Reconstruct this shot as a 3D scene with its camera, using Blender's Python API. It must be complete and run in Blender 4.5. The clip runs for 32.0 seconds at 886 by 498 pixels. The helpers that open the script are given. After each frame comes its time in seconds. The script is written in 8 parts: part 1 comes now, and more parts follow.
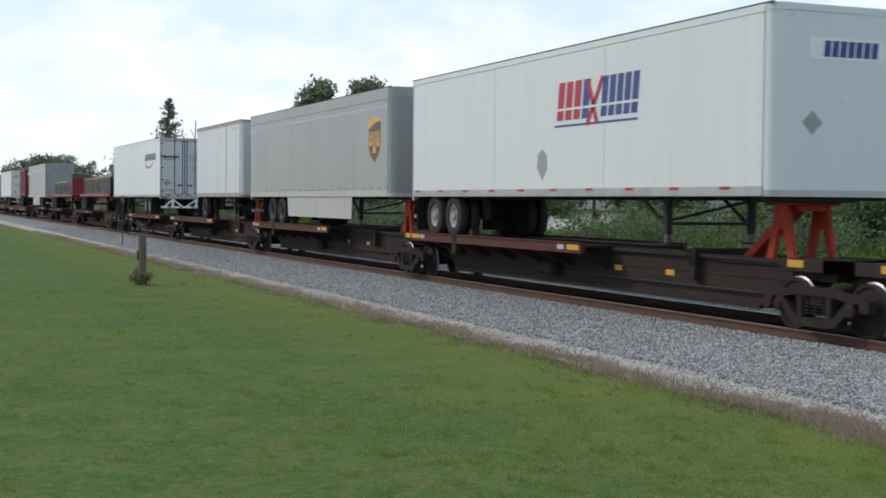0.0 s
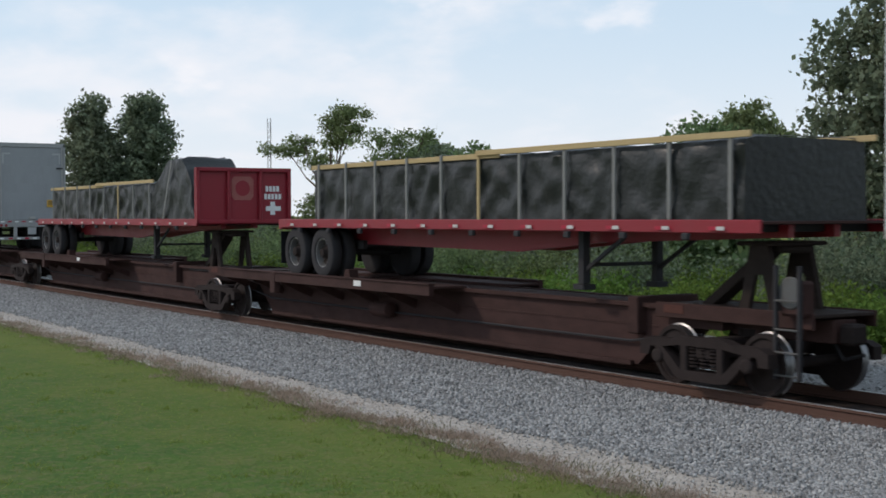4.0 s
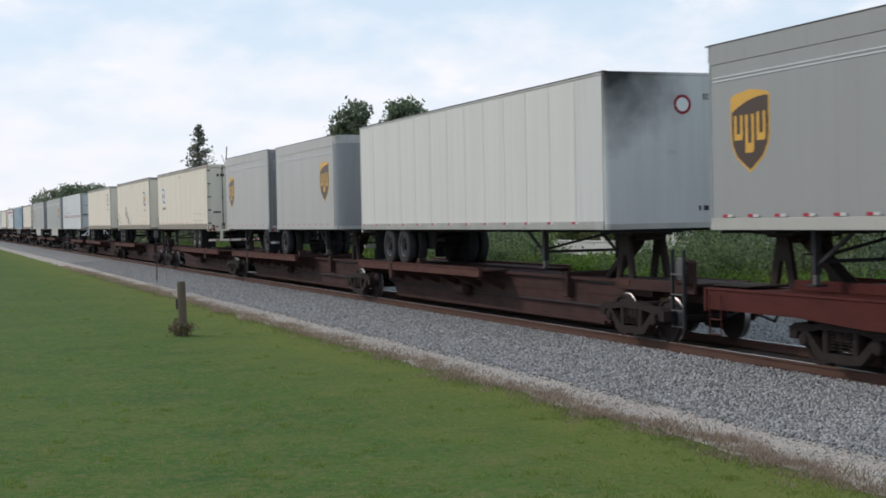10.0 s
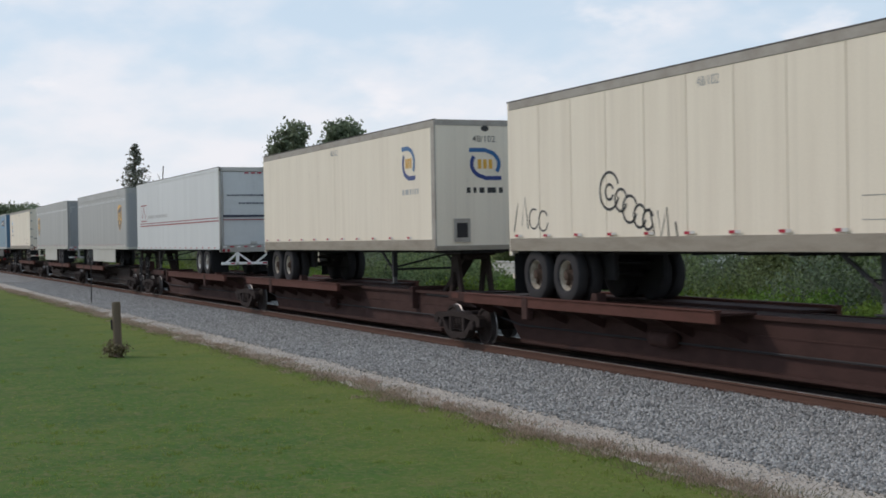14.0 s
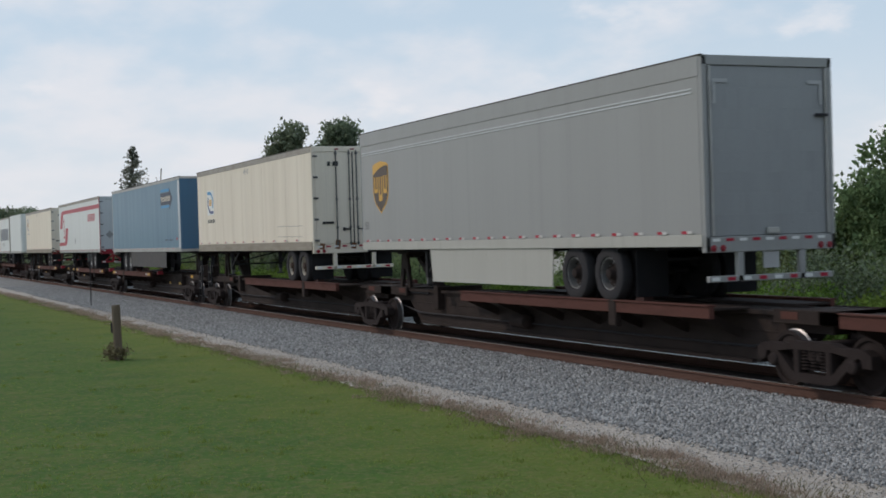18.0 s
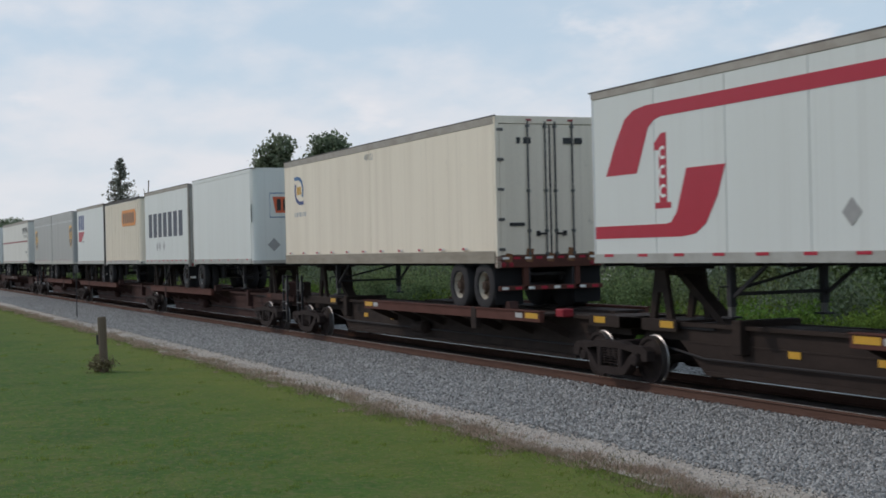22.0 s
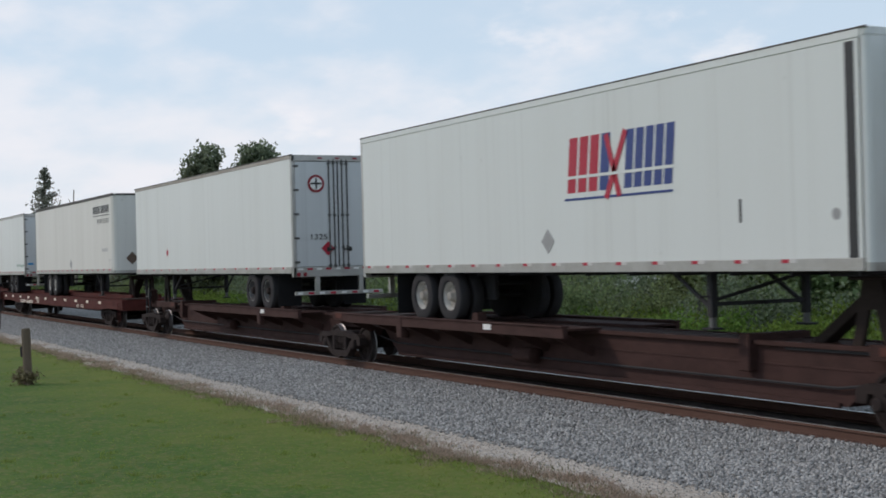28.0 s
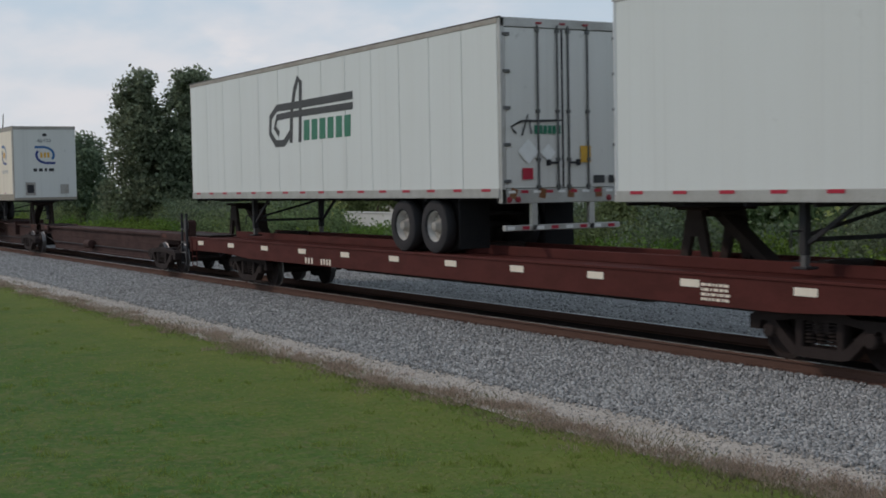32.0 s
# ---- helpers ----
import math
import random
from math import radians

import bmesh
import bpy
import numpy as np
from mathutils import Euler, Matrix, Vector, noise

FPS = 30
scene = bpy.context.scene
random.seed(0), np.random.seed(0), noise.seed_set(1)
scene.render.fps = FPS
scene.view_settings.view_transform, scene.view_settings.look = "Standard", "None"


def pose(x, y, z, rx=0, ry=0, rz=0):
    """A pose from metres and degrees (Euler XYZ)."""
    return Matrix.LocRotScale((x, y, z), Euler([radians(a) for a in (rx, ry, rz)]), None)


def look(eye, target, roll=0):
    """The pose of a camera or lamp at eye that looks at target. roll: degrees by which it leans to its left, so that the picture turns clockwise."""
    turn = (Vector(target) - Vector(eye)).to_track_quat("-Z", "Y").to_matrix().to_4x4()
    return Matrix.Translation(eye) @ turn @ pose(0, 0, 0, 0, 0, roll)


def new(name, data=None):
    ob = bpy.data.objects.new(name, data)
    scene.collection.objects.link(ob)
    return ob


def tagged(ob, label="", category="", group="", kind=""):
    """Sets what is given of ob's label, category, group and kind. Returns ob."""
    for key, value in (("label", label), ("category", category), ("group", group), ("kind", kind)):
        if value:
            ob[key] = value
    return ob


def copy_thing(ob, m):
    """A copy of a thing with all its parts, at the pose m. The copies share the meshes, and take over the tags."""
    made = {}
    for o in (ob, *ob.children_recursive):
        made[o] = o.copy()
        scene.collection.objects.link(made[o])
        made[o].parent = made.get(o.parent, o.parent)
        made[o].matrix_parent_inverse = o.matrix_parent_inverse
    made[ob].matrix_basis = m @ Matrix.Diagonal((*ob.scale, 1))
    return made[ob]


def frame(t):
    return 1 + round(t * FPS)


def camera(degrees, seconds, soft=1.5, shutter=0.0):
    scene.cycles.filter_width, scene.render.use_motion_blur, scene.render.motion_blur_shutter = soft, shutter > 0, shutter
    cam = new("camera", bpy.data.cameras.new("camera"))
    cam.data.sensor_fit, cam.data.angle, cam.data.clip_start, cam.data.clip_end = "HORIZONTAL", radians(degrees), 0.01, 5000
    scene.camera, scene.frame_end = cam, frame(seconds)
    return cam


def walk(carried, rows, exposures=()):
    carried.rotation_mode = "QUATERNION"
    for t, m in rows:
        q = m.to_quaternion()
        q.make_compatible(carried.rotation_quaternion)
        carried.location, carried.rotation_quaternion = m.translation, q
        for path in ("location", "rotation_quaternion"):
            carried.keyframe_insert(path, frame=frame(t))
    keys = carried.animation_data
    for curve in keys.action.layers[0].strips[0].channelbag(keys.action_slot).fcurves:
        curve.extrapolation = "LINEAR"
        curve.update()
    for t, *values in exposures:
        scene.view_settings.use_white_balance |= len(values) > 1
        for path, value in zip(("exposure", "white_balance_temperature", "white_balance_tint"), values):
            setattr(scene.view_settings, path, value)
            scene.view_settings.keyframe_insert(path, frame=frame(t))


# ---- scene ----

# a hand-held camera beside a railway line; the track runs along x, the train goes towards +x
CAM_Z = 2.6
PATH = [
    (0, 3.26, -0.37, -0.44, 68, -1.97, -0.52), (0.5, 2.6, -0.25, -0.41, 68, -1.45, -0.9), (1, 2.01, -0.15, -0.37, 68.27, -1.42, -0.17),
    (1.5, 1.68, -0.1, -0.29, 69.7, -1.48, -0.3), (2, 1.22, -0.03, -0.2, 70.48, -1.42, -0.11), (2.5, 0.8, 0, -0.1, 70.2, -1.46, 0.1),
    (4.5, 0, 0, 0, 56.38, -1.39, 0.11), (5, 0, 0, 0, 60.46, -1.16, 0.34), (5.5, 0, 0, 0, 63.59, -1.52, 0.35),
    (6, 0, 0, 0, 64.93, -1.13, 0.4), (6.5, 0, 0, 0, 65.35, -1.16, 0.4), (7, 0, 0, 0, 66.41, -1.29, 0.84),
    (7.5, 0, 0, 0, 67.68, -1.54, 0.69), (8, 0, 0, 0, 68.77, -1.55, 0.79), (8.5, 0, 0, 0, 68.92, -1.4, 0.83),
    (9, 0, 0, 0, 69.58, -1.24, 0.42), (9.5, 0, 0, 0, 69.33, -1.38, 0.99), (10, 0, 0, 0, 69.19, -1.3, 1.18),
    (10.5, 0, 0, 0, 68.9, -1.27, 1.12), (11, 0, 0, 0, 68.68, -1.17, 1.18), (11.5, 0, 0, 0, 68.21, -1.04, 0.89),
    (12, 0, 0, 0, 67.8, -0.89, 0.76), (12.5, 0, 0, 0, 67.63, -0.85, 0.71), (13, 0, 0, 0, 67, -0.66, 0.9),
    (13.5, 0, 0, 0, 66.63, -0.6, 1), (14, 0, 0, 0, 66.59, -0.47, 1), (14.5, 0, 0, 0, 66.7, -0.53, 0.99),
    (15, 0, 0, 0, 66.89, -0.47, 0.78), (15.5, 0, 0, 0, 66.88, -0.44, 1.01), (17.5, 0, 0, 0, 66.55, -0.66, 1.7),
    (18, 0, 0, 0, 66.54, -0.53, 1.76), (18.5, 0, 0, 0, 66.19, -0.31, 1.47), (19, 0, 0, 0, 66.31, -0.05, 1.28),
    (19.5, 0, 0, 0, 65.98, 0.05, 1.43), (20, 0, 0, 0, 66, 0.09, 1.37), (20.5, 0, 0, 0, 66.1, -0.04, 1.62),
    (21, 0, 0, 0, 66.09, -0.03, 1.82), (21.5, 0, 0, 0, 65.81, -0.04, 1.5), (22, 0, 0, 0, 66.01, 0.06, 1.31),
    (22.5, 0, 0, 0, 66.32, 0.1, 1.55), (23, 0, 0, 0, 66.69, 0.25, 1.41), (23.5, 0, 0, 0, 68.16, 0.4, 1.9),
    (24, 0, 0, 0, 68.36, 0.58, 1.44), (24.5, 0, 0, 0, 66.89, 0.75, 1.26), (26.5, 0, 0, 0, 56.58, 1.02, 0.54),
    (27, 0, 0, 0, 59.81, 1.07, 1.03), (27.5, 0, 0, 0, 62.25, 0.86, 1.39), (28, 0, 0, 0, 63.04, 0.39, 1.46),
    (28.5, 0, 0, 0, 63.84, 0.41, 1.5), (29, 0, 0, 0, 64.79, 0.2, 1.73), (29.5, 0, 0, 0, 65.15, 0.31, 1.38),
    (30, 0, 0, 0, 65.12, 0.24, 1.36), (30.5, 0, 0, 0, 64.25, 0.18, 0.68), (31, 0, 0, 0, 64.08, -0.89, 0.38),
    (31.5, 0, 0, 0, 63.11, -1.72, 0.43), (32, 0, 0, 0, 60.35, -2.67, 1.04),
]
cam = camera(36.06, 32.0, soft=1.7, shutter=0.12)
EXPOSURE = [(0.0, 0.13, 6540, 13), (2.0, 0.14, 6560, 13), (4.5, -0.13, 6590, 14), (6.0, -0.13, 6590, 14), (9.0, -0.01, 6640, 15), (13.0, -0.05, 6690, 15), (15.0, -0.25, 6640, 15), (19.0, -0.30, 6620, 14), (24.0, -0.35, 6570, 14), (27.0, -0.11, 6670, 16), (28.0, -0.17, 6620, 15), (29.0, -0.31, 6620, 15), (30.0, -0.37, 6570, 14), (32.0, -0.46, 6710, 15)]
walk(cam, [(t, pose(x, y, CAM_Z + z, 90 + pitch, roll, yaw)) for t, x, y, z, yaw, pitch, roll in PATH], EXPOSURE)

# how far the train has come: seconds, metres
TRAIN = [
    (0, -2.17), (1, 16.51), (2, 35.41), (2.5, 44.75), (4.5, 80.49), (5, 89.31), (6, 106.92), (7, 124.50),
    (8, 142.19), (9, 159.99), (10, 177.87), (11, 195.78), (12, 213.73), (13, 231.61), (14, 249.47),
    (15, 267.29), (18, 320.76), (19, 338.59), (20, 356.44), (21, 374.31), (22, 392.12), (23, 409.94),
    (24, 427.92), (26.5, 472.73), (27, 481.81), (28, 499.85), (29, 517.81), (30, 535.60), (31, 553.57),
    (32, 571.59),
]
TRACK_Y = 13.91      # middle of the track
RAIL_Z = 0.16        # top of the rails
DECK_Z = 1.30        # what the trailers' tyres stand on

# ---- sky and sun ----
SUN_EL, SUN_AZ = 36.0, 222.0     # degrees; the sun stands behind and to one side of the camera, in thin haze
world = bpy.data.worlds.new("world")
scene.world = world
world.use_nodes = True
wn, wl = world.node_tree.nodes, world.node_tree.links
wn.clear()


def wnode(kind, **props):
    n = wn.new(kind)
    for k, v in props.items():
        n.inputs[k].default_value = v
    return n


sky = wn.new("ShaderNodeTexSky")
sky.sky_type, sky.sun_disc = "NISHITA", False
sky.sun_elevation, sky.sun_rotation = radians(SUN_EL), radians(SUN_AZ)
sky.air_density, sky.dust_density, sky.ozone_density = 1.0, 0.8, 1.6
coord = wn.new("ShaderNodeTexCoord")
# clouds: a noise laid out on a high flat layer, so that they shrink towards the horizon
sep = wn.new("ShaderNodeSeparateXYZ")
wl.new(coord.outputs["Generated"], sep.inputs[0])
lift = wn.new("ShaderNodeMath")
lift.operation, lift.inputs[1].default_value = "MAXIMUM", 0.0
wl.new(sep.outputs["Z"], lift.inputs[0])
lift2 = wn.new("ShaderNodeMath")
lift2.operation, lift2.inputs[1].default_value = "ADD", 0.45
wl.new(lift.outputs[0], lift2.inputs[0])
flat = wn.new("ShaderNodeVectorMath")
flat.operation = "DIVIDE"
wl.new(coord.outputs["Generated"], flat.inputs[0])
comb = wn.new("ShaderNodeCombineXYZ")
for k in "XYZ":
    wl.new(lift2.outputs[0], comb.inputs[k])
wl.new(comb.outputs[0], flat.inputs[1])
wide = wnode("ShaderNodeTexNoise", Scale=2.6, Detail=4.0, Roughness=0.5)
puff = wnode("ShaderNodeTexNoise", Scale=8.0, Detail=5.0, Roughness=0.5, Distortion=0.0)
squash = wn.new("ShaderNodeVectorMath")
squash.operation, squash.inputs[1].default_value = "MULTIPLY", (1.0, 1.0, 1.7)
wl.new(flat.outputs[0], squash.inputs[0])
for nz in (wide, puff):
    wl.new(squash.outputs[0], nz.inputs["Vector"])


def wmath(op, a, b=0.0):
    n = wn.new("ShaderNodeMath")
    n.operation = op
    for k, v in enumerate((a, b)):
        if isinstance(v, (int, float)):
            n.inputs[k].default_value = v
        else:
            wl.new(v, n.inputs[k])
    return n.outputs[0]


def wrange(v, a, b, c, d):
    n = wn.new("ShaderNodeMapRange")
    n.interpolation_type = "SMOOTHSTEP"
    for k, x in (("From Min", a), ("From Max", b), ("To Min", c), ("To Max", d)):
        n.inputs[k].default_value = x
    wl.new(v, n.inputs["Value"])
    return n.outputs[0]


def wmix(f, a, b):
    n = wn.new("ShaderNodeMix")
    n.data_type = "RGBA"
    wl.new(f, n.inputs["Factor"])
    for k, v in (("A", a), ("B", b)):
        if isinstance(v, tuple):
            n.inputs[k].default_value = (*v, 1)
        else:
            wl.new(v, n.inputs[k])
    return n.outputs["Result"]


# haze pales the blue towards the horizon; more cloud to the west
haze = wrange(sep.outputs["Z"], 0.0, 0.5, 0.92, 0.62)
west = wrange(sep.outputs["X"], -1.0, -0.6, 0.12, -0.045)
body = wmath("ADD", wmath("ADD", wmath("MULTIPLY", wide.outputs["Fac"], 0.5), wmath("MULTIPLY", puff.outputs["Fac"], 0.5)), west)
cover = wrange(body, 0.50, 0.74, 0.0, 0.7)
low = wrange(sep.outputs["Z"], 0.0, 0.16, 0.75, 0.0)
hazy = wmix(haze, sky.outputs[0], (5.8, 7.4, 8.7))
hazy = wmix(low, hazy, (7.9, 8.35, 8.6))
clouds = wmix(cover, hazy, (8.45, 8.65, 8.95))
# small bright puffs
tuft = wnode("ShaderNodeTexNoise", Scale=6.0, Detail=7.0, Roughness=0.52)
shift = wn.new("ShaderNodeVectorMath")
shift.operation, shift.inputs[1].default_value = "ADD", (3.7, 1.9, 0.6)
wl.new(squash.outputs[0], shift.inputs[0])
wl.new(shift.outputs[0], tuft.inputs["Vector"])
clouds = wmix(wrange(tuft.outputs["Fac"], 0.585, 0.72, 0.0, 0.5), clouds, (9.1, 9.15, 9.3))
bg = wnode("ShaderNodeBackground", Strength=0.116)
wl.new(clouds, bg.inputs["Color"])
wo = wn.new("ShaderNodeOutputWorld")
wl.new(bg.outputs[0], wo.inputs["Surface"])

sun = new("sun", bpy.data.lights.new("sun", "SUN"))
sun.data.energy, sun.data.angle, sun.data.color = 1.4, radians(5), (1.0, 0.90, 0.78)
_a, _e = radians(SUN_AZ), radians(SUN_EL)
sun.matrix_world = look((90 * math.cos(_e) * math.sin(_a), 90 * math.cos(_e) * math.cos(_a), 90 * math.sin(_e)), (0, 0, 0))
scene.view_settings.exposure = 0.0

# ---- materials ----
MATS = {}
STREAK = (1.6, 1.6, 0.12)


def material(name, colour, rough=0.6, metal=0.0, dirt=(0.2, 0.18, 0.15), amount=0.25, scale=(1, 1, 1), size=1.5, fine=40.0, bump=0.1, contrast=0.25,
             coat=0.0, island=0.0):
    """A painted, worn or natural surface: two scales of noise in object space, stains of the colour dirt, fine relief."""
    if name in MATS:
        return MATS[name]
    m = MATS[name] = bpy.data.materials.new(name)
    m.use_nodes = True
    n, l = m.node_tree.nodes, m.node_tree.links
    p = n["Principled BSDF"]
    tc, mp = n.new("ShaderNodeTexCoord"), n.new("ShaderNodeMapping")
    mp.inputs["Scale"].default_value = scale
    l.new(tc.outputs["Object"], mp.inputs["Vector"])
    info = n.new("ShaderNodeObjectInfo")
    off = n.new("ShaderNodeVectorMath")
    off.operation = "MULTIPLY_ADD"
    off.inputs[1].default_value = (17, 31, 11)
    l.new(info.outputs["Random"], off.inputs[0])
    l.new(mp.outputs[0], off.inputs[2])
    big, small = n.new("ShaderNodeTexNoise"), n.new("ShaderNodeTexNoise")
    big.inputs["Scale"].default_value, big.inputs["Detail"].default_value, big.inputs["Roughness"].default_value = size, 5, 0.62
    small.inputs["Scale"].default_value, small.inputs["Detail"].default_value = fine, 4
    l.new(off.outputs[0], big.inputs["Vector"])
    l.new(tc.outputs["Object"], small.inputs["Vector"])
    ramp = n.new("ShaderNodeValToRGB")
    ramp.color_ramp.elements[0].position, ramp.color_ramp.elements[1].position = 0.42, 0.42 + 0.5 * (1 - contrast)
    l.new(big.outputs["Fac"], ramp.inputs["Fac"])
    k = n.new("ShaderNodeMath")
    k.operation, k.inputs[1].default_value = "MULTIPLY", amount
    l.new(ramp.outputs["Color"], k.inputs[0])
    mix = n.new("ShaderNodeMix")
    mix.data_type = "RGBA"
    l.new(k.outputs[0], mix.inputs["Factor"])
    mix.inputs["A"].default_value, mix.inputs["B"].default_value = (*colour, 1), (*dirt, 1)
    base = mix.outputs["Result"]
    if scale == STREAK:
        # rain streaks: thin, upright, here and there
        st, sm = n.new("ShaderNodeTexNoise"), n.new("ShaderNodeMapping")
        sm.inputs["Scale"].default_value = (3.1, 3.1, 0.3)
        l.new(off.outputs[0], sm.inputs["Vector"])
        st.inputs["Scale"].default_value, st.inputs["Detail"].default_value, st.inputs["Roughness"].default_value = 1.0, 6, 0.7
        l.new(sm.outputs[0], st.inputs["Vector"])
        sr = n.new("ShaderNodeMapRange")
        for k_, v_ in (("From Min", 0.54), ("From Max", 0.8), ("To Max", 0.22)):
            sr.inputs[k_].default_value = v_
        l.new(st.outputs["Fac"], sr.inputs["Value"])
        m2 = n.new("ShaderNodeMix")
        m2.data_type = "RGBA"
        l.new(sr.outputs[0], m2.inputs["Factor"])
        l.new(base, m2.inputs["A"])
        m2.inputs["B"].default_value = (*[c * 0.6 for c in dirt], 1)
        base = m2.outputs["Result"]
        # scuffs and smudges, sparse
        sc, scr = n.new("ShaderNodeTexNoise"), n.new("ShaderNodeMapRange")
        sc.inputs["Scale"].default_value, sc.inputs["Detail"].default_value, sc.inputs["Roughness"].default_value = 1.7, 8, 0.72
        l.new(tc.outputs["Object"], sc.inputs["Vector"])
        for k_, v_ in (("From Min", 0.63), ("From Max", 0.74), ("To Max", 0.42)):
            scr.inputs[k_].default_value = v_
        l.new(sc.outputs["Fac"], scr.inputs["Value"])
        m3 = n.new("ShaderNodeMix")
        m3.data_type = "RGBA"
        l.new(scr.outputs[0], m3.inputs["Factor"])
        l.new(base, m3.inputs["A"])
        m3.inputs["B"].default_value = (*[c * 0.5 for c in dirt], 1)
        base = m3.outputs["Result"]
    hv = n.new("ShaderNodeHueSaturation")
    mr = n.new("ShaderNodeMapRange")
    mr.inputs["To Min"].default_value, mr.inputs["To Max"].default_value = 1 - contrast * 0.7, 1 + contrast * 0.7
    l.new(small.outputs["Fac"], mr.inputs["Value"])
    if island:
        geo = n.new("ShaderNodeNewGeometry")
        mi = n.new("ShaderNodeMapRange")
        mi.inputs["To Min"].default_value, mi.inputs["To Max"].default_value = 1 - island, 1 + island
        l.new(geo.outputs["Random Per Island"], mi.inputs["Value"])
        mu = n.new("ShaderNodeMath")
        mu.operation = "MULTIPLY"
        l.new(mi.outputs[0], mu.inputs[0])
        l.new(mr.outputs[0], mu.inputs[1])
        l.new(mu.outputs[0], hv.inputs["Value"])
    else:
        l.new(mr.outputs[0], hv.inputs["Value"])
    l.new(base, hv.inputs["Color"])
    l.new(hv.outputs[0], p.inputs["Base Color"])
    p.inputs["Metallic"].default_value = metal
    p.inputs["Specular IOR Level"].default_value = 0.45 if rough < 0.55 else 0.12
    rr = n.new("ShaderNodeMapRange")
    rr.inputs["To Min"].default_value, rr.inputs["To Max"].default_value = max(rough - 0.12, 0.05), min(rough + 0.15, 1)
    l.new(big.outputs["Fac"], rr.inputs["Value"])
    l.new(rr.outputs[0], p.inputs["Roughness"])
    p.inputs["Coat Weight"].default_value = coat
    if bump:
        b = n.new("ShaderNodeBump")
        b.inputs["Strength"].default_value, b.inputs["Distance"].default_value = bump, 0.02
        l.new(small.outputs["Fac"], b.inputs["Height"])
        l.new(b.outputs[0], p.inputs["Normal"])
    return m


WHITE = material("white_paint", (0.674, 0.660, 0.622), 0.40, 0, (0.418, 0.399, 0.351), 0.24, STREAK, 1.1, 30, 0.03, 0.06)
WHITE2 = material("white_paint_clean", (0.665, 0.692, 0.678), 0.35, 0, (0.494, 0.475, 0.437), 0.18, STREAK, 0.8, 30, 0.03, 0.04)
SILVER = material("white_paint_grey", (0.589, 0.608, 0.617), 0.36, 0.1, (0.399, 0.399, 0.399), 0.2, STREAK, 1.0, 30, 0.03, 0.08)
CREAM = material("cream_paint", (0.82, 0.735, 0.61), 0.5, 0, (0.52, 0.43, 0.34), 0.38, STREAK, 1.2, 30, 0.03, 0.10)
GREY = material("grey_paint", (0.326, 0.326, 0.318), 0.38, 0, (0.239, 0.239, 0.230), 0.22, STREAK, 0.9, 30, 0.03, 0.08)
GREYL = material("light_grey_paint", (0.446, 0.437, 0.423), 0.4, 0, (0.314, 0.304, 0.285), 0.22, STREAK, 0.9, 30, 0.03, 0.08)
SKIRT = material("beige_grey_skirt", (0.45, 0.438, 0.396), 0.45, 0, (0.30, 0.284, 0.25), 0.3, STREAK, 0.9, 30, 0.03, 0.08)
GREYD = material("grey_door_paint", (0.30, 0.31, 0.315), 0.36, 0, (0.20, 0.20, 0.20), 0.35, STREAK, 1.4, 30, 0.03, 0.08)
BLUE = material("blue_paint", (0.081, 0.195, 0.285), 0.36, 0, (0.152, 0.190, 0.247), 0.4, STREAK, 1.6, 30, 0.03, 0.10)
BLUED = material("dark_blue_paint", (0.05, 0.14, 0.24), 0.4, 0, (0.09, 0.12, 0.2), 0.4, STREAK, 1.6, 30, 0.03, 0.10)
BOXRED = material("container_red", (0.19, 0.018, 0.03), 0.5, 0, (0.10, 0.03, 0.025), 0.5, STREAK, 1.8, 40, 0.05, 0.15)
ALU = material("aluminium", (0.45, 0.44, 0.42), 0.42, 0.55, (0.22, 0.19, 0.16), 0.5, (1, 1, 1), 2.0, 50, 0.05, 0.2)
CREAMRAIL = material("weathered_cream_rail", (0.322, 0.285, 0.236), 0.6, 0, (0.136, 0.105, 0.081), 0.5, (0.5, 1, 2), 2.5, 50, 0.06, 0.2)
RAILING = material("dull_grey_rail", (0.40, 0.37, 0.335), 0.6, 0.0, (0.17, 0.13, 0.1), 0.55, (0.6, 1, 1), 3.0, 50, 0.06, 0.2)
DARKCAP = material("dark_roof_edge", (0.09, 0.085, 0.085), 0.6, 0.1, (0.2, 0.18, 0.16), 0.4, (0.6, 1, 1), 3.0, 50, 0.06, 0.2)
ROOF = material("roof_sheet", (0.5, 0.5, 0.5), 0.45, 0.3, (0.3, 0.28, 0.25), 0.4, (1, 1, 1), 1.5, 40, 0.04, 0.15)
STEEL = material("black_steel", (0.042, 0.041, 0.045), 0.6, 0.1, (0.06, 0.05, 0.046), 0.5, (1, 1, 1), 3.0, 60, 0.1, 0.3)
RUBBER = material("tyre_rubber", (0.045, 0.043, 0.046), 0.85, 0, (0.062, 0.057, 0.055), 0.5, (1, 1, 1), 5.0, 70, 0.15, 0.3)
FLAP = material("black_rubber_flap", (0.018, 0.018, 0.020), 0.8, 0, (0.03, 0.028, 0.027), 0.5, (1, 1, 1), 5.0, 70, 0.15, 0.3)
RIMW = material("white_rim", (0.55, 0.54, 0.51), 0.5, 0, (0.22, 0.14, 0.105), 0.6, (1, 1, 1), 5.0, 60, 0.05, 0.2)
# disc inside white rims: base colour greyed for the deep dish's shade, brown dirt mottled over
RIMD = material("shaded_wheel_disc", (0.36, 0.34, 0.31), 0.6, 0, (0.13, 0.09, 0.07), 0.6, (1, 1, 1), 5.0, 60, 0.05, 0.25)
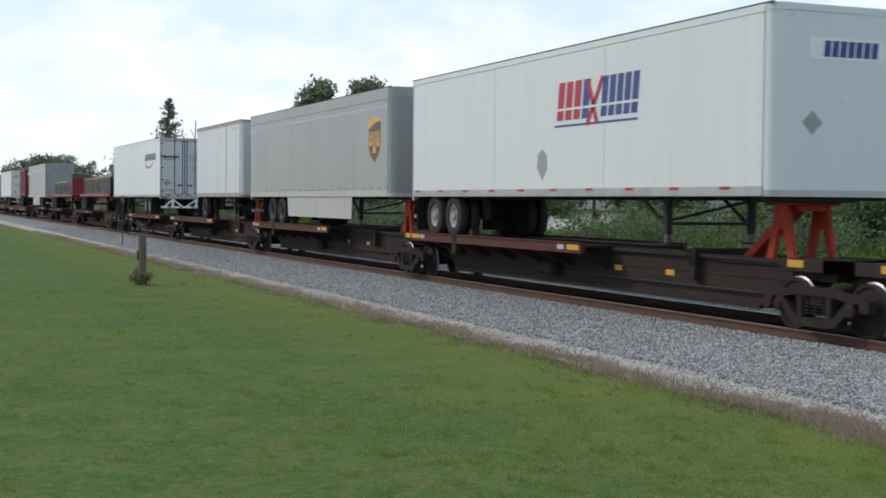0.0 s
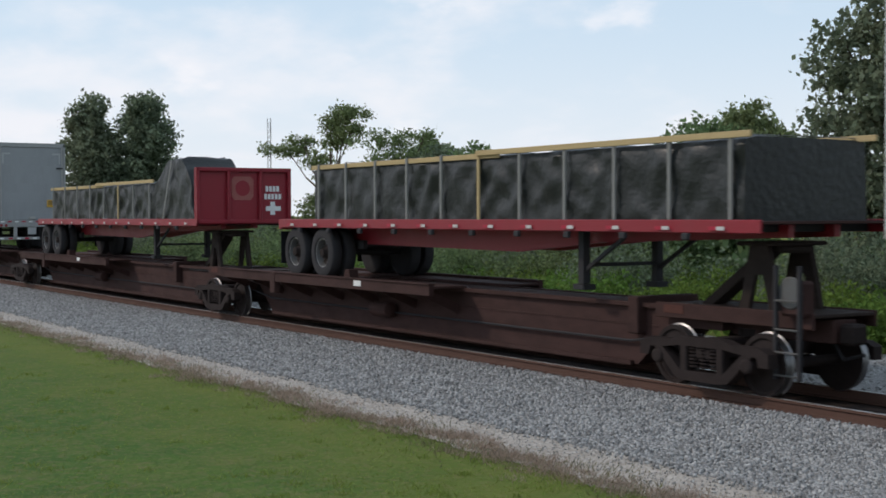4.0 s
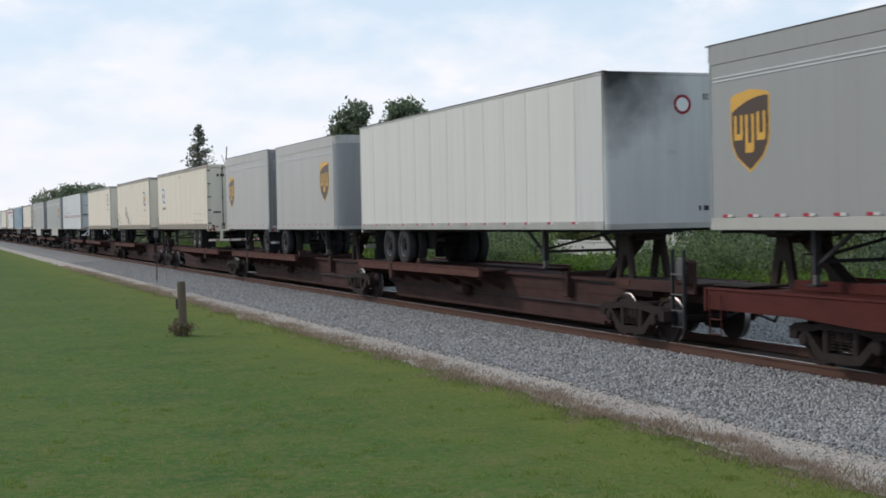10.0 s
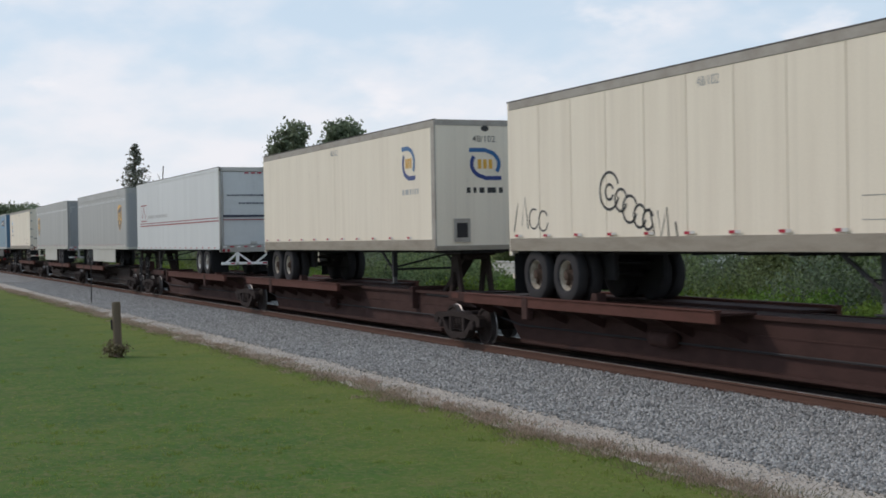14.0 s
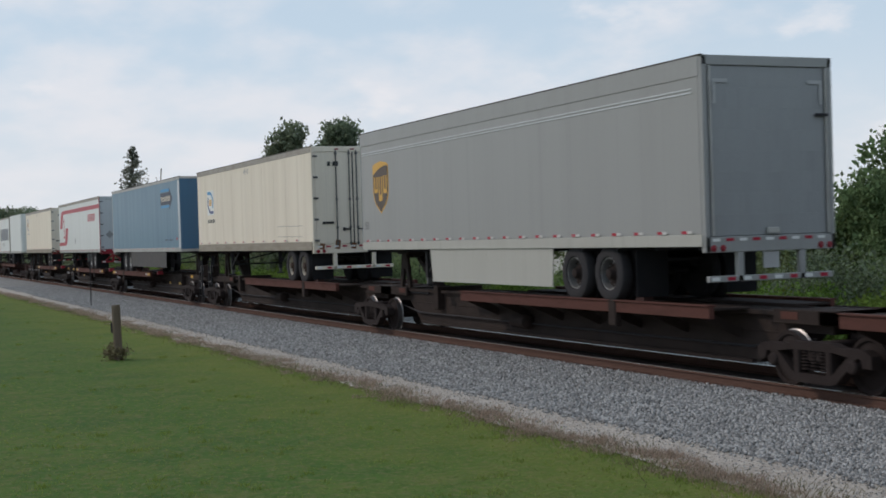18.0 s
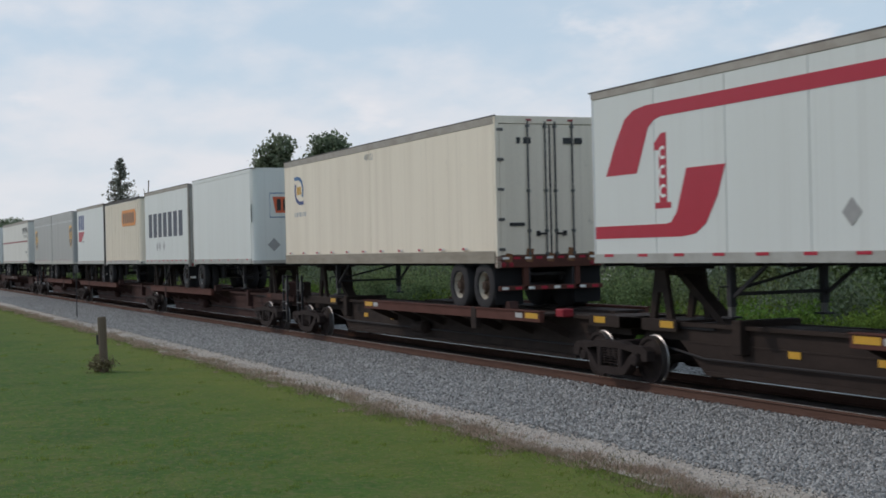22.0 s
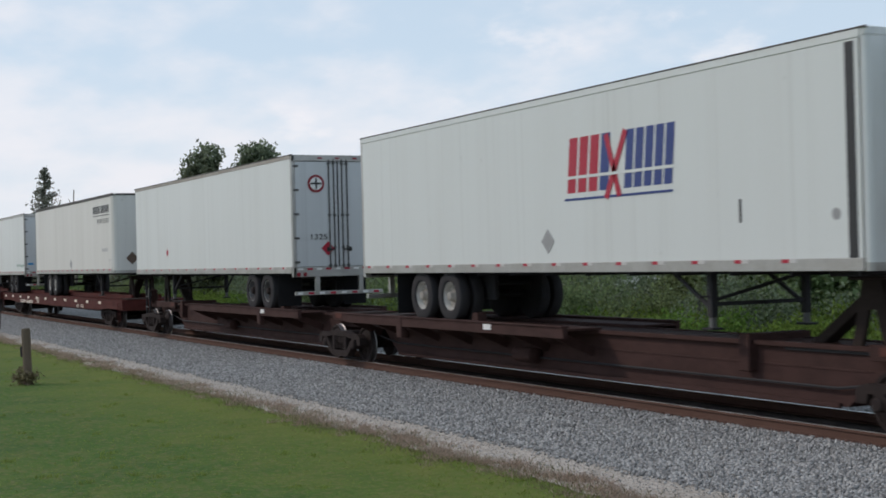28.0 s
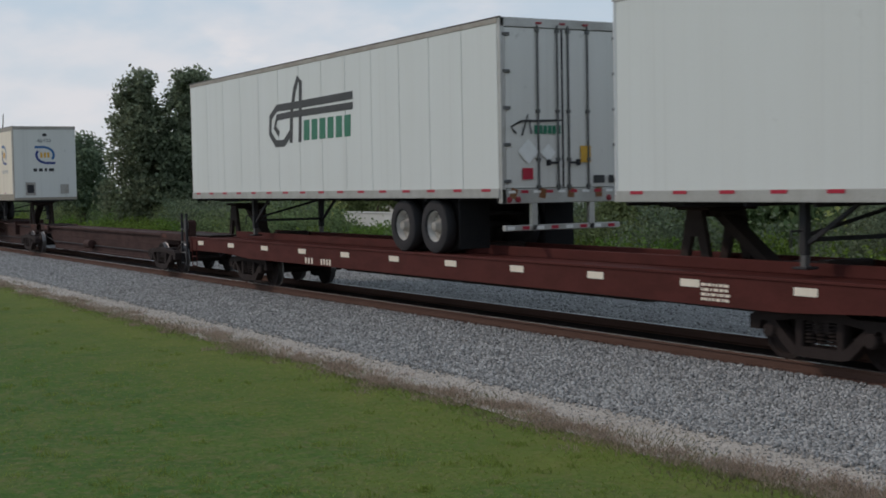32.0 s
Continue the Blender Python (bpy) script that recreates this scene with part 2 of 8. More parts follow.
FADEDW = material("aged_white_film", (0.58, 0.57, 0.55), 0.5, 0, (0.4, 0.38, 0.35), 0.4, (1, 1, 1), 5, 40, 0.02, 0.08)
RIMS = material("worn_cream_rim", (0.50, 0.46, 0.38), 0.55, 0, (0.22, 0.12, 0.07), 0.7, (1, 1, 1), 5.0, 60, 0.05, 0.25)
RUSTHUB = material("rusty_wheel_centre", (0.085, 0.058, 0.046), 0.8, 0, (0.05, 0.035, 0.03), 0.6, (1, 1, 1), 6.0, 60, 0.1, 0.3)
RIMG = material("grey_rim", (0.12, 0.12, 0.12), 0.5, 0.3, (0.1, 0.08, 0.06), 0.5, (1, 1, 1), 5.0, 60, 0.05, 0.2)
RUST = material("brown_car_paint", (0.066, 0.035, 0.031), 0.75, 0, (0.033, 0.020, 0.018), 0.7, (0.7, 1, 1.6), 2.2, 40, 0.12, 0.3)
RUSTD = material("black_brown_car_paint", (0.042, 0.030, 0.026), 0.75, 0, (0.022, 0.018, 0.017), 0.7, (0.7, 1, 1.6), 2.2, 40, 0.12, 0.3)
BEAM = material("orange_rust_beam", (0.108, 0.045, 0.036), 0.7, 0, (0.063, 0.032, 0.023), 0.6, (0.6, 1, 2), 2.5, 50, 0.1, 0.3)
FLATRED = material("flat_car_red", (0.090, 0.024, 0.020), 0.72, 0, (0.050, 0.016, 0.013), 0.7, (0.6, 1, 1.5), 2.0, 50, 0.1, 0.3)
HITCHRED = material("hitch_red", (0.40, 0.05, 0.025), 0.55, 0, (0.12, 0.04, 0.03), 0.5, (1, 1, 1), 4.0, 50, 0.06, 0.25)
CAST = material("cast_steel", (0.035, 0.026, 0.024), 0.8, 0.0, (0.022, 0.017, 0.017), 0.6, (1, 1, 1), 4.0, 60, 0.15, 0.35)
TREAD = material("polished_wheel", (0.26, 0.25, 0.25), 0.38, 0.9, (0.2, 0.17, 0.15), 0.3, (1, 1, 1), 6, 60, 0.03, 0.1)
RED = material("red_film", (0.42, 0.008, 0.034), 0.4, 0, (0.34, 0.02, 0.035), 0.2, (1, 1, 1), 3, 40, 0.02, 0.1)
REDP = material("red_paint", (0.27, 0.014, 0.026), 0.45, 0, (0.2, 0.03, 0.03), 0.4, (1, 1, 1), 2, 40, 0.03, 0.15)
WHITEF = material("white_film", (0.8, 0.8, 0.78), 0.4, 0, (0.55, 0.53, 0.5), 0.35, (1, 1, 1), 5, 40, 0.02, 0.08)
YELLOW = material("yellow_film", (0.62, 0.34, 0.03), 0.45, 0, (0.4, 0.22, 0.05), 0.35, (1, 1, 1), 5, 40, 0.02, 0.1)
ORANGE = material("orange_film", (0.72, 0.26, 0.04), 0.45, 0, (0.6, 0.22, 0.05), 0.3, (1, 1, 1), 3, 40, 0.02, 0.08)
REDOR = material("red_orange_film", (0.62, 0.12, 0.05), 0.45, 0, (0.5, 0.1, 0.05), 0.3, (1, 1, 1), 3, 40, 0.02, 0.08)
NAVY = material("navy_film", (0.02, 0.045, 0.20), 0.4, 0, (0.05, 0.06, 0.16), 0.3, (1, 1, 1), 3, 40, 0.02, 0.08)
DNAVY = material("dark_navy_film", (0.03, 0.038, 0.07), 0.45, 0, (0.05, 0.05, 0.07), 0.3, (1, 1, 1), 3, 40, 0.02, 0.08)
BROWN = material("dark_brown_film", (0.055, 0.025, 0.012), 0.35, 0, (0.07, 0.04, 0.02), 0.3, (1, 1, 1), 3, 40, 0.02, 0.06)
GOLD = material("gold_film", (0.70, 0.38, 0.05), 0.4, 0, (0.6, 0.32, 0.06), 0.3, (1, 1, 1), 3, 40, 0.02, 0.06)
GREEN = material("green_film", (0.01, 0.16, 0.09), 0.45, 0, (0.02, 0.14, 0.09), 0.3, (1, 1, 1), 3, 40, 0.02, 0.06)
BLACKF = material("black_film", (0.025, 0.025, 0.027), 0.45, 0, (0.05, 0.05, 0.05), 0.3, (1, 1, 1), 3, 40, 0.02, 0.06)
GREYF = material("faded_grey_film", (0.42, 0.42, 0.42), 0.5, 0, (0.5, 0.5, 0.5), 0.5, (1, 1, 1), 6, 40, 0.02, 0.06)
SKYF = material("light_blue_film", (0.03, 0.28, 0.55), 0.45, 0, (0.1, 0.3, 0.5), 0.3, (1, 1, 1), 3, 40, 0.02, 0.06)
FADED = material("faded_red_paint", (0.36, 0.13, 0.115), 0.6, 0, (0.26, 0.05, 0.05), 0.6, (1, 1, 1), 4, 40, 0.03, 0.15)
TARP = material("black_tarpaulin", (0.010, 0.012, 0.0115), 0.42, 0, (0.015, 0.018, 0.017), 0.35, (1, 1, 1), 2.0, 9, 0.7, 0.35)
LUMBER = material("new_lumber", (0.50, 0.38, 0.20), 0.75, 0, (0.3, 0.2, 0.1), 0.35, (0.3, 1, 6), 4.0, 60, 0.08, 0.2)
STRAP = material("grey_strap", (0.22, 0.22, 0.21), 0.7, 0, (0.3, 0.3, 0.29), 0.4, (1, 1, 1), 6.0, 60, 0.08, 0.2)
RAIL = material("rusty_rail", (0.12, 0.068, 0.052), 0.8, 0.0, (0.09, 0.05, 0.038), 0.6, (0.4, 1, 1), 3.0, 60, 0.1, 0.3)
RAILTOP = material("rail_head", (0.72, 0.72, 0.72), 0.38, 0.9, (0.3, 0.27, 0.25), 0.3, (0.3, 1, 1), 3.0, 60, 0.03, 0.1)
TIE = material("weathered_sleeper", (0.085, 0.058, 0.042), 0.9, 0, (0.15, 0.12, 0.1), 0.5, (0.8, 2, 1), 4.0, 50, 0.25, 0.35)
POSTW = material("weathered_wood", (0.16, 0.12, 0.09), 0.9, 0, (0.26, 0.22, 0.18), 0.5, (3, 3, 0.4), 3.0, 50, 0.3, 0.3)
BARK = material("bark", (0.10, 0.08, 0.06), 0.9, 0, (0.2, 0.17, 0.14), 0.5, (2, 2, 0.5), 3.0, 40, 0.4, 0.4)


def ground_mat(name, cols, sizes, rough=0.95, bump=0.4, bumpsize=30.0, lo=0.45, hi=0.62):
    m = MATS[name] = bpy.data.materials.new(name)
    m.use_nodes = True
    n, l = m.node_tree.nodes, m.node_tree.links
    p = n["Principled BSDF"]
    p.inputs["Roughness"].default_value = rough
    p.inputs["Specular IOR Level"].default_value = 0.08
    tc = n.new("ShaderNodeTexCoord")
    prev = None
    for i, (c, s) in enumerate(zip(cols, sizes)):
        if prev is None:
            rgb = n.new("ShaderNodeRGB")
            rgb.outputs[0].default_value = (*c, 1)
            prev = rgb.outputs[0]
            continue
        t = n.new("ShaderNodeTexNoise")
        t.inputs["Scale"].default_value, t.inputs["Detail"].default_value, t.inputs["Roughness"].default_value = s, 6, 0.65
        l.new(tc.outputs["Object"], t.inputs["Vector"])
        r = n.new("ShaderNodeValToRGB")
        r.color_ramp.elements[0].position, r.color_ramp.elements[1].position = lo, hi
        l.new(t.outputs["Fac"], r.inputs["Fac"])
        x = n.new("ShaderNodeMix")
        x.data_type = "RGBA"
        l.new(r.outputs["Color"], x.inputs["Factor"])
        l.new(prev, x.inputs["A"])
        x.inputs["B"].default_value = (*c, 1)
        prev = x.outputs["Result"]
    l.new(prev, p.inputs["Base Color"])
    t = n.new("ShaderNodeTexNoise")
    t.inputs["Scale"].default_value, t.inputs["Detail"].default_value = bumpsize, 5
    l.new(tc.outputs["Object"], t.inputs["Vector"])
    b = n.new("ShaderNodeBump")
    b.inputs["Strength"].default_value, b.inputs["Distance"].default_value = bump, 0.05
    l.new(t.outputs["Fac"], b.inputs["Height"])
    l.new(b.outputs[0], p.inputs["Normal"])
    return m


def dry_band(m, col, y0, y1):
    """Drier, yellower grass towards the gravel."""
    n, l = m.node_tree.nodes, m.node_tree.links
    p = n["Principled BSDF"]
    old = p.inputs["Base Color"].links[0].from_socket
    tc, sp, nz, mr, x = n.new("ShaderNodeTexCoord"), n.new("ShaderNodeSeparateXYZ"), n.new("ShaderNodeTexNoise"), n.new("ShaderNodeMapRange"), n.new("ShaderNodeMix")
    nz.inputs["Scale"].default_value, nz.inputs["Detail"].default_value = 0.8, 5
    l.new(tc.outputs["Object"], sp.inputs[0])
    l.new(tc.outputs["Object"], nz.inputs["Vector"])
    a = n.new("ShaderNodeMath")
    a.operation, a.inputs[1].default_value = "MULTIPLY_ADD", 5.0
    l.new(nz.outputs["Fac"], a.inputs[0])
    l.new(sp.outputs["Y"], a.inputs[2])
    for k, v in (("From Min", y0 + 2.5), ("From Max", y1 + 2.5), ("To Max", 0.75)):
        mr.inputs[k].default_value = v
    l.new(a.outputs[0], mr.inputs["Value"])
    x.data_type = "RGBA"
    l.new(mr.outputs[0], x.inputs["Factor"])
    l.new(old, x.inputs["A"])
    x.inputs["B"].default_value = (*col, 1)
    l.new(x.outputs["Result"], p.inputs["Base Color"])


GRASS = ground_mat("mown_grass", [(0.070, 0.135, 0.029), (0.101, 0.158, 0.036), (0.046, 0.107, 0.028), (0.125, 0.153, 0.046), (0.053, 0.114, 0.026), (0.156, 0.155, 0.067)],
                   [0, 0.13, 0.5, 1.3, 3.2, 8.0], bump=0.7, bumpsize=14, lo=0.48, hi=0.68)
dry_band(GRASS, (0.183, 0.195, 0.045), 4.8, 9.3)
SAND = ground_mat("pale_sand_and_chips", [(0.516, 0.462, 0.408), (0.408, 0.360, 0.312), (0.564, 0.516, 0.462), (0.324, 0.282, 0.240)], [0, 1.2, 6.0, 25.0], bump=0.5)
GRAVEL = ground_mat("grey_ballast", [(0.238, 0.233, 0.227), (0.310, 0.305, 0.297), (0.143, 0.140, 0.138), (0.376, 0.371, 0.361)], [0, 6.0, 14.0, 26.0], bump=1.0, bumpsize=22)
STAINED = ground_mat("rust_stained_ballast", [(0.107, 0.066, 0.054), (0.144, 0.091, 0.077), (0.067, 0.042, 0.035)], [0, 3.0, 14.0], bump=0.8, bumpsize=22)
# rust-brown bed between the rails; the train's shadow is darkened into its colours
DULLGRAVEL = ground_mat("shaded_track_ballast", [(0.05, 0.038, 0.034), (0.07, 0.052, 0.045), (0.033, 0.027, 0.025)], [0, 3.0, 14.0], bump=0.8, bumpsize=22)
SCRUB = ground_mat("scrub_ground", [(0.06, 0.09, 0.02), (0.09, 0.085, 0.035), (0.04, 0.065, 0.015)], [0, 0.3, 2.0], bump=0.6)


# ---- mesh tools ----
class Geo:
    """Faces gathered for one mesh."""

    def __init__(self):
        self.v, self.f = [], []

    def add(self, verts, faces):
        k = len(self.v)
        self.v.extend(verts)
        self.f.extend([tuple(i + k for i in q) for q in faces])
        return self

    def box(self, x0, x1, y0, y1, z0, z1, c=0.008):
        """A box with chamfered edges."""
        if x1 < x0:
            x0, x1 = x1, x0
        if y1 < y0:
            y0, y1 = y1, y0
        if z1 < z0:
            z0, z1 = z1, z0
        c = min(c, (x1 - x0) * 0.45, (y1 - y0) * 0.45, (z1 - z0) * 0.45)
        lo, hi = (x0, y0, z0), (x1, y1, z1)
        vs, idx = [], {}
        for sx in (0, 1):
            for sy in (0, 1):
                for sz in (0, 1):
                    s = (sx, sy, sz)
                    for a in range(3):
                        p = [(hi if s[k] else lo)[k] + (0 if k == a else (-c if s[k] else c)) for k in range(3)]
                        idx[s, a] = len(vs)
                        vs.append(tuple(p))
        fs = []
        for a in range(3):
            b, d = (a + 1) % 3, (a + 2) % 3
            for s in (0, 1):
                q = []
                for u, w in ((0, 0), (1, 0), (1, 1), (0, 1)):
                    t = [0, 0, 0]
                    t[a], t[b], t[d] = s, u, w
                    q.append(idx[tuple(t), a])
                fs.append(tuple(q if s else q[::-1]))
            for u in (0, 1):
                for w in (0, 1):
                    e = []
                    for s in (0, 1):
                        t = [0, 0, 0]
                        t[a], t[b], t[d] = s, u, w
                        e.append(tuple(t))
                    q = [idx[e[0], b], idx[e[1], b], idx[e[1], d], idx[e[0], d]]
                    fs.append(tuple(q if (u == w) else q[::-1]))
        for s in [(a, b, d) for a in (0, 1) for b in (0, 1) for d in (0, 1)]:
            q = [idx[s, 0], idx[s, 1], idx[s, 2]]
            fs.append(tuple(q if sum(s) % 2 else q[::-1]))
        return self.add(vs, fs)

    def bar(self, p, q, w, h, up=(0, 0, 1)):
        """A straight bar of section w x h from p to q."""
        p, q = Vector(p), Vector(q)
        d = (q - p).normalized()
        s = d.cross(Vector(up))
        if s.length < 1e-4:
            s = d.cross(Vector((1, 0, 0)))
        s.normalize()
        u = s.cross(d)
        vs = [tuple(o + s * a * w / 2 + u * b * h / 2) for o in (p, q) for a, b in ((-1, -1), (1, -1), (1, 1), (-1, 1))]
        return self.add(vs, [(3, 2, 1, 0), (4, 5, 6, 7), (0, 1, 5, 4), (1, 2, 6, 5), (2, 3, 7, 6), (3, 0, 4, 7)])

    def lathe(self, centre, axis, rings, n=24, caps=(True, True)):
        """Rings (along, radius) turned round an axis ('x', 'y' or 'z'); closed at the ends that caps names."""
        c = Vector(centre)
        ex = {"x": (Vector((1, 0, 0)), Vector((0, 1, 0)), Vector((0, 0, 1))), "y": (Vector((0, 1, 0)), Vector((0, 0, 1)), Vector((1, 0, 0))),
              "z": (Vector((0, 0, 1)), Vector((1, 0, 0)), Vector((0, 1, 0)))}[axis]
        vs = [tuple(c + ex[0] * a + (ex[1] * math.cos(2 * math.pi * i / n) + ex[2] * math.sin(2 * math.pi * i / n)) * r) for a, r in rings for i in range(n)]
        fs = [(k * n + i, k * n + (i + 1) % n, (k + 1) * n + (i + 1) % n, (k + 1) * n + i) for k in range(len(rings) - 1) for i in range(n)]
        if caps[0]:
            fs.append(tuple(range(n))[::-1])
        if caps[1]:
            fs.append(tuple(range((len(rings) - 1) * n, len(rings) * n)))
        return self.add(vs, fs)

    def tube(self, pts, r, n=8):
        """A round rod along a line of points."""
        for a, b in zip(pts, pts[1:]):
            a, b = Vector(a), Vector(b)
            d = (b - a).normalized()
            s = d.orthogonal().normalized()
            u = d.cross(s)
            vs = [tuple(o + (s * math.cos(2 * math.pi * i / n) + u * math.sin(2 * math.pi * i / n)) * r) for o in (a, b) for i in range(n)]
            self.add(vs, [(i, (i + 1) % n, n + (i + 1) % n, n + i) for i in range(n)] + [tuple(range(n))[::-1], tuple(range(n, 2 * n))])
        return self

    def prism(self, outline, y0, y1):
        """An outline in x, z (anticlockwise, seen from -y) pushed from y0 to y1."""
        n = len(outline)
        vs = [(x, y0, z) for x, z in outline] + [(x, y1, z) for x, z in outline]
        fs = [tuple(range(n)), tuple(range(n, 2 * n))[::-1]] + [((i + 1) % n, i, n + i, n + (i + 1) % n) for i in range(n)]
        return self.add(vs, fs)

    def loft(self, sections, closed=True):
        """Rings of equal length joined one to the next."""
        n = len(sections[0])
        vs = [tuple(p) for s in sections for p in s]
        fs = [(k * n + i, k * n + (i + 1) % n, (k + 1) * n + (i + 1) % n, (k + 1) * n + i) for k in range(len(sections) - 1) for i in range(n if closed else n - 1)]
        if closed:
            fs += [tuple(range(n))[::-1], tuple(range((len(sections) - 1) * n, len(sections) * n))]
        return self.add(vs, fs)

    def mesh(self, name, mat, smooth=False):
        me = bpy.data.meshes.new(name)
        me.from_pydata(self.v, [], self.f)
        me.materials.append(mat)
        if smooth:
            me.polygons.foreach_set("use_smooth", [True] * len(me.polygons))
            me.set_sharp_from_angle(angle=radians(35))
        me.update()
        return me


SHARED = {}


def part(name, geo, mat, parent, label="", smooth=False, at=None, key=None):
    """ONE mesh object under a thing or under a part. key: alike pieces share one mesh."""
    if key is not None and key in SHARED:
        me = SHARED[key]
    else:
        me = geo() if callable(geo) else geo
        me = me.mesh(name, mat, smooth)
        if key is not None:
            SHARED[key] = me
    ob = new(name, me)
    ob.parent = parent
    if at is not None:
        ob.matrix_basis = at
    if label:
        tagged(ob, label)
    return ob


def thing(name, label, category, group="", kind=""):
    ob = new(name)
    ob.empty_display_size = 0.3
    return tagged(ob, label, category, group, kind)


def solid(name, geo, mat, label, category="", kind="", group="", smooth=False):
    return tagged(new(name, geo.mesh(name, mat, smooth)), label, category, group, kind)

# ---- ground and track ----
rnd = random.Random(7)


def wavy(x, seed, amp):
    return amp * (noise.noise(Vector((x * 0.45, seed, 0))) + 0.5 * noise.noise(Vector((x * 1.7, seed, 3))))


def strip(xs, edge0, edge1, z0, z1, rows=1, rough=0.0):
    """A long strip along the track between two edges (functions of x)."""
    g = Geo()
    n = rows + 1
    vs = []
    for x in xs:
        a, b = edge0(x), edge1(x)
        for k in range(n):
            u = k / rows
            vs.append((x, a + (b - a) * u, z0 + (z1 - z0) * u + (rough * noise.noise(Vector((x * 3, u * 9, 1))) if 0 < k < rows else 0)))
    fs = [(i * n + k, (i + 1) * n + k, (i + 1) * n + k + 1, i * n + k + 1) for i in range(len(xs) - 1) for k in range(rows)]
    return g.add(vs, fs)


near_xs = [-120 + 0.25 * i for i in range(560)]
far_xs = [-3000 + 60 * i for i in range(48)]
XS = far_xs + near_xs + [30, 60, 120, 300, 900]

# one ground sheet to the horizon, finer near the camera
g = Geo()
gx = sorted(set([-3000, -2000, -1200, -700, -400, -250] + [-160 + 2 * i for i in range(96)] + [40, 80, 200, 600, 2000]))
gy = sorted(set([-2000, -600, -200, -80, -40] + [-20 + 1.0 * i for i in range(29)] + [9.6, 12, 16, 18.2, 20, 24, 30, 40, 60, 100, 180, 400, 1000, 2500]))


def land(x, y):
    if abs(x) > 300 or y > 60 or y < -60:
        return 0.0
    k = 0.035 * noise.noise(Vector((x * 0.18, y * 0.18, 0))) + 0.012 * noise.noise(Vector((x * 0.9, y * 0.9, 4)))
    return k * min(1, max(0, (7.6 - y) / 2)) if y < 9 else (-0.12 if y < 21 else 0.0)


gv = [(x, y, land(x, y)) for x in gx for y in gy]
ny = len(gy)
g.add(gv, [(i * ny + j, (i + 1) * ny + j, (i + 1) * ny + j + 1, i * ny + j + 1) for i in range(len(gx) - 1) for j in range(ny - 1)])
ground = solid("ground", g, GRASS, "wide mown grass ground with worn yellowish patches", "ground", "structure", smooth=True)

solid("sand_verge", strip(XS, lambda x: 8.12 + wavy(x, 1, 0.4), lambda x: 9.6, 0.003, 0.007, 3, 0.003), SAND, "pale sandy verge with stone chips along the ballast", "verge", "structure", smooth=True)
solid("ballast", strip(XS, lambda x: 9.26 + wavy(x, 9, 0.2), lambda x: 12.92 + wavy(x, 21, 0.05), 0.009, 0.02, 8, 0.03), GRAVEL, "grey crushed stone ballast shoulder beside the track", "ballast", "structure", smooth=True)
solid("stained_shoulder", strip(XS, lambda x: 12.83 + wavy(x, 5, 0.04), lambda x: 13.12, 0.018, -0.006, 3, 0.012), STAINED, "rust-brown stained ballast beside the near rail", "ballast", "structure", smooth=True)
solid("track_bed", strip(XS, lambda x: 12.9, lambda x: 15.35, -0.016, -0.016, 4, 0.02), DULLGRAVEL, "rust-stained ballast between the sleepers, darkened with the train's shade", "ballast", "structure", smooth=True)
solid("far_ballast", strip(XS, lambda x: 15.2, lambda x: 20.4 + wavy(x, 13, 0.2), 0.0, -0.05, 6, 0.02), GRAVEL, "pale grey ballast on the far side of the track", "ballast", "structure", smooth=True)

# rails: foot, web and head
prof = [(-0.07, 0), (0.07, 0), (0.07, 0.012), (0.012, 0.03), (0.012, 0.115), (0.036, 0.125), (0.036, 0.155), (0.030, 0.16), (-0.030, 0.16), (-0.036, 0.155), (-0.036, 0.125),
        (-0.012, 0.115), (-0.012, 0.03), (-0.07, 0.012)]
for name, side in (("rail_near", -1), ("rail_far", 1)):
    yy = TRACK_Y + side * 0.755
    rail = thing(name, "rusty steel running rail with a polished head on sleepers", "rail", kind="structure")
    g = Geo()
    g.loft([[(x, yy + a, RAIL_Z - 0.16 + b) for a, b in prof] for x in (-2500, -200, -60, 20, 400)])
    part("rail_body", g, RAIL, rail)
    part("rail_head", Geo().box(-2500, 400, yy - 0.03, yy + 0.03, RAIL_Z - 0.004, RAIL_Z + 0.002, 0.001), RAILTOP, rail, "polished bright running surface")

# ---- trailers ----
# a trailer stands on z = 0 (its tyres' lowest point), its trailing end at x = 0 and its leading end at x = L; the camera's side is y = -1.3
HW = 1.3
META = []       # trailer, place in the train, length, wheels, kingpin, axles
TH = 0.03


def tyre_geo(r=0.5, w=0.28, dual=True):
    def make():
        g = Geo()
        for k in ((0, 0.32) if dual else (0,)):
            g.lathe((0, k, 0), "y", [(0.20, r * 0.50), (0.06, r * 0.555), (0.012, r * 0.62), (0.0, r * 0.80), (0.03, r * 0.96), (0.06, r), (w - 0.06, r), (w - 0.03, r * 0.96), (w, r * 0.8),
                                     (w - 0.02, r * 0.6)], 28)
        return g
    return make


def rim_geo(r=0.5, w=0.28):
    def make():
        g = Geo()
        n = 28
        rings = [(0.05, r * 0.57), (0.045, r * 0.55), (0.08, r * 0.52), (0.12, r * 0.50), (0.18, r * 0.46), (0.19, 0.02)]
        g.lathe((0, 0, 0), "y", rings, n, (False, True))
        for i in range(8):
            a = 2 * math.pi * i / 8
            g.lathe((math.cos(a) * r * 0.385, 0.13, math.sin(a) * r * 0.385), "y", [(0, 0.016), (0.03, 0.016)], 6)
        return g
    return make


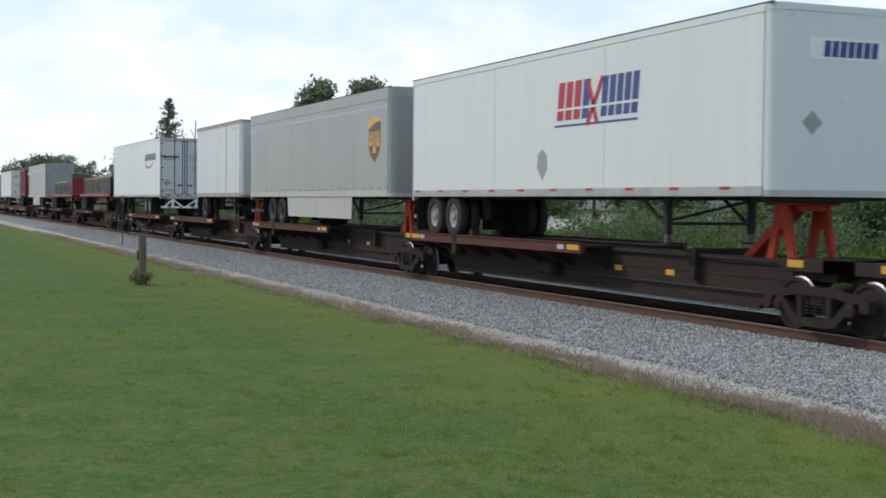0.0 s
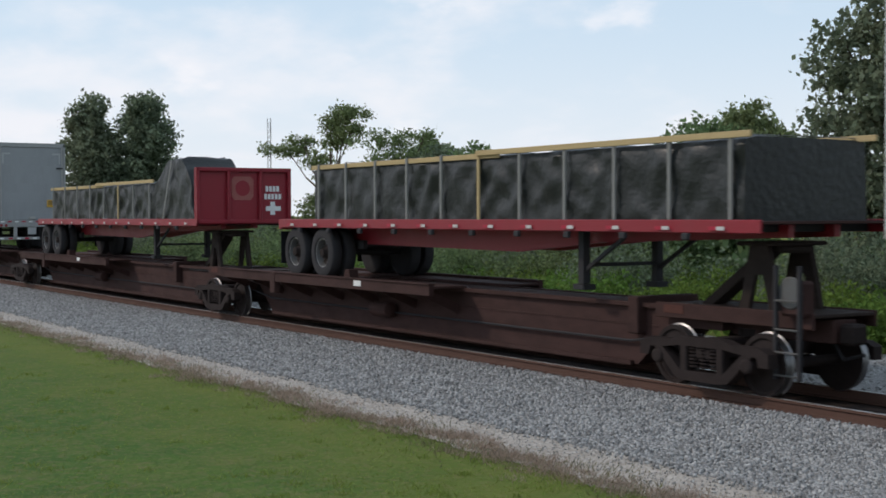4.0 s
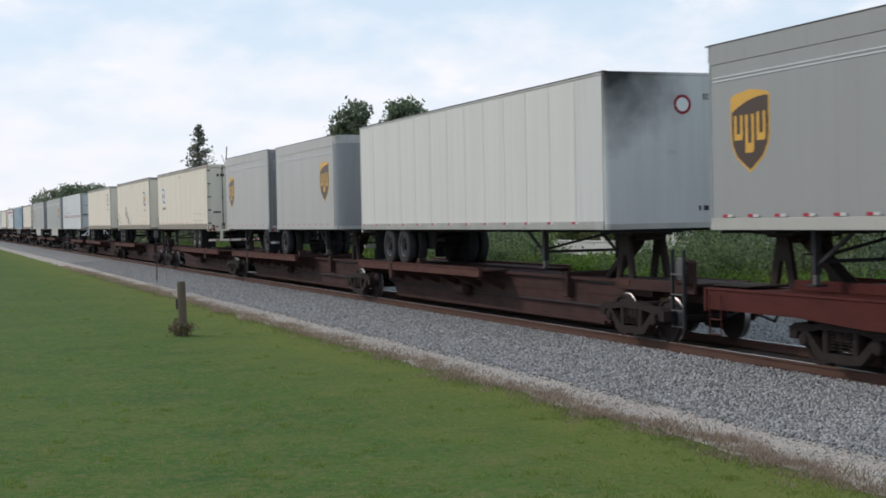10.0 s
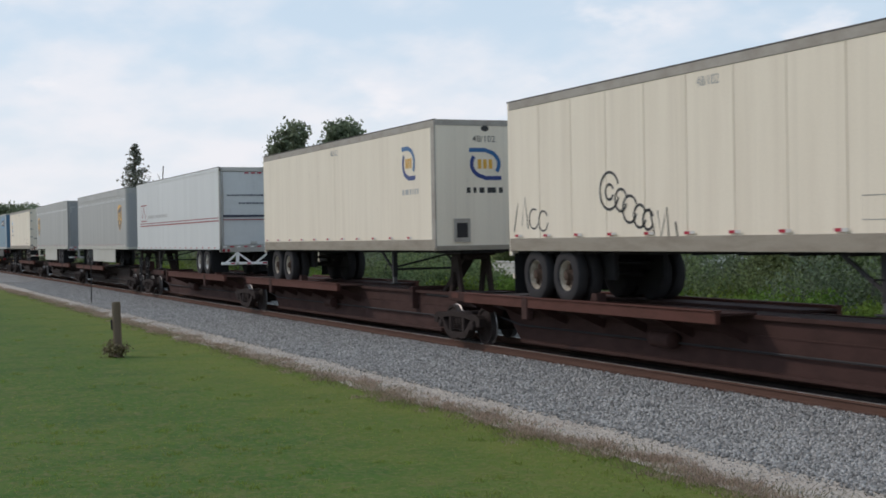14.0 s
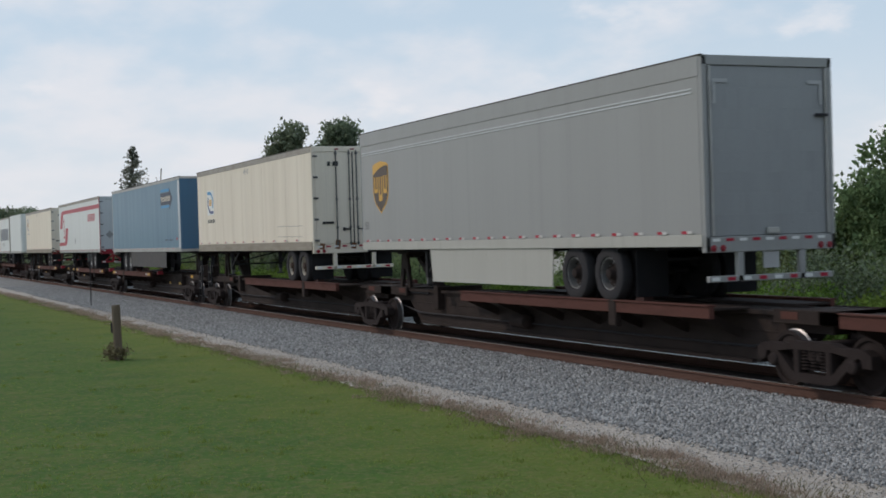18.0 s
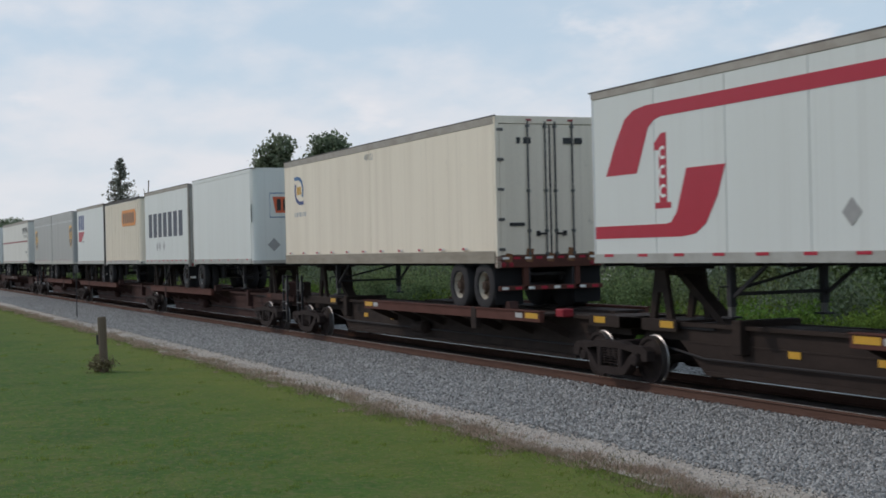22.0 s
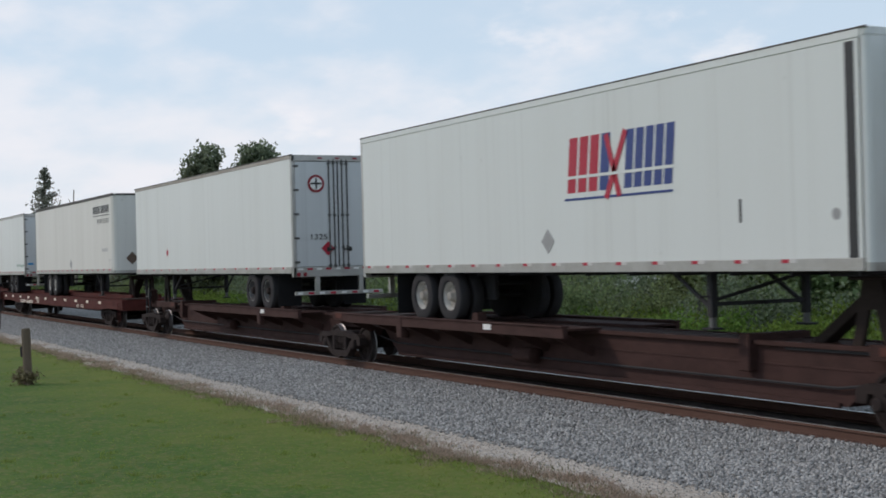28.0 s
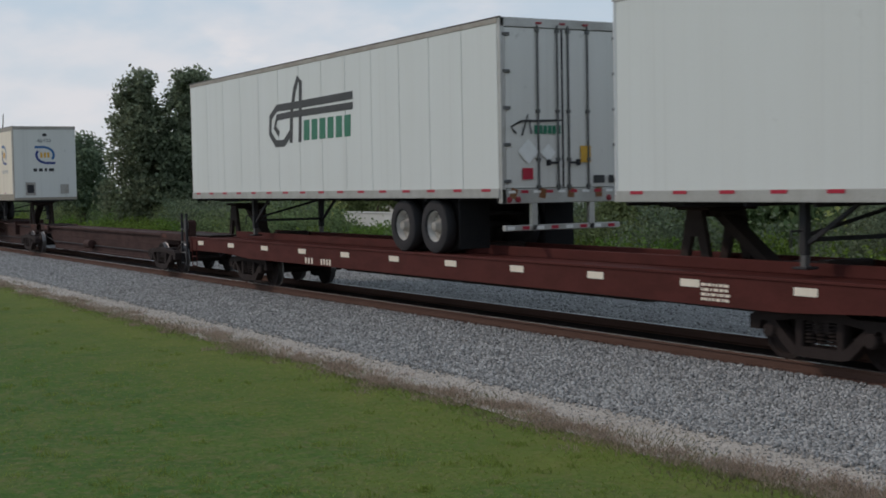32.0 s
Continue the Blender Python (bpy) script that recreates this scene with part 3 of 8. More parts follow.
def hub_geo(r=0.5):
    return lambda: Geo().lathe((0, 0, 0), "y", [(0.15, r * 0.465), (0.16, r * 0.33), (0.165, r * 0.26), (0.12, r * 0.24), (0.10, r * 0.20), (0.05, r * 0.18), (0.02, r * 0.17), (0.01, r * 0.10)], 16)


def axle_set(tr, x, rim, dual=True, r=0.52):
    """One axle: the near wheel with its rim and hub, the far wheel, the axle beam."""
    w = 0.28
    for y, flip in ((-HW + 0.06, 0), (HW - 0.06, 180)):
        wheel = part("wheel", tyre_geo(r, w, dual), RUBBER, tr, smooth=True, at=pose(x, y, r, 0, 0, flip), key=("tyre", r, dual))
        disk = part("rim", rim_geo(r, w), rim, wheel, smooth=True, key=("rim", r, rim.name))
        if rim is RIMS and not flip:
            part("wheel_centre", lambda: Geo().lathe((0, 0, 0), "y", [(0.2, r * 0.42), (0.14, r * 0.41), (0.13, r * 0.37), (0.15, r * 0.28), (0.155, 0.03)], 24), RUSTHUB, disk, "rusty dark wheel centre", smooth=True, key=("centre", r))
            g = Geo()
            for i in range(5):
                c, d = math.cos(i * 1.2566 + 0.3), math.sin(i * 1.2566 + 0.3)
                g.bar((r * 0.15 * c, 0.12, r * 0.15 * d), (r * 0.43 * c, 0.12, r * 0.43 * d), 0.045, 0.05, (0, 1, 0))
            part("spokes", g, RUSTHUB, disk, key=("spokes", r))
        if rim is RIMG:
            part("rim_ring", lambda: Geo().lathe((0, 0, 0), "y", [(0.05, r * 0.575), (0.038, r * 0.572), (0.038, r * 0.556), (0.05, r * 0.552)], 28, (False, False)), ALU, disk, "thin bright rim ring", smooth=True, key=("ring", r))
        part("hub", hub_geo(r), RIMD if rim is RIMW else RUSTHUB if rim is RIMS else CAST, disk, smooth=True, key=("hub", r, rim.name))
    part("axle", lambda: Geo().lathe((0, -HW + 0.3, 0), "y", [(0, 0.06), (2 * HW - 0.6, 0.06)], 10), STEEL, tr, at=pose(x, 0, r), key="axle", smooth=True)


def panel_row(tr, x0, x1, z0, z1, n, mat, gap=0.016, rib=0.0):
    """The near side: n wall panels, each a piece of its own, with a seam between them."""
    w = (x1 - x0) / n

    def make():
        g = Geo().box(0, w - gap, 0, TH, z0, z1, 0.003)
        if rib:
            g.box(w - gap - 0.05, w - gap + 0.03, -rib, 0.002, z0 + 0.01, z1 - 0.01, 0.003)
        return g
    for i in range(n):
        part("side_panel", make, mat, tr, at=pose(x0 + i * w, -HW, 0), key=("panel", round(w, 3), round(z0, 3), round(z1, 3), mat.name, rib))


def flat_shape(tr, name, pts, mat, face, label="", lift=0.006):
    """A decal or painted shape from its outline (u, v); face turns it into the trailer's space."""
    n = len(pts)
    g = Geo().add([tuple(face(u, v, lift)) for u, v in pts] + [tuple(face(u, v, lift - 0.005)) for u, v in pts],
                  [tuple(range(n)), tuple(range(n, 2 * n))[::-1]] + [((i + 1) % n, i, n + i, n + (i + 1) % n) for i in range(n)])
    return part(name, g, mat, tr, label)


def side_face(u0, v0):
    return lambda u, v, d: (u0 + u, -HW - d, v0 + v)


def end_face(x, v0=0.0):
    """The leading end, read from outside: u runs from the camera's side away."""
    return lambda u, v, d: (x + d, -HW + u, v0 + v)


def rect(u, v, w, h, slant=0.0):
    return [(u, v), (u + w, v), (u + w + slant, v + h), (u + slant, v + h)]


def disc(u, v, r, n=24, sy=1.0):
    return [(u + r * math.cos(2 * math.pi * i / n), v + r * sy * math.sin(2 * math.pi * i / n)) for i in range(n)]


def diamond(u, v, r):
    return [(u, v - r), (u + r, v), (u, v + r), (u - r, v)]




def lettering(tr, text, face, u, v, h, mat, label, slant=0.0, width=None, bold=0.0):
    """Words set in the built-in font, as one thin mesh on a face."""
    c = bpy.data.curves.new("lettering", "FONT")
    c.body, c.size, c.shear, c.offset, c.extrude = text, h / 0.70, slant, bold, 0.0
    ob = bpy.data.objects.new("lettering", c)
    scene.collection.objects.link(ob)
    bpy.context.view_layer.update()
    me = bpy.data.meshes.new_from_object(ob.evaluated_get(bpy.context.evaluated_depsgraph_get()))
    bpy.data.objects.remove(ob)
    vs = [p.co for p in me.vertices]
    wide = max(p.x for p in vs)
    k = width / wide if width else 1.0
    g = Geo().add([tuple(face(u + p.x * k, v + p.y, 0.004)) for p in vs], [tuple(q.vertices) for q in me.polygons])
    bpy.data.meshes.remove(me)
    return part("lettering", g, mat, tr, label)


def word_blocks(tr, face, u, v, w, h, n, mat, name="word_mark", slant=0.0, gap=0.25, notch=False, label=""):
    """A brand's word as plain upright blocks, one to a letter."""
    cw = w / n
    for i in range(n):
        a, b = u + i * cw, u + (i + 1) * cw - cw * gap
        q = [(a, v), (b, v), (b, v + h), (a, v + h)]
        part("word_block", Geo().add([tuple(face(s + slant * (t - v), t, 0.004)) for s, t in q], [(0, 1, 2, 3)]), mat, tr, label)


def text_bars(tr, face, u, v, w, h, mat, rows=1, name="small_print"):
    """Writing too small to read: plain bars."""
    g = Geo()
    rr = random.Random(int(u * 100 + v * 37))
    for k in range(rows):
        s = u
        while s < u + w - 0.02:
            e = min(u + w, s + rr.uniform(0.08, 0.3) * max(0.4, h * 6))
            g.add([tuple(face(a, b, 0.004)) for a, b in rect(s, v - k * h * 1.7, e - s, h)], [(0, 1, 2, 3)])
            s = e + h * 0.6
    return part(name, g, mat, tr)


def shield(tr, face, u, v, w, h, flip=1):
    """The parcel carrier's badge: a brown shield with a golden sweep and three plain golden marks."""
    def out(k):
        pts = [(0, 0.92), (0.12, 0.96), (0.5, 1.0), (0.88, 0.96), (1, 0.92), (1, 0.45), (0.97, 0.33), (0.85, 0.18), (0.5, 0.0), (0.15, 0.18), (0.03, 0.33), (0, 0.45)]
        return [(u + w * (0.5 + (a - 0.5) * k), v + h * (0.5 + (b - 0.5) * k)) for a, b in pts][::-1]
    flat_shape(tr, "badge_rim", out(1.0), GOLD, face, "golden edge of a shield badge", 0.005)
    flat_shape(tr, "badge", out(0.93), BROWN, face, "dark brown shield badge", 0.008)
    sweep = [(u + w * a, v + h * b) for a, b in [(0.03, 0.91), (0.03, 0.74), (0.2, 0.80), (0.45, 0.865), (0.7, 0.90), (0.97, 0.91), (0.86, 0.95), (0.5, 0.985), (0.13, 0.95)]]
    flat_shape(tr, "badge_sweep", sweep, GOLD, face, "golden sweep across the badge's top", 0.011)
    for i, (a, b, ww, hh) in enumerate(((0.10, 0.40, 0.22, 0.30), (0.39, 0.24, 0.22, 0.46), (0.68, 0.38, 0.22, 0.34))):
        ring = [(u + w * (a + ww * p), v + h * (b + hh * q)) for p, q in [(0, 0), (0.9, 0), (1, 0.1), (1, 1), (0.72, 1), (0.72, 0.25), (0.3, 0.25), (0.3, 1), (0, 1)]]
        flat_shape(tr, "badge_mark", ring, GOLD, face, "", 0.011)


def reflectors(tr, x0, x1, z, step, long=0.3, h=0.05, red_only=False, face=None):
    n = int((x1 - x0) / step)
    for i in range(n + 1):
        x = x0 + i * step
        if red_only:
            part("reflector", lambda: Geo().box(0, long, -0.004, 0, 0, h, 0.001), RED, tr, at=pose(x, -HW - 0.03, z), key=("refl", "r", long, h))
        else:
            part("reflector", lambda: Geo().box(0, long * 0.5, -0.004, 0, 0, h, 0.001), RED, tr, at=pose(x, -HW - 0.03, z), key=("refl", "r2", long, h))
            part("reflector", lambda: Geo().box(0, long * 0.5, -0.004, 0, 0, h, 0.001), FADEDW, tr, at=pose(x + long * 0.5, -HW - 0.03, z), key=("refl", "w2", long, h))


def trailer(name, label, U, L, top=4.02, floor=0.92, nose="R", wall=WHITE, wallend=None, panels=8, rib=0.0, cap=RAILING, cap_h=0.14, low=ALU, low_h=0.17, axles=2, rear_axle=3.0,
            rim=RIMW, nose_r=0.12, doors="swing", skirt=None, refl=1.2, refl_red=False, frame=ALU, legs=3.7, leg_mat=STEEL, bumper="posts", category="semi trailer", rods=4, reefer=False, sill=None, rod_gap=0.42):
    tr = thing(name, label, category, "trailers on the train")
    wallend = wallend or wall
    X = (lambda d: L - d) if nose == "R" else (lambda d: d)      # from a distance behind the nose to x
    s = 1 if nose == "R" else -1                                  # way of the nose
    z0, z1 = floor + 0.08, top + 0.08
    rx, nx = X(L), X(0)
    a, b = sorted((X(0.03 + nose_r), X(L - 0.10)))
    panel_row(tr, a, b, z0 + low_h, z1 - cap_h, panels, wall, rib=rib)
    part("far_wall", Geo().box(a, b, HW - TH, HW, z0 + 0.02, z1 - 0.02, 0.004), wall, tr)
    # nose wall with rounded upright corners
    sec = []
    nr = max(nose_r, 0.02)
    arc = [(nr - nr * math.sin(radians(t)), HW - nr + nr * math.cos(radians(t))) for t in range(0, 91, 15)]
    outl = [(d, -y) for d, y in arc] + [(d, y) for d, y in arc[::-1]]
    outl = [(max(d, 0.0), y) for d, y in outl]
    inner = [(nr + 0.05, HW - 0.05), (nr + 0.05, -HW + 0.05)]
    ring = outl + inner
    if s < 0:
        ring = ring[::-1]
    part("front_wall", Geo().loft([[(X(d), y, z) for d, y in ring] for z in (z0 + 0.02, z1 - 0.05)]), wallend, tr, smooth=True)
    # roof, top and bottom rails
    part("roof", Geo().box(min(rx, nx) + 0.02, max(rx, nx) - 0.02, -HW + 0.04, HW - 0.04, z1 - 0.045, z1 - 0.004, 0.01), ROOF, tr)
    for y in (-HW, HW):
        part("top_rail", Geo().box(min(a, b) - 0.02, max(a, b) + 0.02, y - 0.012, y + 0.035 * (1 if y < 0 else -1), z1 - cap_h, z1, 0.008), cap, tr)
        part("bottom_rail", Geo().box(min(a, b) - 0.02, max(a, b) + 0.02, y - 0.025 if y < 0 else y - 0.02, y + 0.02 if y < 0 else y + 0.025, z0, z0 + low_h, 0.008), low, tr)
    part("roof_edge", Geo().box(min(rx, nx), max(rx, nx), -HW - 0.016, -HW + 0.03, z1 - 0.012, z1 + 0.016, 0.004), DARKCAP, tr)
    part("nose_cap", Geo().loft([[(X(max(d - 0.012, -0.012)), y * 1.006, z) for d, y in ring] for z in (z1 - cap_h * 0.8, z1 + 0.002)]), cap, tr, smooth=True)
    part("nose_sill", Geo().loft([[(X(max(d - 0.008, -0.008)), y * 1.004, z) for d, y in ring] for z in (z0, z0 + 0.11)]), low, tr, smooth=True)
    part("floor_frame", Geo().box(min(rx, nx) + 0.1, max(rx, nx) - 0.1, -HW + 0.05, HW - 0.05, z0 + 0.02, z0 + 0.1, 0.005), STEEL, tr)
    n = int(L / 1.2)
    for i in range(n):
        x = 0.3 + i * (L - 0.6) / (n - 1)
        part("cross_member", lambda: Geo().box(-0.02, 0.02, -HW + 0.06, HW - 0.06, z0 - 0.06, z0 + 0.03, 0.002), STEEL, tr, at=pose(x, 0, 0), key=("cross", round(z0, 3)))
    # rear frame and doors
    xr = rx
    o = -s                                                        # outward way of the rear
    g = Geo()
    g.box(xr, xr - o * 0.11, -HW, -HW + 0.09, z0 - 0.1, z1, 0.01)
    g.box(xr, xr - o * 0.11, HW - 0.09, HW, z0 - 0.1, z1, 0.01)
    g.box(xr, xr - o * 0.11, -HW, HW, z1 - 0.16, z1 + 0.003, 0.01)
    part("rear_frame", g, frame, tr)
    part("rear_sill", Geo().box(xr, xr - o * 0.13, -HW, HW, z0 - 0.1, z0 + 0.16, 0.01), sill or frame, tr)
    dz0, dz1 = z0 + 0.17, z1 - 0.17
    if doors == "swing":
        for y0, y1 in ((-HW + 0.1, -0.006), (0.006, HW - 0.1)):
            door = part("door", Geo().box(xr - o * 0.075, xr - o * 0.02, y0, y1, dz0, dz1, 0.006), wallend, tr)
            k = 2 if rods == 4 else 1
            for j in range(k):
                y = (y1 - 0.11 - rod_gap * j) if y0 < 0 else (y0 + 0.11 + rod_gap * j)
                g = Geo().tube([(xr + o * 0.01, y, dz0 - 0.05), (xr + o * 0.01, y, dz1 + 0.06)], 0.02, 8)
                for z in (dz0 + 0.02, dz0 + 0.5, dz0 + 1.35, dz1 - 0.04):
                    g.box(xr - o * 0.02, xr + o * 0.035, y - 0.035, y + 0.035, z - 0.03, z + 0.03, 0.004)
                part("lock_rod", g, RIMG, door)
                if j == 0:
                    g = Geo().box(xr + o * 0.01, xr + o * 0.035, y - 0.22 if y0 < 0 else y, y if y0 < 0 else y + 0.22, dz0 + 0.42, dz0 + 0.46, 0.004)
                    g.box(xr - o * 0.02, xr + o * 0.03, (y - 0.24) if y0 < 0 else y + 0.17, (y - 0.17) if y0 < 0 else y + 0.24, dz0 + 0.39, dz0 + 0.5, 0.004)
                    part("door_handle", g, STEEL, door)
            for z in [dz0 + 0.12 + i * (dz1 - dz0 - 0.24) / 4 for i in range(5)]:
                yo = y0 if y0 < 0 else y1
                part("hinge", Geo().box(xr - o * 0.06, xr + o * 0.015, yo - 0.09 if y0 > 0 else yo - 0.06, yo + 0.06 if y0 > 0 else yo + 0.09, z - 0.03, z + 0.03, 0.006), RIMG, door)
        part("door_seal", Geo().box(xr - o * 0.06, xr - o * 0.012, -0.02, 0.02, dz0, dz1, 0.002), STEEL, tr)
    else:
        nslat = 8
        slat = GREYD if wallend in (GREYD, GREY) else wallend
        hh = (dz1 - dz0) / nslat
        for i in range(nslat):
            part("door_slat", lambda: Geo().box(0, 0.05, -HW + 0.1, HW - 0.1, 0, hh - 0.0006, 0.0008), slat, tr, at=pose(xr - (0.08 if o > 0 else -0.03), 0, dz0 + i * hh), key=("slat", round(hh, 4), slat.name))
        part("door_latch", Geo().box(xr, xr + o * 0.05, -0.12, 0.12, dz0 + 0.02, dz0 + 0.12, 0.01), ALU, tr)
        g = Geo()
        for y in (-HW + 0.12, HW - 0.16):
            g.box(xr - o * 0.02, xr + o * 0.02, y, y + 0.04, dz0, dz1, 0.003)
        part("door_track", g, ALU, tr)
    for i in range(9):
        y = -HW + 0.12 + i * (2 * HW - 0.5) / 8
        part("rear_reflector", lambda: Geo().box(0, 0.006, 0, 0.15, 0, 0.05, 0.001), RED if i % 2 else WHITEF, tr, at=pose(xr + (0.004 if o > 0 else -0.01), y, z0 + 0.08), key=("rrefl", i % 2))
    for y in (-HW + 0.14, -HW + 0.32, HW - 0.32, HW - 0.14):
        part("tail_lamp", lambda: Geo().lathe((0, 0, 0), "x", [(-0.01, 0.055), (0.012, 0.055), (0.02, 0.04)], 12), REDP, tr, at=pose(xr + o * 0.005, y, z0 - 0.03, 0, 0, 0 if o > 0 else 180), key="taillamp", smooth=True)
    # rear guard
    g = Geo()
    zb = z0 - 0.58
    xg = xr - o * 0.06
    gm = sill if sill else frame if frame is not ALU else WHITEF if bumper == "truss" else ALU
    for y in (-0.62, 0.62):
        part("guard_post", Geo().box(xg - 0.05, xg + 0.05, y - 0.06, y + 0.06, zb, z0 - 0.09, 0.008), gm, tr)
    if bumper == "truss":
        for y in (-0.62, 0.62):
            part("guard_brace", Geo().bar((xg, y, z0 - 0.12), (xg, y * 0.1, zb + 0.05), 0.05, 0.07), gm, tr)
            part("guard_brace", Geo().bar((xg, y, z0 - 0.12), (xg, y * 1.75, zb + 0.05), 0.05, 0.07), gm, tr)
    guard = part("guard_bar", Geo().box(xg - 0.05, xg + 0.05, -HW + 0.06, HW - 0.06, zb, zb + 0.1, 0.01), gm, tr)
    for i in range(8):
        y = -HW + 0.1 + i * 0.31
        part("guard_stripe", lambda: Geo().box(0, 0.004, 0, 0.15, 0, 0.06, 0.001), RED if i % 2 else WHITEF, guard, at=pose(xg + o * 0.05 - (0 if o > 0 else 0.004), y, zb + 0.02), key=("gst", i % 2))
    # running gear
    xs = [X(L - rear_axle + (i - (axles - 1) / 2) * 1.28) for i in range(axles)]
    for x in xs:
        axle_set(tr, x, rim)
    xm = sum(xs) / len(xs)
    g = Geo()
    half = 1.15 if axles > 1 else 0.7
    for y in (-0.55, 0.55):
        g.box(xm - half - 0.3, xm + half + 0.3, y - 0.05, y + 0.05, 0.44, z0 - 0.04, 0.01)
    for x in xs:
        for y in (-0.55, 0.55):
            g.box(x - 0.5, x + 0.35, y - 0.05, y + 0.05, 0.53, 0.61, 0.008)
            g.lathe((x + 0.25, y, 0.6), "z", [(0, 0.11), (0.1, 0.13), (0.22, 0.11)], 12)
    g.box(xm - half, xm + half, -0.5, 0.5, 0.72, 0.78, 0.01)
    part("bogie_frame", g, STEEL, tr)
    for y in (-0.95, 0.95):
        part("mud_flap", Geo().box(X(min(L - rear_axle + half + 0.55, L - 0.2)), X(min(L - rear_axle + half + 0.565, L - 0.185)), y - 0.33, y + 0.33, 0.12, z0 - 0.05, 0.003), FLAP, tr)
    # landing gear and coupler plate
    if legs:
        for y in (-0.92, 0.92):
            leg = part("landing_leg", Geo().box(X(legs) - 0.06, X(legs) + 0.06, y - 0.06, y + 0.06, 0.30, z0, 0.006), leg_mat, tr)
            part("inner_leg", Geo().box(X(legs) - 0.045, X(legs) + 0.045, y - 0.045, y + 0.045, 0.14, 0.32, 0.004), RIMG, leg)
            part("leg_foot", Geo().box(X(legs) - 0.13, X(legs) + 0.13, y - 0.12, y + 0.12, 0.11, 0.145, 0.01), leg_mat, leg)
            part("leg_brace", Geo().bar((X(legs), y, 0.42), (X(legs + 0.95), y, z0 - 0.02), 0.045, 0.06), leg_mat, tr)
        g = Geo().bar((X(legs), -0.92, 0.5), (X(legs), 0.92, 0.5), 0.06, 0.06)
        g.bar((X(legs), -0.92, 0.55), (X(legs), 0.92, z0 - 0.06), 0.04, 0.05)
        part("leg_crossbar", g, leg_mat, tr)
        part("crank", Geo().tube([(X(legs), -0.95, 0.62), (X(legs), -HW + 0.14, 0.62), (X(legs), -HW + 0.12, 0.4)], 0.014, 6), leg_mat, tr)
    part("coupler_plate", Geo().box(X(0.25), X(1.55), -0.6, 0.6, z0 - 0.09, z0 + 0.01, 0.02), STEEL, tr)
    if skirt:
        d0, d1, zs = skirt[:3]
        x0, x1 = sorted((X(d0), X(d1)))
        q = [(x0 + 0.12, zs), (x1 - 0.06, zs), (x1, z0 + 0.01), (x0, z0 + 0.01)]
        part("side_skirt", Geo().prism(q, -HW + 0.01, -HW + 0.03), skirt[3] if len(skirt) > 3 else wall, tr, "smooth aerodynamic side skirt")
    if refl:
        e0, e1 = sorted((X(0.5), X(L - 0.35)))
        reflectors(tr, e0, e1 - 0.2, z0 + (low_h + 0.03 if low is CREAMRAIL else low_h + 0.012 if low is SKIRT else low_h - 0.055), refl, 0.3, 0.05, refl_red)
    for y in (-0.5, 0, 0.5) if doors == "swing" else ():
        part("marker_lamp", lambda: Geo().box(0, 0.02, -0.06, 0.06, 0, 0.04, 0.005), REDP, tr, at=pose(rx + (0.0 if o > 0 else -0.02), y, z1 - 0.1), key="marker")
    if reefer:
        x0, x1 = sorted((X(-0.42), X(0.0)))
        part("cooling_unit", Geo().box(x0, x1, -0.85, 0.85, z0 + 0.95, z1 - 0.12, 0.09), WHITE2, tr, "white cooling unit on the nose")
        part("cooling_grille", Geo().box(X(-0.425), X(-0.3), -0.7, 0.7, z0 + 1.9, z1 - 0.3, 0.05), BLACKF, tr, "black grille of the cooling unit")
        part("cooling_base", Geo().box(X(-0.36), X(0.0), -0.8, 0.8, z0 + 0.6, z0 + 0.93, 0.05), BLACKF, tr)
    META.append((tr, U, L, U + xm, U + X(0.9), axles))
    return tr

# ---- the train's load, front to back ----
PUP = dict(axles=1, rear_axle=0.85, legs=2.5, panels=4)
PARCEL_KIND = dict(wall=GREY, wallend=GREYD, cap=GREY, cap_h=0.34, low=SKIRT, low_h=0.2, frame=GREY, rim=RIMG, panels=1, refl=0.75)
CREAM_KIND = dict(wall=CREAM, wallend=CREAM, cap=RAILING, cap_h=0.17, low=CREAMRAIL, low_h=0.26, frame=CREAM, panels=11, refl=1.25, nose_r=0.05, L=14.63, rim=RIMS)

t0 = trailer("semi_trailer", "white smooth-sided semi trailer with red and blue carrier lettering", -28.91, 16.15, nose="R", wall=WHITE2, panels=3, rear_axle=2.05, nose_r=0.2, cap=WHITE2, refl_red=True, refl=1.6)
t1 = trailer("semi_trailer", "grey parcel semi trailer with a brown shield badge and side skirt", -46.8, 16.15, nose="R", rear_axle=3.65, skirt=(3.5, 10.8, 0.32, SKIRT), nose_r=0.22, **PARCEL_KIND)
t2 = trailer("short_trailer", "short plain white box trailer with one axle", -56.96, 8.69, nose="R", wall=SILVER, cap=RAILING, low=RAILING, refl=0, **{**PUP, "panels": 2, "rear_axle": 1.35}, rim=RIMG)
t3 = trailer("semi_trailer", "white semi trailer with grey rear doors and a red swoosh mark", -82.42, 16.15, nose="L", wall=WHITE2, wallend=SILVER, panels=1, rear_axle=4.3, bumper="truss", cap=WHITE2, cap_h=0.08, low_h=0.12, refl=1.3)
t6 = trailer("semi_trailer", "grey parcel semi trailer with a roll-up rear door and side skirt", -140.43, 16.25, nose="L", rear_axle=4.0, skirt=(4.7, 10.9, 0.24, SKIRT), doors="roll", **PARCEL_KIND)
t8 = trailer("semi_trailer", "white panelled semi trailer with swing doors at its rear", -179.15, 16.25, nose="L", wall=WHITE, panels=13, rear_axle=3.5, cap=RAILING, cap_h=0.12, rim=RIMG, frame=SILVER, top=4.08, rods=2)
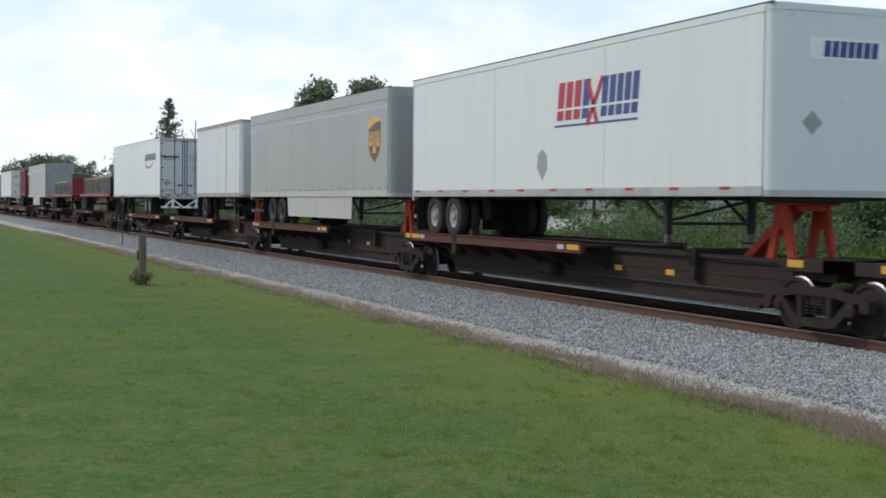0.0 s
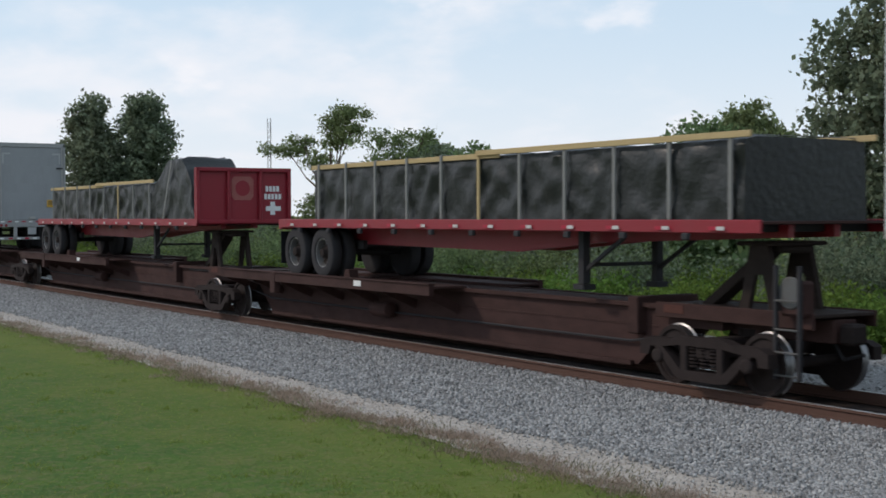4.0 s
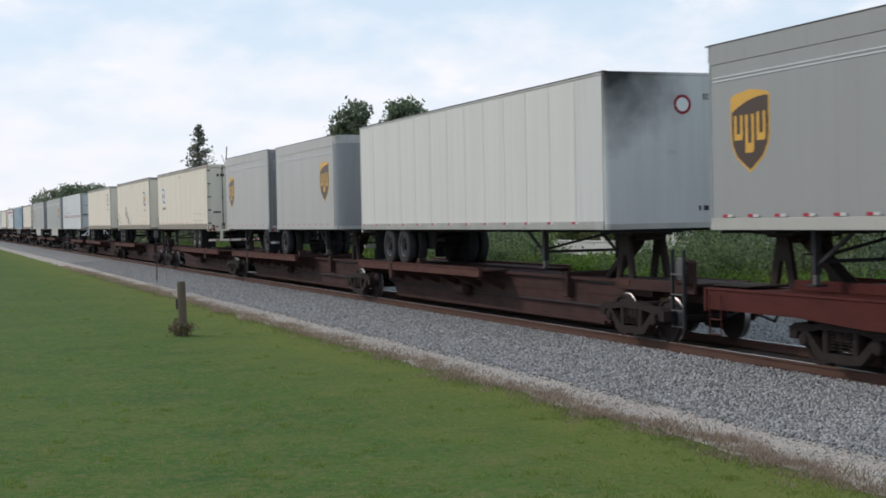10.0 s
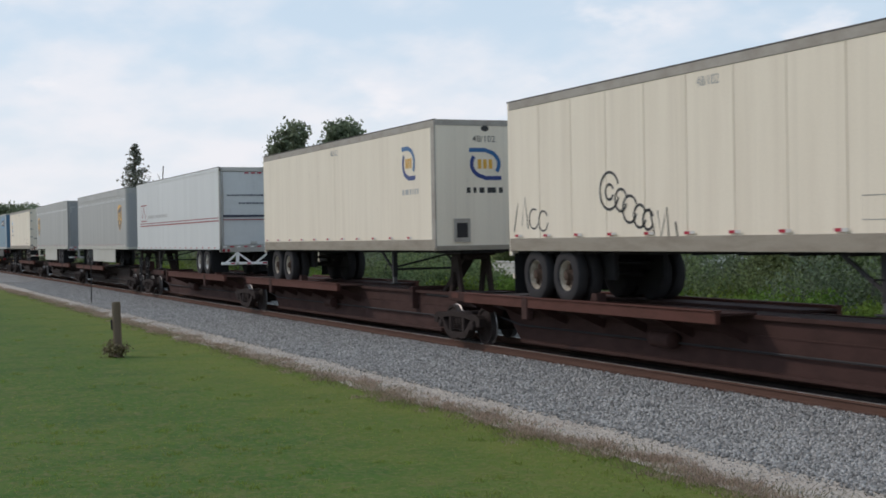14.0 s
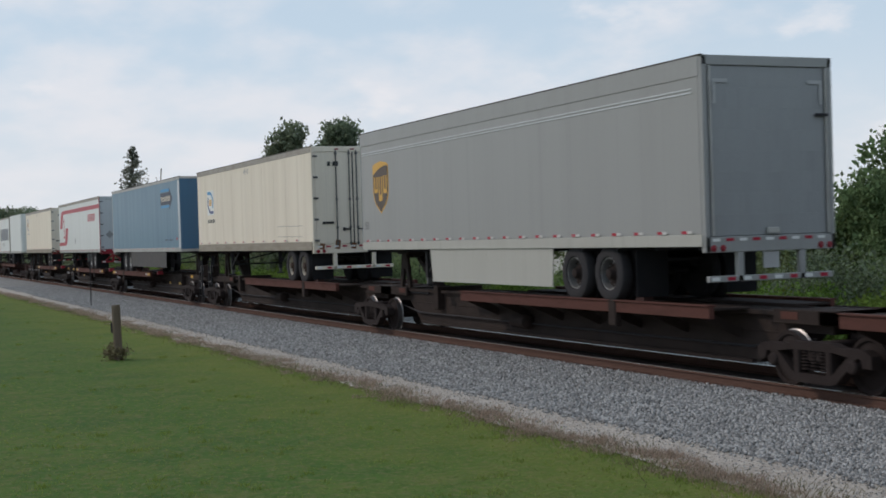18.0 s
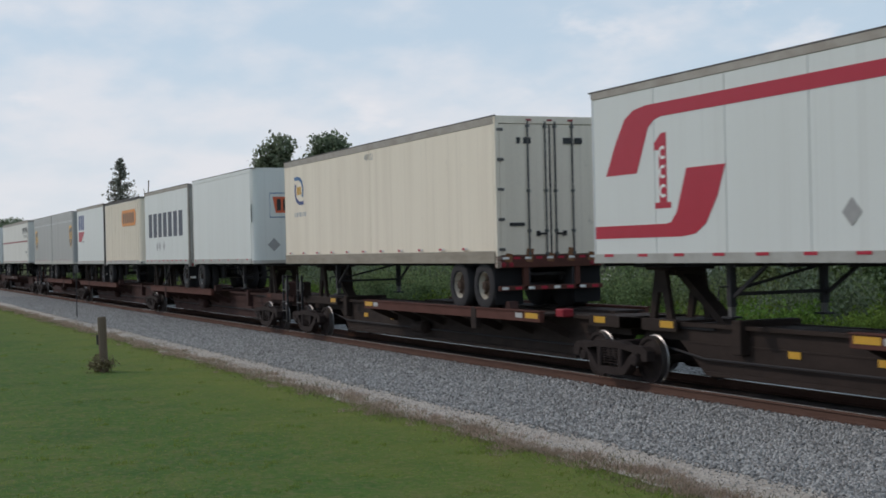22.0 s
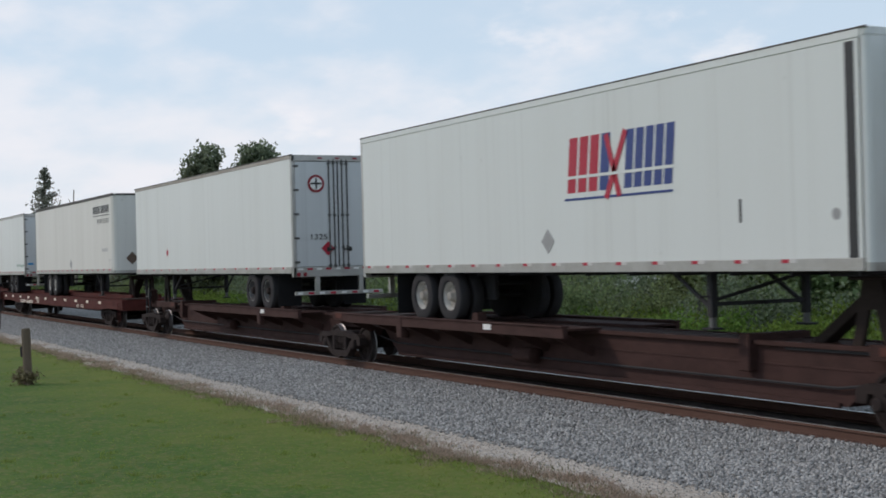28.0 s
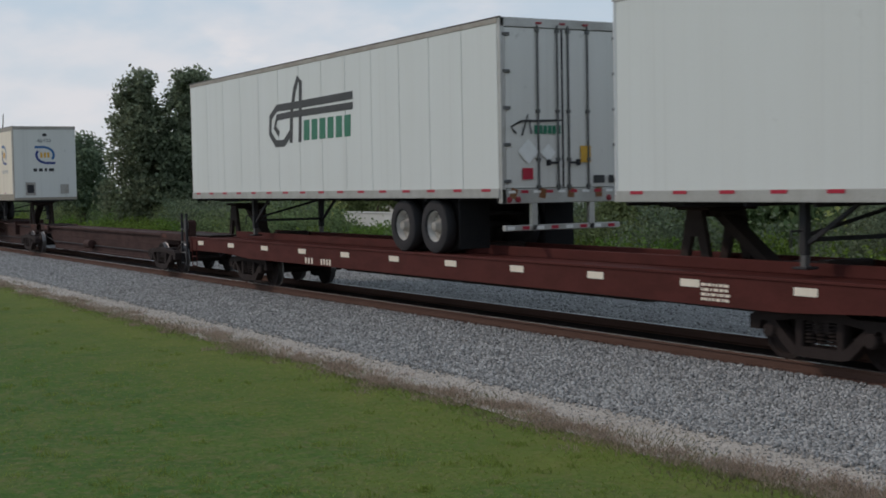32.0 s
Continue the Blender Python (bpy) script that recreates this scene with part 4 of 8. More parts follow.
t9 = trailer("short_trailer", "short grey parcel trailer with a shield badge and roll-up door", -198.17, 8.25, nose="L", doors="roll", top=4.06, **{**PARCEL_KIND, **PUP, "panels": 1})
t10 = trailer("semi_trailer", "off-white ribbed semi trailer with a soot-blackened nose", -218.16, 16.25, nose="R", wall=WHITE, panels=13, rear_axle=3.05, cap=ALU, cap_h=0.06, rim=RIMG, nose_r=0.1, top=4.06)
t11 = trailer("short_trailer", "short grey parcel trailer with a shield badge", -228.97, 8.15, nose="R", **{**PARCEL_KIND, **PUP, "panels": 1, "wall": GREYL, "cap": GREYL, "low": GREYL}, nose_r=0.3)
t12 = trailer("short_trailer", "short grey parcel trailer with a roll-up rear door", -238.4, 8.15, nose="L", doors="roll", top=4.05, **{**PARCEL_KIND, **PUP, "panels": 1, "wall": GREYL, "cap": GREYL, "low": GREYL})
t13 = trailer("semi_trailer", "cream panelled semi trailer with hinged rear doors", -257.42, nose="L", rear_axle=3.25, **CREAM_KIND)
t14 = trailer("semi_trailer", "cream panelled semi trailer with black graffiti low on its side", -275.1, nose="R", rear_axle=1.65, **CREAM_KIND)
t15 = trailer("semi_trailer", "cream panelled semi trailer with a weathered grey nose", -293.61, nose="R", rear_axle=1.75, **{**CREAM_KIND, "panels": 2})
t16 = trailer("semi_trailer", "silver-white semi trailer with two thin red stripes", -315.91, 16.25, nose="L", wall=SILVER, panels=1, rear_axle=3.1, bumper="truss", cap=SILVER, low=SILVER, low_h=0.1, doors="roll", refl=1.0)
t17 = trailer("semi_trailer", "grey parcel semi trailer with a side skirt", -334.69, 16.15, nose="R", rear_axle=3.65, skirt=(3.5, 10.8, 0.32, SKIRT), nose_r=0.22, **PARCEL_KIND)
t18 = trailer("semi_trailer", "grey parcel semi trailer with a roll-up door and skirt", -355.33, 16.15, nose="L", rear_axle=3.9, skirt=(4.7, 10.9, 0.24, SKIRT), doors="roll", **PARCEL_KIND)
t19 = trailer("semi_trailer", "cream panelled semi trailer with rust on its rear doors", -374.14, nose="L", rear_axle=1.95, **CREAM_KIND)
t20 = trailer("semi_trailer", "blue semi trailer with a dark arrow badge and grey nose corners", -393.46, 16.2, nose="R", wall=BLUE, wallend=BLUED, panels=1, rear_axle=3.6, cap=ALU, cap_h=0.12, low=ALU, nose_r=0.08, skirt=(3.1, 11.3, 0.3, DARKCAP), refl=1.1, top=4.07)
t21 = trailer("semi_trailer", "white semi trailer with red ribbon stripe and red rear sill", -413.75, 16.25, nose="L", wall=WHITE2, wallend=SILVER, panels=8, rear_axle=3.2, frame=SILVER, sill=REDP, bumper="truss", refl=1.1, refl_red=True)
t22 = trailer("semi_trailer", "cream semi trailer with grey hinged rear doors", -432.36, nose="L", rear_axle=1.5, **{**CREAM_KIND, "panels": 2, "L": 14.7}, sill=BEAM)
t23 = trailer("short_trailer", "short white trailer with an orange and red panel on its nose", -444.21, 8.35, nose="R", wall=WHITE2, cap=WHITE2, **{**PUP, "panels": 1}, nose_r=0.28, top=4.1, rim=RIMG)
t24 = trailer("short_trailer", "short white panelled trailer with large dark blue lettering", -453.3, 8.33, nose="L", wall=WHITE2, frame=RAILING, doors="roll", cap=RAILING, **{**PUP, "panels": 9}, refl_red=True, refl=0.8, top=4.07, rim=RIMG)
t25 = trailer("short_trailer", "short ribbed cream trailer with an orange carrier panel", -463.07, 8.75, nose="R", wall=CREAM, cap=DARKCAP, cap_h=0.12, rib=0.02, **{**PUP, "panels": 18}, nose_r=0.35, top=4.0, rim=RIMG)
t26 = trailer("short_trailer", "short white trailer with a red and blue carrier mark", -472.08, 8.6, nose="L", wall=WHITE2, frame=DARKCAP, doors="roll", **{**PUP, "panels": 1}, top=4.04, rim=RIMG)
t27 = trailer("short_trailer", "short grey parcel trailer with a shield badge", -482.11, 8.6, nose="R", **{**PARCEL_KIND, **PUP, "panels": 1}, nose_r=0.3)
t28 = trailer("short_trailer", "short grey parcel trailer with a roll-up rear door", -490.73, 8.5, nose="L", doors="roll", **{**PARCEL_KIND, **PUP, "panels": 1})
t29 = trailer("semi_trailer", "white semi trailer with a thin red stripe and rust-streaked corner", -510.31, 16.15, nose="R", wall=WHITE, panels=1, rear_axle=2.8, cap=RAILING, cap_h=0.2, nose_r=0.12, refl=1.05, refl_red=True, top=4.1, floor=0.98)
t30 = trailer("refrigerated_trailer", "white refrigerated semi trailer with red and blue carrier lettering", -528.71, 16.0, nose="R", wall=WHITE2, panels=1, rear_axle=3.5, cap=WHITE2, cap_h=0.12, reefer=True, nose_r=0.1, refl=1.0)
t31 = trailer("semi_trailer", "white semi trailer with a round red badge on its door", -549.49, 16.25, nose="L", wall=WHITE2, wallend=SILVER, panels=1, rear_axle=2.95, cap=RAILING, cap_h=0.1, rim=RIMG, refl=1.0, rod_gap=0.14)
t32 = trailer("semi_trailer", "white semi trailer with a black roof edge and round blue badge", -569.05, 16.15, nose="R", wall=WHITE, panels=1, rear_axle=3.5, cap=DARKCAP, cap_h=0.1, nose_r=0.3, refl=1.0, refl_red=True, top=4.08, floor=0.96)
t33 = trailer("semi_trailer", "plain white semi trailer with grey swing doors", -588.5, 16.2, nose="L", wall=WHITE2, wallend=SILVER, panels=1, rear_axle=3.85, cap=ALU, cap_h=0.12, rim=RIMG, refl=1.0, refl_red=True, top=4.07)
t34 = trailer("semi_trailer", "white panelled semi trailer with black and green carrier lettering", -607.81, 16.15, nose="L", wall=WHITE2, wallend=WHITE, panels=13, rear_axle=3.25, frame=ALU, cap=RAILING, cap_h=0.1, refl=1.0, refl_red=True, top=4.12, floor=0.98)
for tr, L in ((t6, 16.25), (t9, 8.25), (t12, 8.15), (t18, 16.15), (t28, 8.5)):
    e = end_face(L + 0.006)
    for pts in ([(0.2, 3.72), (0.5, 3.72), (0.5, 3.66), (0.26, 3.66), (0.26, 3.32), (0.2, 3.32)], [(2.1, 3.72), (2.4, 3.72), (2.4, 3.32), (2.34, 3.32), (2.34, 3.66), (2.1, 3.66)]):
        flat_shape(tr, "corner_mark", pts[::-1], GREYF, e, "pale corner mark on the door", -0.012)
    part("hanging_plate", Geo().box(L - 0.05, L - 0.035, -0.16, 0.16, 0.62, 0.9, 0.004), GREYF, tr, "small pale plate hanging under the sill")
    part("door_bolt", Geo().box(L - 0.02, L + 0.035, HW - 0.36, HW - 0.1, 3.12, 3.17, 0.01), STEEL, tr)
t35 = trailer("semi_trailer", "cream panelled semi trailer with a white nose", -644.58, nose="R", rear_axle=1.7, **{**CREAM_KIND, "wallend": WHITE})


# ---- flatbed trailers, their loads, the container and its chassis ----
def flatbed(name, label, U, L, bulkhead):
    """An open red flatbed semi trailer, its nose leading; z = 0 at its tyres' lowest point."""
    tr = thing(name, label, "flatbed trailer", "trailers on the train")
    bz = 1.20
    n = 12
    for i in range(n):
        w = (L - 0.1) / n
        part("deck_board", lambda: Geo().box(0, w - 0.008, -HW + 0.05, HW - 0.05, bz - 0.04, bz, 0.004), RUST, tr, at=pose(0.05 + i * w, 0, 0), key=("fdeck", round(w, 3)))
    for y in (-HW, HW - 0.05):
        part("side_rail", Geo().box(0, L, y, y + 0.05, bz - 0.16, bz + 0.02, 0.01), REDP, tr, "red side rail")
    part("rear_beam", Geo().box(-0.02, 0.12, -HW, HW, bz - 0.2, bz + 0.02, 0.01), REDP, tr)
    for y in (-0.5, 0.38):
        part("main_beam", Geo().prism([(0.2, 0.72), (L * 0.55, 0.66), (L - 4.2, 0.86), (L - 0.3, 0.98), (L - 0.3, bz - 0.05), (0.2, bz - 0.05)], y, y + 0.12), REDP, tr, "dark red main beam")
    for i in range(9):
        x = 0.5 + i * (L - 1) / 8
        part("cross_member", lambda: Geo().box(-0.03, 0.03, -HW + 0.06, HW - 0.06, bz - 0.15, bz - 0.04, 0.004), STEEL, tr, at=pose(x, 0, 0), key="fcross")
    for i in range(10):
        part("winch", lambda: Geo().box(0, 0.14, -0.07, 0, 0, 0.1, 0.015), STEEL, tr, at=pose(1.0 + i * 1.35, -HW + 0.03, bz - 0.26), key="winch")
    reflectors(tr, 0.5, L - 0.8, bz - 0.12, 1.1, 0.3, 0.05)
    xs = (0.62, 1.92)
    for x in xs:
        axle_set(tr, x, RIMG)
    g = Geo()
    for y in (-0.55, 0.55):
        g.box(0.1, 2.6, y - 0.05, y + 0.05, 0.6, 0.78, 0.01)
    part("bogie_frame", g, STEEL, tr)
    for y in (-0.95, 0.95):
        part("mud_flap", Geo().box(-0.02, 0.0, y - 0.3, y + 0.3, 0.25, 0.95, 0.003), FLAP, tr)
    xl = L - 4.4
    for y in (-0.75, 0.75):
        leg = part("landing_leg", Geo().box(xl - 0.07, xl + 0.07, y - 0.07, y + 0.07, 0.2, bz - 0.1, 0.006), STEEL, tr)
        part("leg_foot", Geo().box(xl - 0.14, xl + 0.14, y - 0.13, y + 0.13, 0.11, 0.2, 0.01), STEEL, leg)
        part("leg_brace", Geo().bar((xl, y, 0.4), (xl + 1.0, y, 0.95), 0.05, 0.06), STEEL, tr)
    part("leg_crossbar", Geo().bar((xl, -0.75, 0.5), (xl, 0.75, 0.5), 0.06, 0.06), STEEL, tr)
    if bulkhead:
        bk = part("bulkhead", Geo().box(L - 0.14, L - 0.06, -HW, HW, bz - 0.12, bz + 1.32, 0.02), REDP, tr, "tall red steel bulkhead with three panels")
        for y in (-HW, -0.47, 0.40, HW - 0.09):
            part("bulkhead_rib", Geo().box(L - 0.06, L + 0.05, y, y + 0.09, bz - 0.1, bz + 1.32, 0.015), REDP, bk)
        for z in (bz - 0.1, bz + 1.22):
            part("bulkhead_rim", Geo().box(L - 0.06, L + 0.05, -HW, HW, z, z + 0.1, 0.015), REDP, bk)
        ef = end_face(L - 0.055, bz)
        flat_shape(bk, "faded_emblem", [(1.05, 0.5), (1.5, 0.5), (1.58, 0.6), (1.58, 1.02), (1.5, 1.1), (1.05, 1.1), (0.98, 1.02), (0.98, 0.6)], FADED, ef, "sun-faded pinkish emblem patch")
        flat_shape(bk, "faded_emblem", disc(1.28, 0.8, 0.2), REDP, ef, "", 0.010)
        word_blocks(bk, ef, 1.92, 0.72, 0.4, 0.14, 4, WHITEF)
        word_blocks(bk, ef, 1.88, 0.52, 0.5, 0.14, 5, WHITEF)
        flat_shape(bk, "white_cross_mark", [(2.05, 0.12), (2.18, 0.12), (2.18, 0.22), (2.34, 0.22), (2.34, 0.34), (2.18, 0.34), (2.18, 0.46), (2.05, 0.46), (2.05, 0.34), (1.92, 0.34), (1.92, 0.22), (2.05, 0.22)], WHITEF, ef)
    META.append((tr, U, L, U + 1.3, U + L - 0.9, 2))
    return tr


def tarped_load(label, U, x0, x1, h, lump):
    """Crated goods wrapped in black tarpaulin, with a lumber frame and straps; it lies on a flatbed."""
    ld = thing("tarped_load", label, "load", "tarpaulined loads")
    hw = 1.16

    def height(x):
        if lump and x > lump:
            k = min(1, (x - lump) / 1.15)
            k = k * k * (3 - 2 * k)
            e = min(1, max(0, (lump + 2.75 - x) / 0.75))
            top = h + (1.62 - h) * k
            heap = 0.46 * math.sqrt(min(1, max(0, (x1 - x) / 0.35)))
            return max(top * (0.42 + 0.58 * math.sqrt(e)) if e > 0 else 0.0, heap)
        return h
    secs = []
    m = int((x1 - x0) / 0.08)
    for i in range(m + 1):
        x = x0 + (x1 - x0) * i / m
        hh = height(x)
        q = min(1, max(0, (hh - h) / 0.3)) if lump else 0
        prof = [(-hw, 0.0)] + [(-hw, hh * k / 10) for k in range(1, 10)] + [(-hw + 0.03, hh * 0.97), (-hw * 0.8, hh), (-hw * 0.35, hh), (hw * 0.35, hh), (hw * 0.8, hh), (hw - 0.03, hh * 0.97), (hw, hh * 0.5), (hw, 0.0)]
        prof = [(y if y < 0 else y * (1 - 0.75 * q), z) for y, z in prof]
        ring = []
        for j, (y, z) in enumerate(prof):
            at = Vector((x * 1.4 + z * 1.1, y, z * 1.2))
            fold = math.sin((x - 0.75 * z) * 9.0 + 3.5 * noise.noise(at * 0.9))
            d = 0.05 * noise.noise(at * 1.6) + 0.03 * noise.noise(at * 4.3) + 0.028 * fold * abs(noise.noise(at * 0.7 + Vector((5, 0, 0)))) * 2
            if i in (0, m):
                d *= 0.2
            side = -1 if y < 0 else 1
            ring.append((x + 0.03 * noise.noise(at * 3), y + side * d * (1 if 0 < j < 10 or j == 16 else 0.3), max(0, z + (d if 10 < j < 15 else 0))))
        secs.append(ring)
    part("tarpaulin", Geo().loft(secs), TARP, ld, "wrinkled black tarpaulin", smooth=True)
    xe = lump if lump else x1
    for y in (-hw - 0.05, hw + 0.01):
        part("frame_rail", Geo().box(x0 - 0.05, x0 + (xe - x0) * 0.55, y, y + 0.04, h - 0.07, h + 0.02, 0.006), LUMBER, ld, "fresh lumber rail")
        part("frame_rail", Geo().box(x0 + (xe - x0) * 0.5, xe + 0.2, y - 0.045, y - 0.005, h - 0.02, h + 0.07, 0.006), LUMBER, ld)
    n = 8 if lump else 11
    for i in range(n):
        x = x0 + 0.3 + i * (xe - x0 - 0.5) / (n - 1)
        mat = LUMBER if i == 5 else STRAP
        part("upright", Geo().box(x - 0.035, x + 0.035, -hw - 0.075, -hw - 0.045, 0.02, h + 0.03, 0.004), mat, ld)
        part("top_strap", Geo().box(x - 0.03, x + 0.03, -hw - 0.06, hw + 0.06, h + 0.035, h + 0.045, 0.003), STRAP, ld)
    if lump:
        for x, dx in ((lump + 1.5, 0.62),):
            part("strap", Geo().bar((x - dx, -hw - 0.08, 0.02), (x, -hw - 0.05, 1.56), 0.012, 0.07, (1, 0, 0)), STRAP, ld)
    CARGO.append((ld, U, 1.20))
    return ld


CARGO = []
flatbed("flatbed_trailer", "open red flatbed semi trailer loaded with tarped crates", -98.98, 14.63, False)
tarped_load("long crate load under black tarpaulin in a lumber frame", -98.98, 1.5, 14.2, 1.12, 0)
flatbed("flatbed_trailer", "red flatbed semi trailer with a tall bulkhead and tarped load", -118.5, 14.6, True)
tarped_load("crates and a tall lump under black tarpaulin", -118.5, 1.3, 14.2, 1.02, 11.15)

# container chassis and container
CU, CL = -151.04, 6.06
chs = thing("container_chassis", "short black container chassis with two axles", "container chassis", "trailers on the train")
for y in (-0.5, 0.38):
    part("chassis_beam", Geo().box(0.0, CL - 0.05, y, y + 0.12, 0.86, 1.14, 0.01), STEEL, chs)
for x in (0.1, 2.0, 4.0, CL - 0.2):
    part("bolster", Geo().box(x - 0.08, x + 0.08, -HW + 0.1, HW - 0.1, 1.02, 1.2, 0.01), STEEL, chs)
for x in (0.8, 2.1):
    axle_set(chs, x, RIMG)
part("bogie_frame", Geo().box(0.2, 2.8, -0.6, -0.48, 0.6, 0.86, 0.01).box(0.2, 2.8, 0.48, 0.6, 0.6, 0.86, 0.01), STEEL, chs)
for y in (-0.7, 0.7):
    leg = part("landing_leg", Geo().box(3.9, 4.04, y - 0.07, y + 0.07, 0.2, 1.0, 0.006), STEEL, chs)
    part("leg_foot", Geo().box(3.84, 4.1, y - 0.13, y + 0.13, 0.11, 0.2, 0.01), STEEL, leg)
part("leg_crossbar", Geo().bar((3.97, -0.7, 0.5), (3.97, 0.7, 0.5), 0.06, 0.06), STEEL, chs)
part("front_bolster", Geo().box(CL - 0.12, CL + 0.1, -HW + 0.02, HW - 0.02, 1.03, 1.2, 0.015), STEEL, chs)
for y in (-0.9, 0.0, 0.9):
    part("marker_plate", Geo().box(CL + 0.1, CL + 0.112, y - 0.16, y + 0.16, 1.1, 1.16, 0.002), WHITEF if y else RED, chs)
for y in (-0.95, 0.95):
    part("mud_flap", Geo().box(-0.03, -0.01, y - 0.3, y + 0.3, 0.2, 0.98, 0.003), FLAP, chs)
META.append((chs, CU, CL, CU + 1.45, CU + CL - 0.5, 2))

cbx = thing("shipping_container", "dark red corrugated twenty-foot shipping container with white marks", "shipping container")
H0, H1 = 0.0, 2.62
pts = []
x = 0.16
while x < CL - 0.2:
    pts += [(x, 0.0), (x + 0.07, 0.0), (x + 0.105, 0.036), (x + 0.175, 0.036), (x + 0.21, 0.0)]
    x += 0.215
for k, nm in ((-1, "near_wall"), (1, "far_wall")):
    g = Geo()
    ring = [[(a, k * (HW - 0.045 - d) , z) for a, d in pts] for z in (H0 + 0.15, H1 - 0.1)]
    g.loft(ring if k > 0 else ring[::-1], closed=False)
    ring2 = [[(a, k * (HW - 0.085 - d), z) for a, d in pts] for z in (H0 + 0.15, H1 - 0.1)]
    g.loft(ring2[::-1] if k > 0 else ring2, closed=False)
    part(nm, g, BOXRED, cbx, "corrugated red steel wall")
for k in (-1, 1):
    for z0, z1 in ((H0, H0 + 0.16), (H1 - 0.11, H1)):
        part("side_rail", Geo().box(0.05, CL - 0.05, k * HW - (0.09 if k > 0 else 0), k * HW + (0 if k > 0 else 0.09), z0, z1, 0.008), BOXRED, cbx)
    for xx in (0.0, CL - 0.16):
        part("corner_post", Geo().box(xx, xx + 0.16, k * HW - (0.14 if k > 0 else 0), k * HW + (0 if k > 0 else 0.14), H0 + 0.1, H1 - 0.1, 0.01), BOXRED, cbx)
        for z in (H0 - 0.01, H1 - 0.11):
            part("corner_casting", Geo().box(xx - 0.01, xx + 0.17, k * HW - (0.15 if k > 0 else 0.01), k * HW + (0.01 if k > 0 else 0.15), z, z + 0.12, 0.012), STEEL if z < 1 else BOXRED, cbx)
for xx, s in ((CL - 0.03, 1), (0.03, -1)):
    g = Geo()
    yy = -HW + 0.12
    pr = []
    while yy < HW - 0.3:
        pr += [(yy, 0.0), (yy + 0.11, 0.0), (yy + 0.14, 0.035), (yy + 0.25, 0.035), (yy + 0.28, 0.0)]
        yy += 0.285
    pr.append((HW - 0.12, 0.0))
    a = [[(xx - s * d, y, z) for y, d in pr] for z in (H0 + 0.1, H1 - 0.05)]
    b = [[(xx - s * (d + 0.04), y, z) for y, d in pr] for z in (H0 + 0.1, H1 - 0.05)]
    g.loft(a, closed=False)
    g.loft(b[::-1], closed=False)
    part("end_wall", g, BOXRED, cbx, "ribbed red end wall")
    part("end_sill", Geo().box(xx - 0.06, xx + 0.03, -HW + 0.1, HW - 0.1, H0, H0 + 0.14, 0.01), BOXRED, cbx)
    part("end_header", Geo().box(xx - 0.06, xx + 0.03, -HW + 0.1, HW - 0.1, H1 - 0.11, H1, 0.01), BOXRED, cbx)
part("roof", Geo().box(0.04, CL - 0.04, -HW + 0.05, HW - 0.05, H1 - 0.06, H1 - 0.02, 0.01), BOXRED, cbx)
ef = end_face(CL - 0.026, 0)
word_blocks(cbx, ef, 0.30, 2.12, 0.74, 0.26, 3, WHITEF)
word_blocks(cbx, lambda u, v, d: (CL - 0.026 + d, 0.72 + v, 2.1 - u), 0.0, 0.0, 1.4, 0.06, 11, WHITEF, gap=0.3)
flat_shape(cbx, "data_plate", rect(2.12, 0.42, 0.24, 0.3), WHITEF, ef, "white data plate", 0.02)
word_blocks(cbx, lambda u, v, d: (0.76 + v, -HW + 0.035 - d, 2.2 - u), 0.0, 0.0, 1.1, 0.22, 3, WHITEF)
text_bars(cbx, lambda u, v, d: (CL - 0.7 + v, -HW + 0.035 - d, 2.25 - u), 0.0, 0.0, 1.3, 0.06, WHITEF, 1)
text_bars(cbx, lambda u, v, d: (CL - 0.42 + v, -HW + 0.035 - d, 1.2 - u), 0.0, 0.0, 0.5, 0.05, WHITEF, 1)
flat_shape(cbx, "yellow_label", rect(CL - 0.45, 1.3, 0.14, 0.16), YELLOW, side_face(0, 0), "", -0.03)
CARGO.append((cbx, CU, 1.22))


# ---- paint, marks and writing on the trailers ----
def stroke(tr, face, pts, w, mat, name="painted_line", lift=0.006, closed=False):
    """A painted line of even width along points (u, v)."""
    p = [Vector((a, b)) for a, b in pts]
    n = len(p)
    left, right = [], []
    for i in range(n):
        a = p[i - 1] if (i or closed) else p[i]
        b = p[(i + 1) % n] if (i < n - 1 or closed) else p[i]
        d = (b - a).normalized()
        m = Vector((-d.y, d.x)) * w / 2
        left.append(p[i] + m)
        right.append(p[i] - m)
    k = n if closed else n - 1
    g = Geo().add([tuple(face(q.x, q.y, lift)) for q in left + right], [(i, n + i, n + (i + 1) % n, (i + 1) % n) for i in range(k)])
    return part(name, g, mat, tr)


def arc(cx, cy, r, a0, a1, n=14, sy=1.0):
    return [(cx + r * math.cos(radians(a0 + (a1 - a0) * i / n)), cy + r * sy * math.sin(radians(a0 + (a1 - a0) * i / n))) for i in range(n + 1)]


